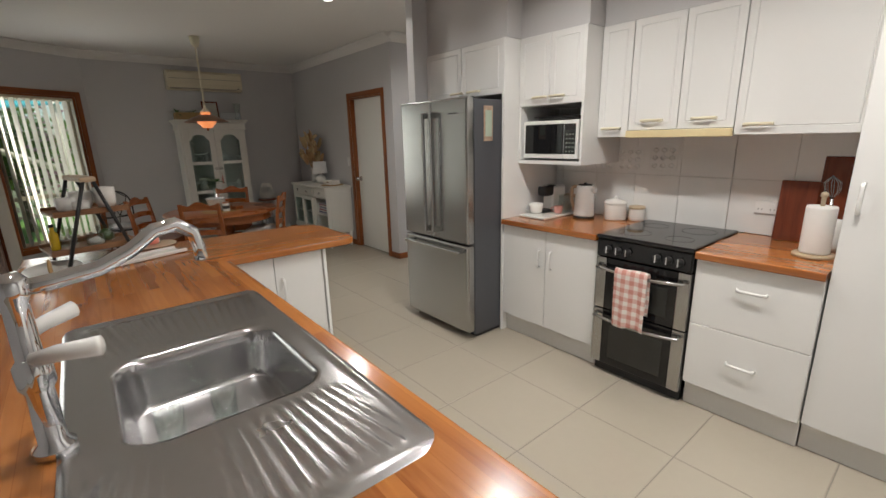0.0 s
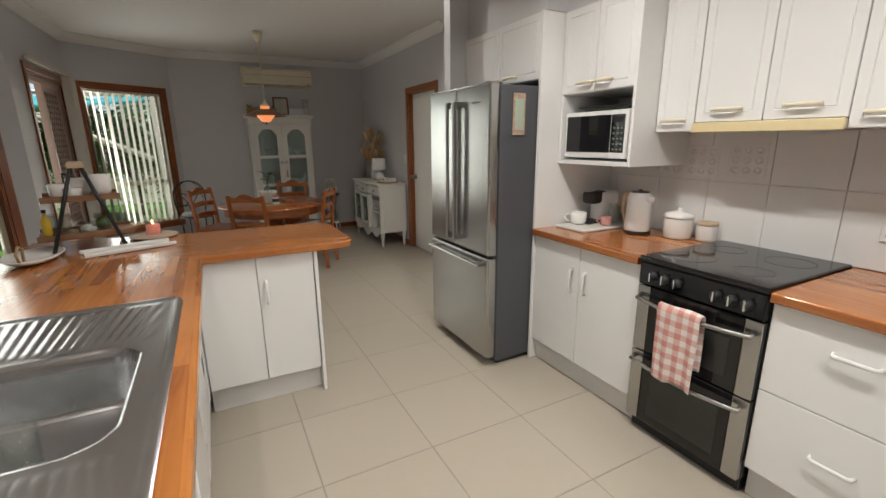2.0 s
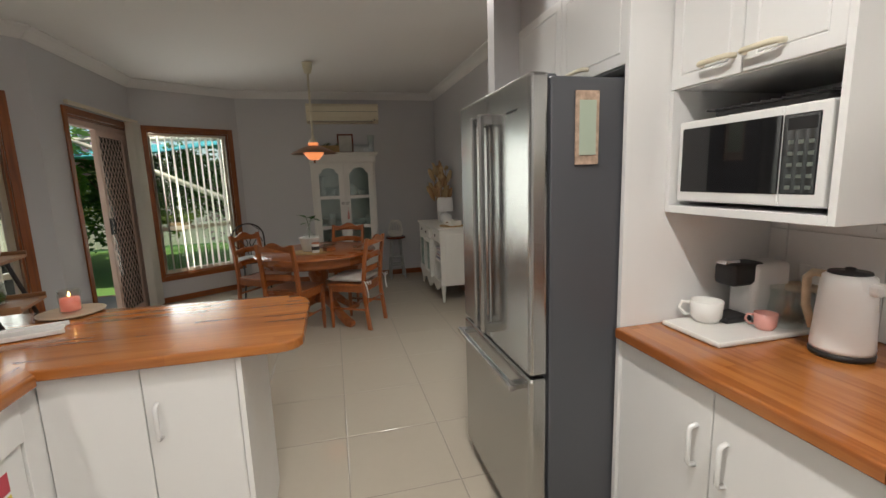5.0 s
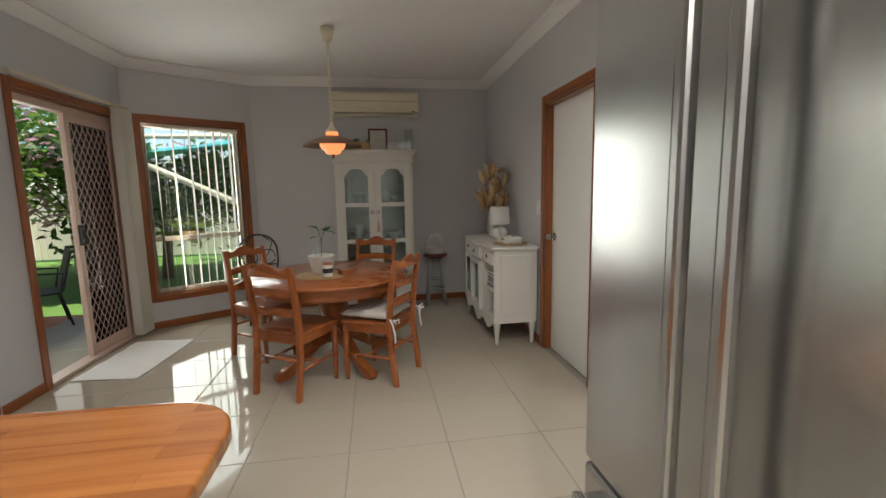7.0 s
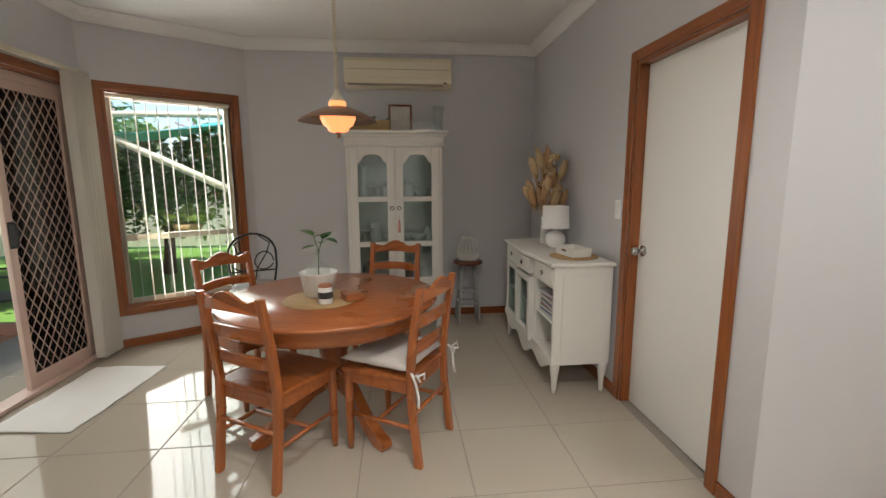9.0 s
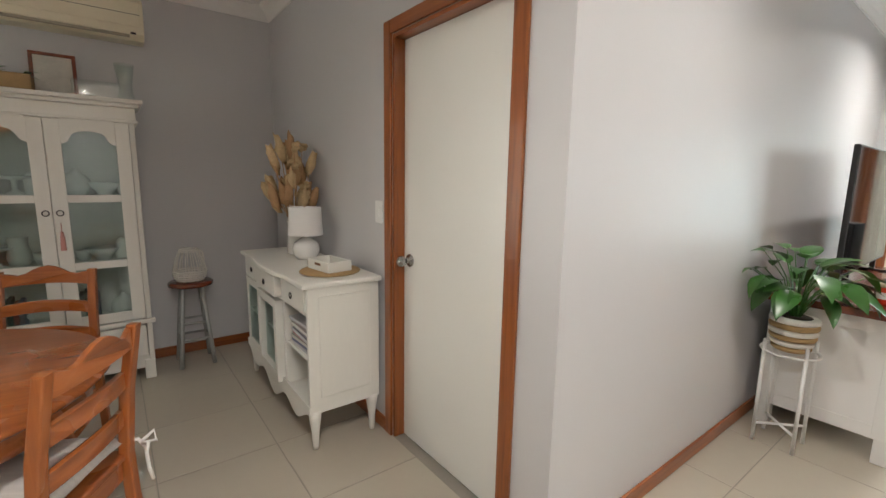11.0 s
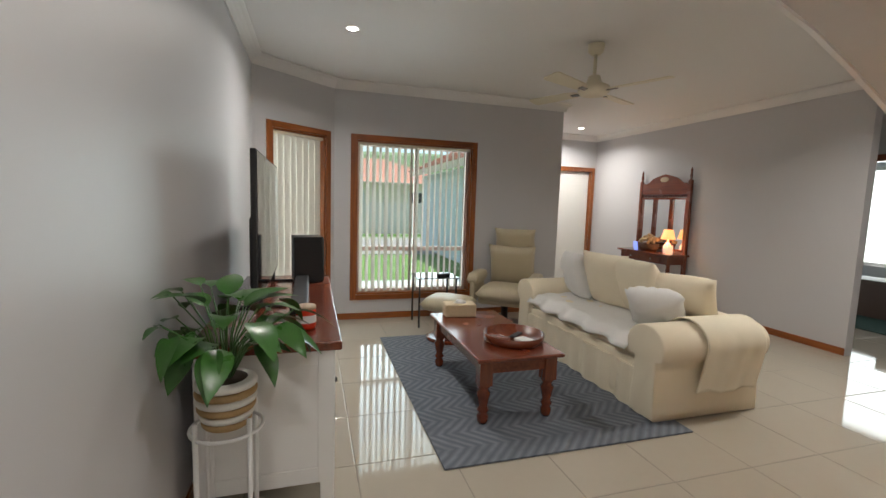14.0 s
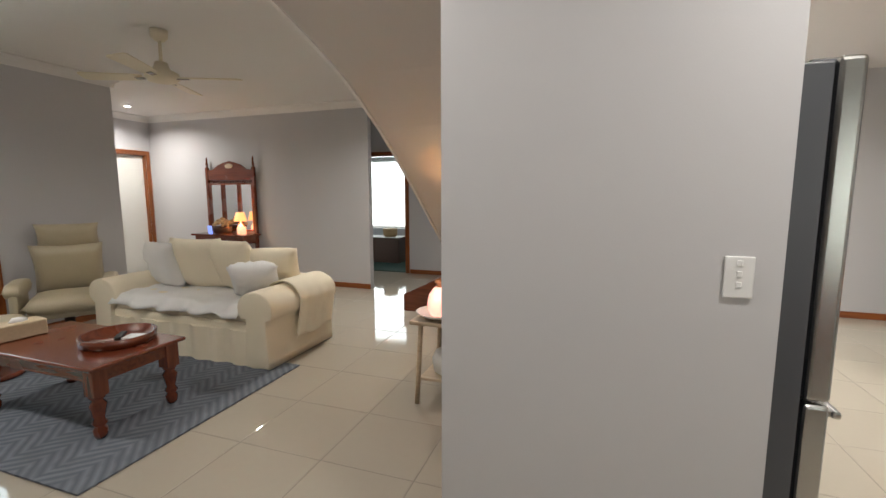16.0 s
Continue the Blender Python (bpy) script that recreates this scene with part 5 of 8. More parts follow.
def pendant():
    ob = thing("pendant_lamp", pose(-1.72, 1.35, 0), "rise-and-fall pendant with copper shade and lit amber glass", "pendant lamp")
    part("ceiling_rose", lathe([(0.030, 2.56), (0.045, 2.60), (0.055, 2.665)], 28), CREAM, ob)
    pts = [(0.010 * math.cos(t * 1.1), 0.010 * math.sin(t * 1.1), 1.93 + (2.56 - 1.93) * t / 220) for t in range(221)]
    part("curly_cord", tube(pts, 0.0045, 5), CREAM, ob)
    part("cap", lathe([(0.012, 1.93), (0.018, 1.90), (0.045, 1.865), (0.05, 1.855)], 28), CREAM, ob)
    part("shade", lathe([(0.048, 1.825), (0.09, 1.815), (0.16, 1.785), (0.235, 1.745), (0.238, 1.740), (0.16, 1.778), (0.085, 1.808), (0.046, 1.818)], 48, cap=False), surface("bronze_copper", (0.30, 0.17, 0.11), 0.35, 0.7, vary=0.2), ob, "bronze copper saucer shade")
    amber = glow("amber_glass", (1.0, 0.33, 0.12), 0.75)
    part("upper_glass", lathe([(0.045, 1.825), (0.052, 1.835), (0.052, 1.85), (0.046, 1.857)], 28), amber, ob, "glowing amber glass")
    part("lower_glass", lathe([(0.040, 1.675), (0.062, 1.685), (0.064, 1.70), (0.090, 1.72), (0.105, 1.755), (0.105, 1.77)], 32), amber, ob, "glowing amber ribbed glass")
    part("finial", lathe([(0.004, 1.64), (0.012, 1.65), (0.010, 1.665), (0.020, 1.674)], 16), BROWNWOOD, ob)


pendant()


def hutch():
    ob = thing("display_hutch", pose(-1.84, 2.56, 0), "tall distressed white glazed display cabinet with crockery", "display cabinet")
    w, d = 0.90, 0.375
    part("plinth", merge(box(0.03, w - 0.03, 0.03, d, 0.08, 0.14, 0.003), *[box(x, x + 0.06, y, y + 0.06, 0.002, 0.14, 0.006) for x in (0.02, w - 0.08) for y in (0.015, d - 0.075)]), PAINTWOOD, ob)
    part("carcass", merge(box(0.02, 0.05, 0.01, d, 0.14, 1.70, 0.003), box(w - 0.05, w - 0.02, 0.01, d, 0.14, 1.70, 0.003), box(0.05, w - 0.05, d - 0.012, d, 0.14, 1.70, 0.001), box(0.05, w - 0.05, 0.02, d - 0.012, 0.14, 0.17), box(0.05, w - 0.05, 0.02, d - 0.012, 0.395, 0.42), box(0.05, w - 0.05, 0.02, d - 0.012, 1.66, 1.70)), PAINTWOOD, ob)
    part("cornice", merge(box(0.01, w - 0.01, 0.0, d, 1.70, 1.775, 0.004), box(-0.01, w + 0.01, -0.02, d, 1.775, 1.80, 0.008), box(-0.03, w + 0.03, -0.04, d, 1.80, 1.825, 0.006), box(0.0, w, -0.01, d, 1.685, 1.70, 0.005)), PAINTWOOD, ob)
    part("waist_rail", box(0.0, w, -0.008, 0.02, 0.395, 0.425, 0.006), PAINTWOOD, ob)
    for x0, x1 in ((0.055, w / 2 - 0.004), (w / 2 + 0.004, w - 0.055)):
        dr = part("drawer", box(x0, x1, -0.004, 0.015, 0.175, 0.385, 0.004), PAINTWOOD, ob)
        part("ring_pull", moved(tube([(0.022 * math.cos(t * math.pi / 6), 0, 0.022 * math.sin(t * math.pi / 6)) for t in range(12)], 0.003, 6, True), Matrix.Translation(((x0 + x1) / 2, -0.010, 0.275))), IRON, dr)
    for z in (0.80, 1.22):
        part("shelf", box(0.05, w - 0.05, 0.03, d - 0.012, z, z + 0.018, 0.002), PAINTWOOD, ob)
    for k, (x0, x1) in enumerate(((0.052, w / 2 - 0.002), (w / 2 + 0.002, w - 0.052))):
        z0, z1 = 0.435, 1.68
        cuts = [box(x0, x0 + 0.07, -0.006, 0.016, z0, z1, 0.003), box(x1 - 0.07, x1, -0.006, 0.016, z0, z1, 0.003), box(x0 + 0.07, x1 - 0.07, -0.005, 0.015, z0, z0 + 0.06, 0.002), box(x0 + 0.07, x1 - 0.07, -0.005, 0.015, 0.79, 0.835, 0.002), box(x0 + 0.07, x1 - 0.07, -0.005, 0.015, 1.20, 1.245, 0.002)]
        a, b = x0 + 0.07, x1 - 0.07
        m = (a + b) / 2
        arch = [(a, 1.685), (a, 1.54), (a + 0.03, 1.555), (a + 0.045, 1.585)] + [(m + (m - a - 0.045) * math.cos(radians(180 - t)), 1.585 + 0.035 * math.sin(radians(t))) for t in range(20, 161, 20)] + [(b - 0.045, 1.585), (b - 0.03, 1.555), (b, 1.54), (b, 1.685)]
        cuts.append(upright(prism(arch, -0.005, 0.015), "x"))
        dr = part("door", merge(*cuts), PAINTWOOD, ob)
        part("pane", box(a, b, 0.004, 0.007, z0 + 0.06, 1.62, 0), CABPANE, dr).visible_shadow = False
        kx = x1 - 0.03 if k == 0 else x0 + 0.03
        part("ring_pull", moved(tube([(0.016 * math.cos(t * math.pi / 6), 0, 0.016 * math.sin(t * math.pi / 6)) for t in range(12)], 0.003, 6, True), Matrix.Translation((kx, -0.012, 1.14))), IRON, dr)
    tassel = thing("tassel", pose(-1.84 + w / 2 + 0.03, 2.546, 0.98), "pink tassel hanging from the cabinet key", "tassel")
    part("cord", tube([(0, 0.002, 0.10), (0, -0.004, 0.05)], 0.002, 5), PINK, tassel)
    part("skirt", lathe([(0.014, -0.06), (0.011, 0.02), (0.007, 0.035), (0.008, 0.05)], 14), PINK, tassel)


hutch()


def crock(name, x, y, z, prof, label, cat, material=None):
    return solid(name, lathe(prof, 24), material or CERAMIC, label, cat, pose(x, y, z), "crockery in the cabinet")


hx, hy = -1.84, 2.56
for x, z, kind in ((0.16, 1.238, "vase"), (0.28, 1.238, "stand"), (0.36, 1.238, "jar"), (0.56, 1.238, "pot"), (0.70, 1.238, "bowl"), (0.80, 1.238, "cup"), (0.15, 0.818, "stand"), (0.26, 0.818, "jug"), (0.36, 0.818, "cup"), (0.56, 0.818, "cup"), (0.66, 0.818, "bowl"), (0.76, 0.818, "jar"), (0.20, 0.42, "books"), (0.35, 0.42, "bowl"), (0.56, 0.42, "books"), (0.74, 0.42, "pot")):
    px, py = hx + x, hy + 0.19
    if kind == "vase":
        crock("vase", px, py, z, [(0.045, 0.001), (0.06, 0.02), (0.035, 0.10), (0.03, 0.20), (0.05, 0.28), (0.046, 0.28)], "tall fluted white vase in the cabinet", "vase")
    elif kind == "stand":
        crock("cake_stand", px, py, z, [(0.055, 0.001), (0.045, 0.01), (0.014, 0.03), (0.016, 0.09), (0.10, 0.105), (0.105, 0.118), (0.09, 0.113)], "white footed cake stand in the cabinet", "cake stand")
    elif kind == "jar":
        crock("jar", px, py, z, [(0.035, 0.001), (0.04, 0.01), (0.04, 0.10), (0.03, 0.12), (0.01, 0.14)], "white lidded jar in the cabinet", "jar")
    elif kind == "pot":
        crock("teapot", px, py, z, [(0.045, 0.001), (0.075, 0.05), (0.07, 0.10), (0.04, 0.13), (0.02, 0.14), (0.012, 0.16)], "round white lidded pot in the cabinet", "teapot")
    elif kind == "bowl":
        crock("bowl", px, py, z, [(0.04, 0.001), (0.045, 0.02), (0.10, 0.08), (0.096, 0.08), (0.04, 0.03)], "white footed bowl in the cabinet", "bowl")
    elif kind == "jug":
        crock("jug", px, py, z, [(0.045, 0.001), (0.06, 0.05), (0.045, 0.12), (0.05, 0.17), (0.046, 0.17), (0.04, 0.12)], "white enamel jug in the cabinet", "jug")
    elif kind == "cup":
        crock("cup", px, py, z, [(0.025, 0.001), (0.038, 0.03), (0.042, 0.07), (0.038, 0.07), (0.02, 0.02)], "white cup in the cabinet", "cup")
    else:
        for k in range(5):
            c = [(0.10, 0.16, 0.22), (0.30, 0.28, 0.25), (0.08, 0.12, 0.10), (0.35, 0.12, 0.10), (0.20, 0.22, 0.28)][k]
            solid("book", box(-0.012, 0.012, -0.07, 0.07, 0.0, 0.17 + 0.015 * (k % 3), 0.002), surface("book_cover", c, 0.6), "upright cookbook in the cabinet", "book", pose(px - 0.06 + k * 0.026, py, z + 0.001), "books in the cabinet")

# on top of the hutch
tz = 1.826
trough = thing("planter_box", pose(-1.62, 2.72, tz), "long woven planter with greenery on the cabinet", "planter")
part("trough", merge(box(-0.20, 0.20, -0.08, 0.08, 0.0, 0.10, 0.012)), BASKET, trough)
for k in range(34):
    a = random.random() * 360
    part("leaf", moved(leaf_blade(0.07 + random.random() * 0.05, 0.03, 0.5), pose(-0.18 + random.random() * 0.36, -0.05 + random.random() * 0.1, 0.09, 0, -random.random() * 60, a)), LEAF, trough)
fr = thing("picture_frame", pose(-1.33, 2.80, tz, -10), "small dark wooden picture frame on the cabinet", "picture frame")
part("frame", merge(box(-0.11, 0.11, -0.012, 0.0, 0.0, 0.02), box(-0.11, 0.11, -0.012, 0.0, 0.25, 0.27), box(-0.11, -0.09, -0.012, 0.0, 0.02, 0.25), box(0.09, 0.11, -0.012, 0.0, 0.02, 0.25)), MAHOG_Z, fr)
part("picture", box(-0.09, 0.09, -0.006, -0.002, 0.02, 0.25, 0), surface("faded_print", (0.55, 0.53, 0.48), 0.7, vary=0.35, scale=12), fr)
solid("glass_box", merge(box(-0.15, 0.15, -0.07, 0.07, 0.0, 0.11, 0.012)), JARGLASS, "clear rectangular glass vase on the cabinet", "vase", pose(-1.10, 2.74, tz))
solid("glass_vase", lathe([(0.045, 0.001), (0.05, 0.01), (0.035, 0.10), (0.055, 0.24), (0.052, 0.24), (0.032, 0.10), (0.01, 0.01)], 24), JARGLASS, "tall waisted clear glass vase on the cabinet", "vase", pose(-0.98, 2.74, tz))

ac = thing("air_conditioner", pose(-1.83, 2.949, 2.24), "cream wall-mounted split air conditioner", "air conditioner")
body = [(0.0, 0.0), (-0.12, 0.0), (-0.165, 0.035), (-0.175, 0.08), (-0.175, 0.22), (-0.155, 0.255), (0.0, 0.26)]
part("casing", upright(prism(body, 0, 0.98, 0.006), "y"), CREAM, ac)
part("grille_panel", box(0.02, 0.96, -0.183, -0.172, 0.075, 0.225, 0.006), CREAM, ac)
# Casing cream darkened in colour for the shade in the air outlet.
part("louvre", moved(box(0.03, 0.90, -0.008, 0.004, -0.022, 0.022, 0.003), pose(0, -0.150, 0.028, -35)), surface("shaded_cream_louvre", (0.40, 0.36, 0.28), 0.5), ac)
part("seam", box(0.02, 0.96, -0.1835, -0.1815, 0.148, 0.151, 0), BLACKMATT, ac)
part("indicator", box(0.905, 0.935, -0.170, -0.150, 0.032, 0.044, 0.002), BLACKMATT, ac)


def sideboard():
    ob = thing("sideboard", pose(-0.415, 1.13, 0), "distressed white serpentine sideboard with glazed doors", "sideboard")
    L, d, h = 1.20, 0.395, 0.872

    def bow_front(y):
        return -0.028 * max(0, math.cos((y - L / 2) / (L * 0.27) * math.pi / 2)) if abs(y - L / 2) < L * 0.27 else 0.0

    ys = [L * i / 40 for i in range(41)]
    top = [(bow_front(y) - 0.022, y) for y in ys]
    part("top", prism([*[(x, y - 0.0) for x, y in top], (d, L + 0.012), (d, -0.012)][::-1], h - 0.026, h, 0.007, 3), PAINTWOOD, ob)
    part("side", box(0.005, d - 0.005, 0.012, 0.034, 0.20, h - 0.027, 0.002), PAINTWOOD, ob)
    part("side", box(0.005, d - 0.005, L - 0.034, L - 0.012, 0.20, h - 0.027, 0.002), PAINTWOOD, ob)
    part("back", box(d - 0.018, d - 0.005, 0.034, L - 0.034, 0.20, h - 0.027, 0.001), PAINTWOOD, ob)
    part("bottom", box(0.01, d - 0.018, 0.034, L - 0.034, 0.20, 0.222), PAINTWOOD, ob)
    part("rail_board", box(0.01, d - 0.018, 0.034, L - 0.034, 0.70, 0.715), PAINTWOOD, ob)
    part("divider", box(0.012, d - 0.018, 0.39, 0.41, 0.222, 0.70), PAINTWOOD, ob)
    part("divider", box(0.012, d - 0.018, 0.79, 0.81, 0.222, 0.70), PAINTWOOD, ob)
    part("side_panel", box(0.06, d - 0.06, 0.004, 0.013, 0.28, 0.80, 0.004), PAINTWOOD, ob)
    poly = [(0.0, 0.28)] + [(y, 0.20 - 0.055 * math.sin(y / L * math.pi) ** 2 + 0.035 * math.cos(y / L * 6 * math.pi)) for y in ys] + [(L, 0.28)]
    part("apron", moved(upright(prism([(y, z) for y, z in poly], 0, 0.016), "y"), Matrix.Translation((-0.004, 0, -0.03))), PAINTWOOD, ob)
    for y in (0.035, L - 0.035):
        for x in (0.035, d - 0.04):
            part("leg", lathe([(0.012, 0.001), (0.016, 0.03), (0.020, 0.10), (0.030, 0.17), (0.034, 0.21)], 12, x, y), PAINTWOOD, ob)
    for k, (y0, y1) in enumerate(((0.04, 0.385), (0.415, 0.785), (0.815, L - 0.04))):
        f = bow_front((y0 + y1) / 2)
        dr = part("drawer", box(f - 0.004, 0.014, y0, y1, 0.722, 0.835, 0.004), PAINTWOOD, ob)
        part("ring_pull", moved(tube([(0, 0.015 * math.cos(t * math.pi / 6), 0.015 * math.sin(t * math.pi / 6)) for t in range(12)], 0.003, 6, True), Matrix.Translation((f - 0.010, (y0 + y1) / 2, 0.775))), IRON, dr)
        if k:
            fr_ = part("door_frame", merge(box(f - 0.003, 0.014, y0, y0 + 0.045, 0.225, 0.70, 0.003), box(f - 0.003, 0.014, y1 - 0.045, y1, 0.225, 0.70, 0.003), box(f - 0.002, 0.013, y0 + 0.045, y1 - 0.045, 0.225, 0.28, 0.003), box(f - 0.002, 0.013, y0 + 0.045, y1 - 0.045, 0.655, 0.70, 0.003)), PAINTWOOD, ob)
            part("pane", box(0.002, 0.005, y0 + 0.045, y1 - 0.045, 0.28, 0.655, 0), CABPANE, fr_).visible_shadow = False
        part("shelf", box(0.02, d - 0.02, y0 - 0.004, y1 + 0.004, 0.46, 0.474, 0.002), PAINTWOOD, ob)
    for k in range(9):
        c = [(0.5, 0.5, 0.52), (0.10, 0.12, 0.22), (0.62, 0.60, 0.56), (0.35, 0.12, 0.14)][k % 4]
        solid("magazine", box(-0.10, 0.10, -0.13, 0.13, 0.0, 0.016, 0.002), surface("magazine_cover", c, 0.5), "magazine lying on the sideboard shelf", "magazine", pose(-0.28 + 0.01 * math.sin(k * 3), 1.345, 0.4755 + 0.0175 * k, 0, 0, 3 * math.sin(k)), "magazines in the sideboard")


sideboard()
lamp = thing("table_lamp", pose(-0.17, 1.80, 0.8725), "white table lamp with a drum shade", "lamp")
part("base", lathe([(0.055, 0.001), (0.075, 0.03), (0.082, 0.065), (0.07, 0.10), (0.035, 0.125), (0.012, 0.135), (0.010, 0.17)], 28), CERAMIC, lamp)
part("shade", lathe([(0.105, 0.15), (0.095, 0.32), (0.093, 0.32), (0.103, 0.15)], 32, cap=False), WHITECLOTH, lamp, "white fabric drum shade")
vs = thing("dried_arrangement", pose(-0.16, 2.02, 0.8725), "white vase of dried pampas and banksia stems", "dried flowers")
part("vase", lathe([(0.05, 0.001), (0.055, 0.01), (0.050, 0.20), (0.054, 0.22), (0.045, 0.22)], 24), CERAMIC, vs)
DRY = surface("dried_grass", (0.46, 0.28, 0.14), 0.95, vary=0.4, scale=25, bump=0.6, grain=80)
DRY2 = surface("pale_dried_flower", (0.55, 0.40, 0.22), 0.95, vary=0.3, scale=40, bump=0.6, grain=80)
random.seed(4)
for k in range(36):
    a, r = random.random() * 6.28, 0.05 + 0.15 * random.random()
    zt = 0.34 + 0.36 * random.random()
    tip = (0.05 + min(r * math.cos(a) * 0.7 - 0.08, 0.06), r * math.sin(a) * 1.1, zt)
    st = part("stem", tube([(0, 0, 0.15), (tip[0] * 0.4, tip[1] * 0.4, 0.28), tip], 0.0025, 5), DRY, vs)
    if k % 3 == 0:
        part("seed_head", merge(*[blob(tip[0] + 0.02 * random.uniform(-1, 1), tip[1] + 0.02 * random.uniform(-1, 1), tip[2] + 0.02 * random.uniform(-1, 1), 0.018, 0.018, 0.018, 0.5, k + q, 1) for q in range(8)]), DRY2, vs)
    else:
        part("plume", moved(blob(0, 0, 0, 0.028, 0.028, 0.085, 0.7, k, 2), Matrix.Translation(tip) @ pose(0, 0, 0, -tip[1] * 200, tip[0] * 160, 0)), DRY if k % 2 else DRY2, vs, "feathery dried plume")
solid("woven_mat", lathe([(0.15, 0.0), (0.16, 0.004), (0.155, 0.010), (0.02, 0.008)], 36), BASKET, "round woven rattan mat on the sideboard", "mat", pose(-0.20, 1.36, 0.873))
tr = thing("trinket_box", pose(-0.20, 1.37, 0.884, 0, 0, 8), "low white wooden box on a woven mat", "box")
part("box", merge(box(-0.07, 0.07, -0.11, 0.11, 0.0, 0.012, 0.003), box(-0.07, 0.07, -0.11, -0.10, 0.012, 0.055, 0.003), box(-0.07, 0.07, 0.10, 0.11, 0.012, 0.055, 0.003), box(-0.07, -0.06, -0.10, 0.10, 0.012, 0.055, 0.003), box(0.06, 0.07, -0.10, 0.10, 0.012, 0.055, 0.003)), PAINTWOOD, tr)
part("handle_slot", box(-0.0712, -0.069, -0.03, 0.03, 0.028, 0.042, 0.002), BROWNWOOD, tr)

stool = thing("stool", pose(-0.70, 2.72, 0), "grey painted stool with a red-brown wooden seat", "stool")
part("seat", lathe([(0.13, 0.585), (0.145, 0.59), (0.145, 0.612), (0.13, 0.62)], 32), MAHOG, stool)
GREYP = surface("grey_stool_paint", (0.36, 0.37, 0.36), 0.5, vary=0.1)
for k in range(4):
    a = math.pi / 4 + k * math.pi / 2
    part("leg", tube([(0.15 * math.cos(a), 0.15 * math.sin(a), 0.002), (0.085 * math.cos(a), 0.085 * math.sin(a), 0.585)], 0.014, 10), GREYP, stool)
for z, r in ((0.20, 0.128), (0.32, 0.115)):
    for k in range(4):
        a, b = math.pi / 4 + k * math.pi / 2, math.pi / 4 + (k + 1) * math.pi / 2
        part("rung", tube([(r * math.cos(a), r * math.sin(a), z), (r * math.cos(b), r * math.sin(b), z)], 0.009, 8), GREYP, stool)
lan = thing("wicker_lantern", pose(-0.70, 2.72, 0.621), "white wicker lantern on the stool", "lantern")
part("weave", merge(*[tube([(r * math.cos(t * math.pi / 10), r * math.sin(t * math.pi / 10), z) for t in range(20)], 0.006, 5, True) for r, z in ((0.085, 0.008), (0.095, 0.022), (0.102, 0.038), (0.106, 0.054), (0.107, 0.07), (0.062, 0.215), (0.058, 0.228))], *[tube([(0.085 * math.cos(a), 0.085 * math.sin(a), 0.006), (0.107 * math.cos(a), 0.107 * math.sin(a), 0.07), (0.09 * math.cos(a), 0.09 * math.sin(a), 0.15), (0.06 * math.cos(a), 0.06 * math.sin(a), 0.222)], 0.004, 5) for a in [k * math.pi / 8 for k in range(16)]]), WICKERW, lan)
part("handle", tube([(0.06, 0, 0.22), (0.09, 0.02, 0.20), (0.10, 0.03, 0.14), (0.07, 0.03, 0.09)], 0.006, 6), WICKERW, lan)
part("base", lathe([(0.08, 0.001), (0.085, 0.01)], 24), WICKERW, lan)


def iron_chair():
    ob = thing("iron_chair", facing(-2.62, 2.45, 0.35, -0.9), "black wrought iron chair with a scrolled round back", "chair")
    part("seat", lathe([(0.20, 0.44), (0.215, 0.448), (0.20, 0.456)], 32), IRON, ob)
    part("cushion", lathe([(0.17, 0.457), (0.195, 0.475), (0.18, 0.50), (0.05, 0.51)], 32), surface("grey_seat_cushion", (0.35, 0.34, 0.34), 0.95, vary=0.15, bump=0.3, grain=200), ob)
    for s in (-1, 1):
        part("leg", tube([(s * 0.17, 0.15, 0.002), (s * 0.14, 0.12, 0.22), (s * 0.15, 0.13, 0.44)], 0.010, 8), IRON, ob)
        part("leg", tube([(s * 0.19, -0.20, 0.002), (s * 0.15, -0.15, 0.22), (s * 0.16, -0.16, 0.44)], 0.010, 8), IRON, ob)
    hoop = [(-0.17, -0.17, 0.45), (-0.20, -0.19, 0.62), (-0.20, -0.20, 0.74)] + [(0.20 * math.cos(radians(t)), -0.21, 0.74 + 0.18 * math.sin(radians(t))) for t in range(165, 14, -15)] + [(0.20, -0.20, 0.74), (0.20, -0.19, 0.62), (0.17, -0.17, 0.45)]
    part("back_hoop", tube(hoop, 0.010, 8), IRON, ob)
    for s in (-1, 1):
        part("scroll", tube([(s * (0.10 + 0.085 * math.cos(t * 0.35)) * 0.95, -0.20, 0.66 + 0.10 * math.sin(t * 0.35) * (1 - t * 0.02)) for t in range(18)], 0.006, 6), IRON, ob)
        part("scroll", tube([(s * 0.005, -0.18, 0.46), (s * 0.03, -0.19, 0.60), (s * 0.12, -0.20, 0.74), (s * 0.15, -0.20, 0.83), (s * 0.06, -0.21, 0.90)], 0.006, 6), IRON, ob)
    part("back_bar", tube([(-0.19, -0.185, 0.58), (0.19, -0.185, 0.58)], 0.007, 6), IRON, ob)


iron_chair()


def mat_shape(u, v):
    return (0.50 * u + 0.005 * math.sin(v * 5) + 0.05 * (v - 0.5) * (u - 0.5), 0.88 * v + 0.006 * math.sin(u * 5), 0.006 + 0.003 * math.sin(u * 11 + v * 4) * math.sin(v * 7) + 0.0015 * math.sin(v * 23 + u * 5))


solid("door_mat", cloth_sheet(mat_shape, 40, 50, 0.004), WHITECLOTH, "rumpled white cotton mat inside the sliding door", "mat", pose(-3.70, 1.06, 0.003, 0, 0, -4))


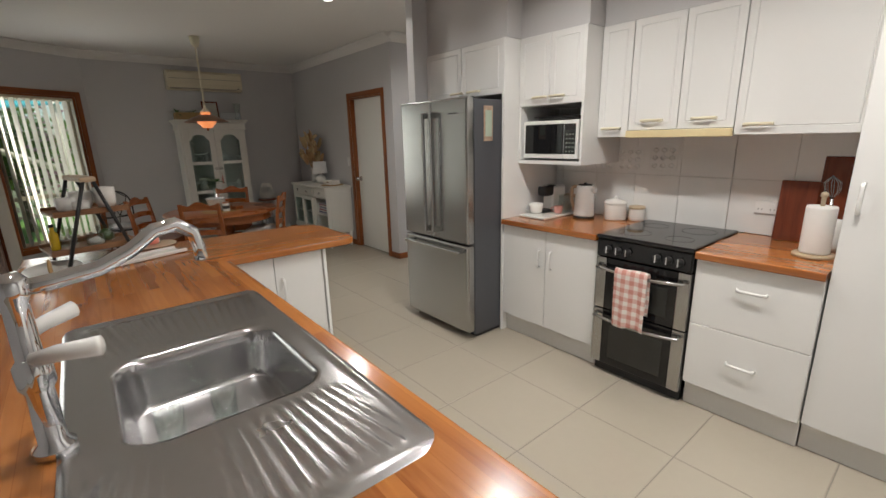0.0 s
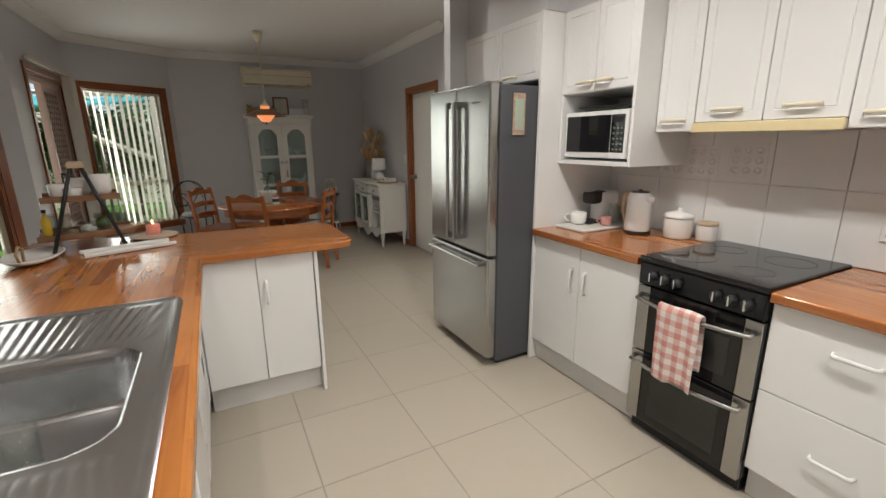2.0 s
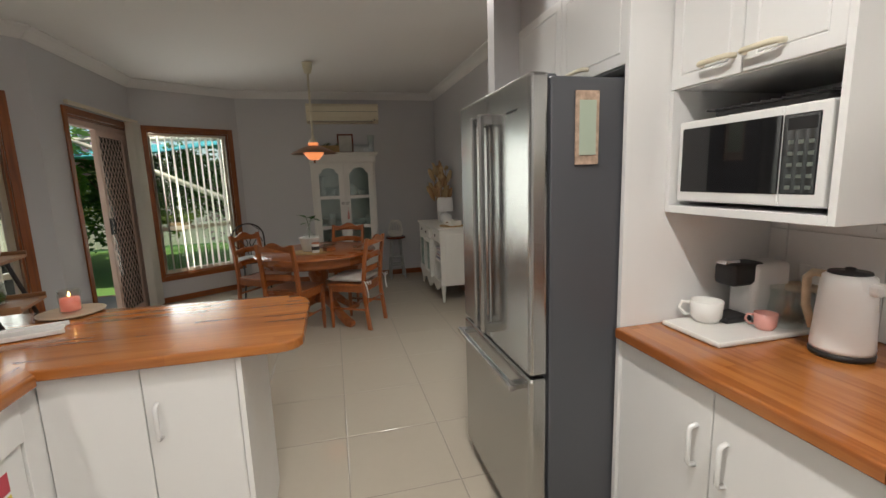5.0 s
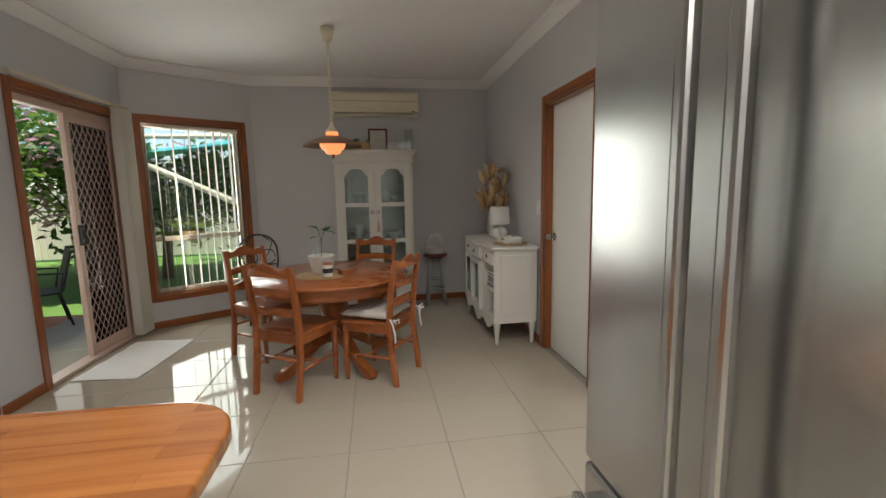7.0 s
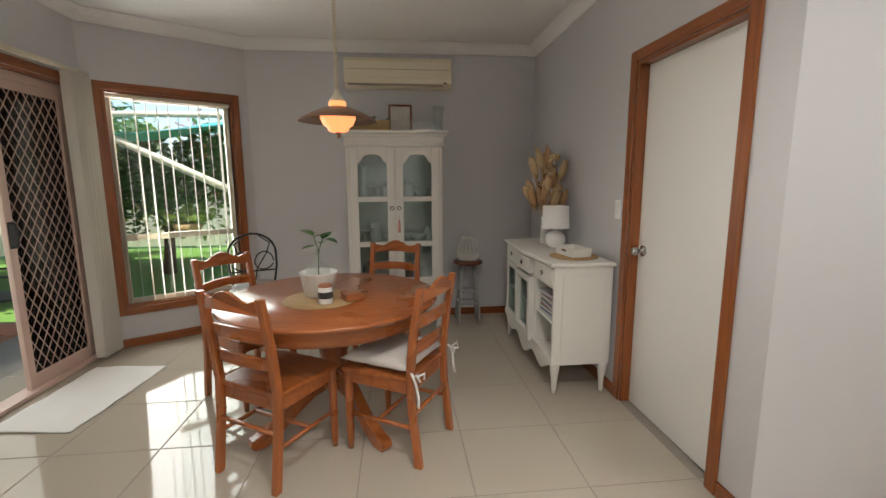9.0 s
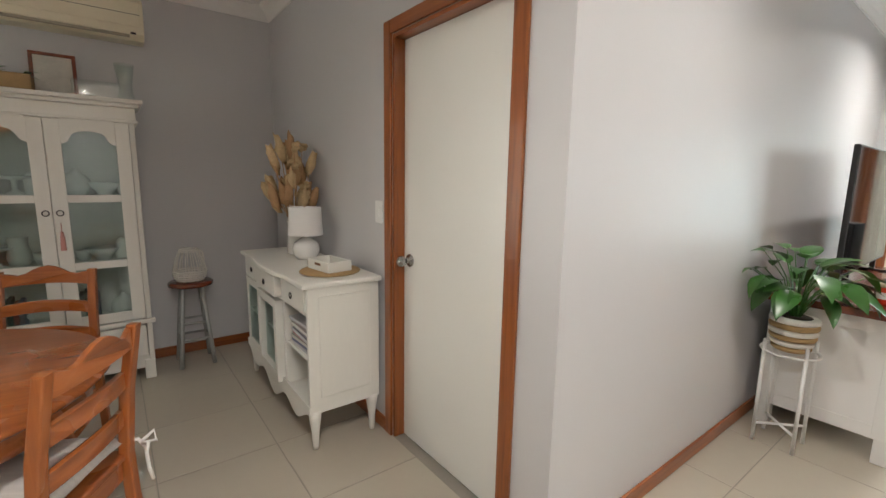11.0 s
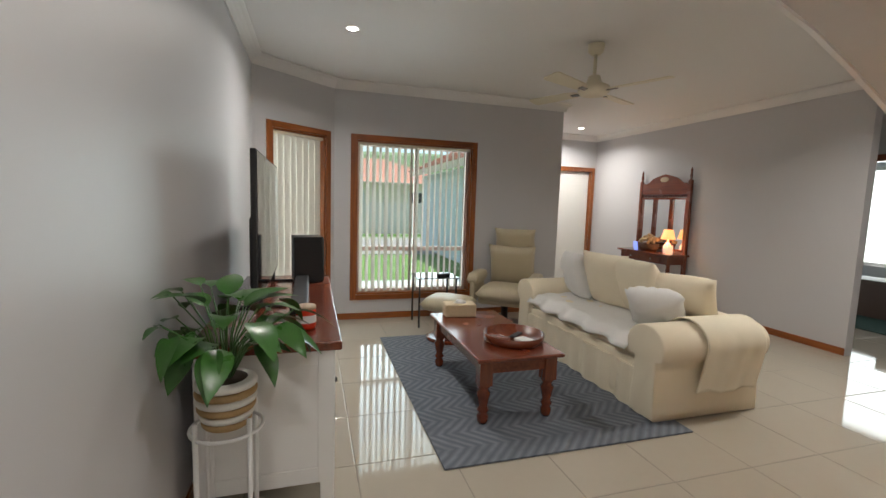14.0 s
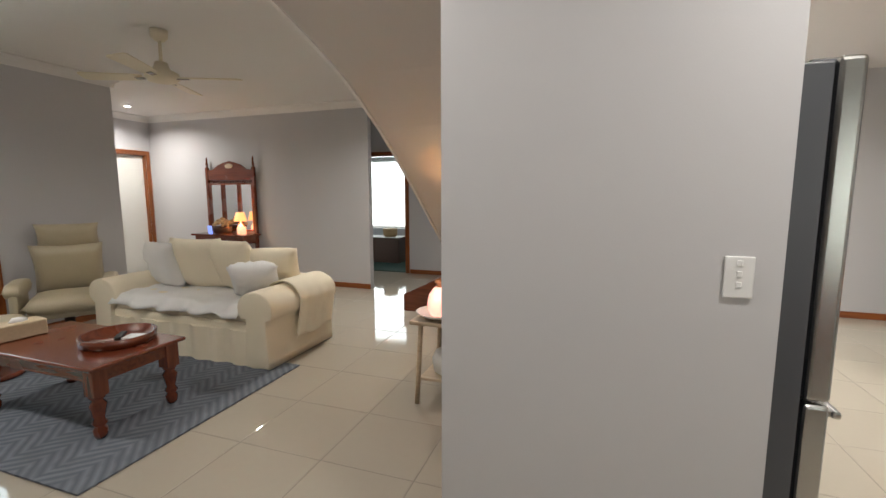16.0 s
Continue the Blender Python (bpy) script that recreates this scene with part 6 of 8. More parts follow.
def switch_plate(m, n=2, label="white light switch plate on the wall"):
    ob = thing("light_switch", m, label, "light switch")
    part("plate", box(-0.036, 0.036, -0.008, 0, -0.058, 0.058, 0.003), WHITEP, ob)
    for k in range(n):
        part("rocker", box(-0.007, 0.007, -0.011, -0.007, -0.02 + k * 0.03 - 0.008, -0.02 + k * 0.03 + 0.008, 0.002), WHITEP, ob)
    return ob


switch_plate(wall_frame(*LOOP[5]) @ Matrix.Translation((1.78, 0, 1.20)))
switch_plate(pose(-0.625, -1.3595, 1.15, 0, 0, 180), 3, "cream three-gang light switch on the grey wall")
for sx, sz in ((-2.20, 1.35), (-2.28, 1.27), (-2.27, 1.15)):
    switch_plate(pose(sx, -5.8995, sz, 0, 0, 180), 1)


# ---- living room ----
def carved_rug():
    m, nt, p, lk = nodes_of("grey_carved_rug")
    tc = nt.nodes.new("ShaderNodeTexCoord")
    n = nt.nodes.new("ShaderNodeTexNoise")
    n.inputs["Scale"].default_value, n.inputs["Detail"].default_value = 9, 5
    lk.new(tc.outputs["Object"], n.inputs[0])
    sp = nt.nodes.new("ShaderNodeSeparateXYZ")
    lk.new(tc.outputs["Object"], sp.inputs[0])
    zig = nt.nodes.new("ShaderNodeMath")
    zig.operation = "PINGPONG"
    zig.inputs[1].default_value = 0.16
    lk.new(sp.outputs[0], zig.inputs[0])
    su = nt.nodes.new("ShaderNodeMath")
    su.operation = "ADD"
    lk.new(zig.outputs[0], su.inputs[0])
    lk.new(sp.outputs[1], su.inputs[1])
    nn = nt.nodes.new("ShaderNodeMath")
    nn.operation = "MULTIPLY_ADD"
    nn.inputs[1].default_value = 0.03
    lk.new(n.outputs[0], nn.inputs[0])
    lk.new(su.outputs[0], nn.inputs[2])
    st = nt.nodes.new("ShaderNodeMath")
    st.operation = "PINGPONG"
    st.inputs[1].default_value = 0.035
    lk.new(nn.outputs[0], st.inputs[0])
    r = nt.nodes.new("ShaderNodeValToRGB")
    r.color_ramp.elements[0].position, r.color_ramp.elements[0].color = 0.15, (0.105, 0.12, 0.145, 1)
    r.color_ramp.elements[1].position, r.color_ramp.elements[1].color = 0.7, (0.185, 0.205, 0.235, 1)
    k = nt.nodes.new("ShaderNodeMath")
    k.operation = "MULTIPLY"
    k.inputs[1].default_value = 28.5
    lk.new(st.outputs[0], k.inputs[0])
    mx = nt.nodes.new("ShaderNodeMath")
    mx.operation = "MULTIPLY"
    lk.new(k.outputs[0], mx.inputs[0])
    lk.new(n.outputs[0], mx.inputs[1])
    m2 = nt.nodes.new("ShaderNodeMath")
    m2.operation = "MULTIPLY_ADD"
    m2.inputs[1].default_value = 1.1
    m2.inputs[2].default_value = 0.1
    lk.new(mx.outputs[0], m2.inputs[0])
    lk.new(m2.outputs[0], r.inputs[0])
    lk.new(r.outputs[0], p.inputs["Base Color"])
    p.inputs["Roughness"].default_value = 0.95
    b = nt.nodes.new("ShaderNodeBump")
    b.inputs["Strength"].default_value, b.inputs["Distance"].default_value = 0.8, 0.01
    lk.new(m2.outputs[0], b.inputs["Height"])
    lk.new(b.outputs[0], p.inputs["Normal"])
    return m


solid("rug", box(0, 2.25, 0, 1.62, 0.001, 0.013, 0.005), carved_rug(), "blue-grey carved chevron pile rug on the tiles", "rug", pose(1.95, -2.80, 0, 0, 0, 0))


def turned_leg(h):
    return [(0.020, 0.001), (0.026, 0.02), (0.028, 0.05), (0.020, 0.07), (0.030, 0.09), (0.020, 0.115), (0.030, 0.17), (0.034, 0.20), (0.022, 0.225), (0.033, 0.245), (0.033, 0.25)]


def coffee_table():
    ob = thing("coffee_table", pose(2.84, -1.77, 0.013, 0, 0, 0), "red mahogany coffee table with turned legs", "coffee table")
    part("tabletop", box(-0.57, 0.57, -0.295, 0.295, 0.412, 0.436, 0.008, 3), MAHOG, ob)
    part("apron", merge(box(-0.50, 0.50, -0.245, -0.225, 0.325, 0.411), box(-0.50, 0.50, 0.225, 0.245, 0.325, 0.411), box(-0.515, -0.495, -0.225, 0.225, 0.325, 0.411), box(0.495, 0.515, -0.225, 0.225, 0.325, 0.411)), MAHOG, ob)
    for sx in (-0.49, 0.49):
        for sy in (-0.222, 0.222):
            part("leg", merge(lathe([(r * 1.3, z) for r, z in turned_leg(0)], 18, sx, sy), box(sx - 0.042, sx + 0.042, sy - 0.042, sy + 0.042, 0.25, 0.412, 0.004)), MAHOG_Z, ob)
    tray = thing("round_tray", pose(2.60, -1.86, 0.450), "round dark wooden tray on the coffee table", "tray")
    part("tray", lathe([(0.19, 0.0), (0.205, 0.005), (0.21, 0.055), (0.200, 0.055), (0.195, 0.012), (0.0, 0.010)], 40, cap=False), MAHOG, tray)
    solid("remote", box(-0.02, 0.02, -0.07, 0.07, 0.0, 0.016, 0.006), BLACKMATT, "black remote control in the round tray", "remote", pose(2.64, -1.90, 0.462, 0, 0, 40))
    solid("notebook", box(-0.05, 0.05, -0.045, 0.045, 0.0, 0.018, 0.003), WHITEP, "small pale box in the round tray", "box", pose(2.52, -1.90, 0.462, 0, 0, 20))
    tb = thing("tissue_box", pose(3.30, -1.70, 0.450, 0, 0, -6), "pale woven tissue box cover on the table", "tissue box")
    part("cover", box(-0.075, 0.075, -0.13, 0.13, 0.0, 0.105, 0.012, 3), surface("pale_rattan", (0.58, 0.47, 0.31), 0.8, vary=0.2, scale=40, bump=0.6, grain=120), tb)
    part("tissue", blob(0, 0, 0.105, 0.03, 0.05, 0.035, 0.6, 4, 2), WHITECLOTH, tb, "white paper tissue")


coffee_table()


def sofa():
    ob = thing("sofa", pose(2.08, -3.54, 0), "cream slipcovered two-seat sofa with rolled arms", "sofa")
    L, D = 1.96, 0.92

    def ruck(bm, k=0.012, s=0):
        bmesh.ops.subdivide_edges(bm, edges=[e for e in bm.edges if e.calc_length() > 0.15], cuts=5, use_grid_fill=True)
        for v in bm.verts:
            n = noise.noise_vector(v.co * 5 + Vector((s, 0, 0)))
            v.co += n * k * (0.3 + 0.7 * min(1, max(0, v.co.z) * 4))
            v.co.z = max(v.co.z, 0.002)
        for f in bm.faces:
            f.smooth = True
        return bm

    part("base", ruck(box(0.16, L - 0.16, 0.08, D - 0.03, 0.03, 0.36, 0.03, 3)), LINEN, ob)
    sk = []
    for k in range(61):
        u = k / 60
        sk.append((0.10 + (L - 0.2) * u, D - 0.015 + 0.012 * math.sin(u * 55) + 0.010 * math.sin(u * 23)))
    for k in range(1, 60):
        u = 1 - k / 60
        sk.append((0.10 + (L - 0.2) * u, D - 0.045))
    part("skirt", prism(sk, 0.012, 0.30), LINEN, ob, "gathered cotton skirt")
    for x0, sgn, nm in ((0.13, -1, 0), (L - 0.13, 1, 1)):
        prof = [(-0.115, 0.015), (-0.105, 0.40)] + [(0.0 + 0.168 * math.cos(radians(t)), 0.478 + 0.152 * math.sin(radians(t))) for t in range(205, -41, -15)] + [(0.095, 0.40), (0.105, 0.015)]
        if sgn > 0:
            prof = [(-x, z) for x, z in prof][::-1]
        bm = moved(upright(prism(prof, 0.04, D + 0.005, 0.012, 2), "x"), Matrix.Translation((x0, 0, 0)))
        part("arm", ruck(bm, 0.010, 3 + nm), LINEN, ob, "rolled slipcovered arm")
    bk = [(0.0, 0.012), (0.0, 0.53), (0.02, 0.58), (0.07, 0.625), (0.13, 0.61), (0.19, 0.56), (0.24, 0.40), (0.24, 0.10)]
    part("backrest", ruck(moved(upright(prism(bk, 0.05, L - 0.05, 0.012, 2), "y"), Matrix.Identity(4)), 0.014, 9), LINEN, ob)
    for k in range(2):
        part("seat_cushion", ruck(moved(cushion(0.88, 0.68, 0.20, 14, 0.22, k), Matrix.Translation((0.56 + k * 0.84, 0.56, 0.395))), 0.008, 5 + k), LINEN, ob)
    base = ob.matrix_world.copy()

    def scatter(x, y, z, w, rx, rz, material, label, puff=0.55, fluffy=False):
        bm = cushion(w, w, 0.22, 14, puff, x)
        if fluffy:
            for v in bm.verts:
                v.co += noise.noise_vector(v.co * 26) * 0.016
        solid("scatter_cushion", bm, material, label, "cushion", base @ pose(x, y, z, rx, 0, rz), "cushions on the sofa")

    scatter(1.56, 0.50, 0.715, 0.46, 74, -14, WHITECLOTH, "fluffy white cushion leaning on the sofa arm", fluffy=True)
    scatter(1.44, 0.32, 0.73, 0.44, 76, -4, LINEN, "square cream cotton cushion on the sofa")
    scatter(1.14, 0.44, 0.735, 0.53, 70, 9, LINEN, "large cream cotton cushion on the sofa")
    scatter(0.76, 0.43, 0.73, 0.53, 68, -7, LINEN, "large cream cotton cushion on the sofa")
    scatter(0.42, 0.32, 0.70, 0.46, 62, 24, LINEN, "cream cotton cushion slumped by the arm")
    scatter(0.42, 0.58, 0.65, 0.40, 44, 34, WHITECLOTH, "fluffy white cushion slumped by the arm", fluffy=True)

    def seat_throw(u, v):
        x = 0.30 + 1.40 * u
        y = 0.34 + 0.60 * v
        edge = 0.03 * math.sin(u * 26) * v
        z = 0.503 + 0.006 * math.sin(u * 40) + 0.006 * math.sin(v * 18 + u * 9)
        if y > 0.86:
            z -= (y - 0.86) * 1.1
        return (x, y + edge, z)

    solid("seat_throw", cloth_sheet(seat_throw, 60, 26, 0.012), WHITECLOTH, "scalloped white quilted throw over the sofa seat", "throw", base)

    def arm_throw(u, v):
        s = v * 0.95 - 0.36
        a = s / 0.178
        y = 0.10 + 0.50 * u + 0.02 * math.sin(v * 7) + (0.10 * (v - 0.5))
        if s < 0:
            x, z = 0.13 + 0.186 * math.sin(min(-a, 1.6)), 0.478 + 0.176 * math.cos(min(-a, 1.6)) - max(0, -a - 1.6) * 0.155
        else:
            t = min(a, 1.75)
            x, z = 0.13 - 0.190 * math.sin(t), 0.478 + 0.178 * math.cos(t) - max(0, a - 1.75) * 0.155
        return (x - 0.010 * math.sin(u * 22) * max(0, s), y, z + 0.004 + 0.02 * math.sin(u * 9) * max(0, s))

    solid("arm_throw", cloth_sheet(arm_throw, 34, 40, 0.010), surface("cream_knit", (0.80, 0.73, 0.57), 0.95, vary=0.08, bump=0.7, grain=140), "cream knitted throw draped over the sofa arm", "throw", base)


sofa()


def recliner():
    ob = thing("recliner", facing(4.38, -2.62, -0.80, 0.60), "cream leather swivel recliner on a wooden base", "armchair")
    part("base_ring", lathe([(0.26, 0.002), (0.29, 0.006), (0.29, 0.03), (0.25, 0.035)], 32), MAHOG, ob)
    part("post", lathe([(0.04, 0.03), (0.04, 0.26), (0.10, 0.28)], 16), BLACKMATT, ob)
    part("seat", moved(cushion(0.56, 0.58, 0.18, 12, 0.3, 1), Matrix.Translation((0, 0.02, 0.40))), LEATHER, ob)
    part("seat_box", box(-0.26, 0.26, -0.25, 0.24, 0.28, 0.36, 0.03), LEATHER, ob)
    part("backrest", moved(cushion(0.56, 0.52, 0.17, 12, 0.3, 2), pose(0, -0.34, 0.66, 72)), LEATHER, ob)
    part("headrest", moved(cushion(0.50, 0.26, 0.16, 12, 0.3, 3), pose(0, -0.44, 0.97, 76)), LEATHER, ob)
    for s in (-1, 1):
        part("arm", moved(cushion(0.13, 0.52, 0.14, 10, 0.3, 4), pose(s * 0.33, 0.0, 0.55)), LEATHER, ob)
        part("arm_panel", box(s * 0.33 - 0.03, s * 0.33 + 0.03, -0.22, 0.22, 0.30, 0.53, 0.02), LEATHER, ob)
    ot = thing("footstool", facing(4.02, -1.84, -0.80, 0.60), "cream leather footstool on a wooden base", "footstool")
    part("cushion", moved(cushion(0.48, 0.42, 0.16, 12, 0.3, 6), Matrix.Translation((0, 0, 0.38))), LEATHER, ot)
    part("post", lathe([(0.035, 0.03), (0.035, 0.30), (0.09, 0.32)], 16), BLACKMATT, ot)
    part("base_ring", lathe([(0.20, 0.016), (0.22, 0.02), (0.22, 0.042), (0.19, 0.045)], 32), MAHOG, ot)
    st = thing("side_table", pose(4.66, -1.86, 0), "small black glass side table by the window", "side table")
    part("top", box(-0.20, 0.20, -0.24, 0.24, 0.545, 0.555, 0.003), BLACKGLASS, st)
    for a in (-0.17, 0.17):
        for b in (-0.21, 0.21):
            part("leg", tube([(a, b, 0.002), (a, b, 0.545)], 0.011, 8), BLACKMATT, st)
    solid("remote", box(-0.03, 0.03, -0.08, 0.08, 0.0, 0.025, 0.008), BLACKMATT, "black remote control on the side table", "remote", pose(4.62, -1.96, 0.556, 0, 0, 30))


recliner()


def tv_corner():
    ob = thing("tv_unit", pose(1.82, -0.62, 0), "white television cabinet with a brown wooden top", "tv cabinet")
    L, D = 1.66, 0.56
    part("top", box(-0.03, L + 0.03, -0.03, D + 0.01, 0.735, 0.775, 0.006), MAHOG, ob)
    part("side", box(0.0, 0.025, 0.0, D - 0.01, 0.13, 0.734, 0.003), LAMINATE, ob)
    part("side", box(L - 0.025, L, 0.0, D - 0.01, 0.13, 0.734, 0.003), LAMINATE, ob)
    part("bottom", box(0.025, L - 0.025, 0.02, D - 0.01, 0.13, 0.155), LAMINATE, ob)
    part("upper_board", box(0.025, L - 0.025, 0.02, D - 0.01, 0.709, 0.734), LAMINATE, ob)
    part("back", box(0.025, L - 0.025, D - 0.025, D - 0.011, 0.155, 0.709, 0.001), LAMINATE, ob)
    part("divider", box(0.40, 0.42, 0.02, D - 0.03, 0.155, 0.709), LAMINATE, ob)
    part("divider", box(L - 0.42, L - 0.40, 0.02, D - 0.03, 0.155, 0.709), LAMINATE, ob)
    part("side_panel", merge(box(-0.006, 0.0, 0.0, 0.07, 0.13, 0.734, 0.002), box(-0.006, 0.0, D - 0.08, D - 0.01, 0.13, 0.734, 0.002), box(-0.005, 0.0, 0.07, D - 0.08, 0.13, 0.20, 0.002), box(-0.005, 0.0, 0.07, D - 0.08, 0.664, 0.734, 0.002)), LAMINATE, ob)
    for x in (0.0, L - 0.06):
        for y in (0.0, D - 0.07):
            part("foot", box(x, x + 0.06, y, y + 0.06, 0.002, 0.129, 0.003), LAMINATE, ob)
    for x0, x1 in ((0.03, 0.40), (L - 0.40, L - 0.03)):
        d = part("door", box(x0 + 0.003, x1 - 0.003, -0.004, 0.018, 0.16, 0.70, 0.003), LAMINATE, ob)
        part("knob", moved(lathe([(0.006, 0), (0.006, 0.012), (0.014, 0.018), (0.012, 0.026)], 14), pose(x1 - 0.05 if x0 < 0.5 else x0 + 0.05, -0.004, 0.45, 90)), IRON, d)
    for x0, x1 in ((0.423, 0.825), (0.83, L - 0.423)):
        d = part("drawer", box(x0 + 0.003, x1 - 0.003, -0.004, 0.018, 0.53, 0.70, 0.003), LAMINATE, ob)
        part("knob", moved(lathe([(0.006, 0), (0.006, 0.012), (0.014, 0.018), (0.012, 0.026)], 14), pose((x0 + x1) / 2, -0.004, 0.615, 90)), IRON, d)
    part("shelf", box(0.42, L - 0.42, 0.03, D - 0.03, 0.36, 0.38, 0.002), LAMINATE, ob)
    tv = thing("television", pose(2.86, -0.26, 0.776, 0, 0, 0), "large slim black television on the cabinet", "television")
    part("panel", box(-0.66, 0.66, -0.012, 0.016, 0.075, 0.83, 0.006), BLACKMATT, tv)
    part("screen", box(-0.65, 0.65, -0.0145, -0.0115, 0.09, 0.82, 0.001), BLACKGLASS, tv, "dark glossy screen")
    part("rear_housing", box(-0.42, 0.42, 0.016, 0.055, 0.10, 0.50, 0.02), BLACKMATT, tv)
    for s in (-0.40, 0.40):
        part("foot", merge(box(s - 0.015, s + 0.015, -0.13, 0.13, 0.0, 0.012, 0.003), box(s - 0.012, s + 0.012, -0.01, 0.02, 0.01, 0.08, 0.003)), BLACKMATT, tv)
    solid("soundbar", box(-0.45, 0.45, -0.045, 0.045, 0.0, 0.06, 0.012), BLACKMATT, "low black soundbar in front of the television", "soundbar", pose(2.70, -0.46, 0.777))
    sp = thing("speaker", pose(3.27, -0.50, 0.776, 0, 0, 8), "black bookshelf speaker on the tv cabinet", "speaker")
    part("box", box(-0.10, 0.10, -0.09, 0.11, 0.0, 0.33, 0.006), BLACKMATT, sp)
    part("grille", box(-0.092, 0.092, -0.098, -0.089, 0.01, 0.32, 0.004), IRON, sp)
    cd = thing("red_candle", pose(2.02, -0.50, 0.776), "red candle jar with a pale lid", "candle")
    part("jar", lathe([(0.042, 0.001), (0.045, 0.01), (0.045, 0.085), (0.042, 0.09)], 24), surface("red_glass", (0.55, 0.045, 0.02), 0.15), cd)
    part("lid", lathe([(0.044, 0.09), (0.044, 0.104), (0.04, 0.108)], 24), PALEWOOD, cd)
    part("label", lathe([(0.0455, 0.03), (0.0455, 0.065)], 24, cap=False), WHITEP, cd)


tv_corner()


def peace_lily():
    cx, cy = 1.66, -0.22
    st = thing("plant_stand", pose(cx, cy, 0), "white metal plant stand with four legs", "plant stand")
    for k in range(4):
        a = math.pi / 4 + k * math.pi / 2
        part("leg", tube([(0.125 * math.cos(a), 0.125 * math.sin(a), 0.002), (0.125 * math.cos(a), 0.125 * math.sin(a), 0.575)], 0.009, 8), WHITEP, st)
    part("cross_brace", merge(tube([(0.125 * math.cos(math.pi / 4), 0.125 * math.sin(math.pi / 4), 0.10), (-0.125 * math.cos(math.pi / 4), -0.125 * math.sin(math.pi / 4), 0.10)], 0.007, 8), tube([(0.125 * math.cos(math.pi / 4), -0.125 * math.sin(math.pi / 4), 0.10), (-0.125 * math.cos(math.pi / 4), 0.125 * math.sin(math.pi / 4), 0.10)], 0.007, 8)), WHITEP, st)
    part("ring", tube([(0.125 * math.cos(t * math.pi / 12), 0.125 * math.sin(t * math.pi / 12), 0.515) for t in range(24)], 0.007, 8, True), WHITEP, st)
    pl = thing("peace_lily", pose(cx, cy, 0.523) @ Matrix.Diagonal((0.86, 0.86, 0.86, 1.0)), "leafy green peace lily in a striped woven basket", "pot plant")
    prof = [(0.085, 0.001), (0.098, 0.02), (0.112, 0.08), (0.118, 0.13), (0.115, 0.20), (0.108, 0.21), (0.105, 0.19)]
    for k in range(6):
        z0, z1 = 0.035 * k, 0.035 * (k + 1)

        def rad(z):
            return 0.088 + 0.032 * math.sin(min(1, z / 0.16) * math.pi / 2)

        part("basket_band", lathe([(rad(z0) - 0.008, z0 + 0.001), (rad(z0) + 0.003, z0 + 0.006), (rad((z0 + z1) / 2) + 0.006, (z0 + z1) / 2), (rad(z1) + 0.003, z1 - 0.006), (rad(z1) - 0.008, z1)], 32), BASKET if k % 2 == 0 else WICKERW, pl, "natural band" if k % 2 == 0 else "white band")
    part("soil", lathe([(0.10, 0.208), (0.06, 0.214)], 20), surface("soil", (0.03, 0.02, 0.012), 1.0, bump=0.8), pl)
    random.seed(11)
    for k in range(46):
        a = k * 137.5
        lean = 12 + 62 * ((k % 23) / 22)
        h = 0.16 + 0.14 * random.random() + (0.12 if lean < 30 else 0.0)
        ca, sa = math.cos(radians(a)), math.sin(radians(a))
        reach = h * math.tan(radians(min(lean, 48))) * 0.8
        tip = (0.02 * ca + reach * ca, 0.02 * sa + reach * sa, 0.21 + h)
        if cy + tip[1] > 0.10:
            continue
        s = part("stalk", tube([(0.02 * ca, 0.02 * sa, 0.205), (0.02 * ca + reach * 0.35 * ca, 0.02 * sa + reach * 0.35 * sa, 0.21 + h * 0.6), tip], 0.003, 5), LEAF, pl)
        ln = 0.15 + 0.06 * random.random()
        wd = 0.085 + 0.03 * random.random()
        room = -cy - tip[1] - 0.03
        if sa > 0.2 and ln * sa > room:
            ln = max(0.07, room / sa)
        part("leaf", moved(leaf_blade(ln, wd, 0.55, 0.22, 7), Matrix.Translation(tip) @ pose(0, 0, 0, 14 * math.sin(k * 3.1), -62 + lean * 1.25, a)), LEAF, s)


peace_lily()


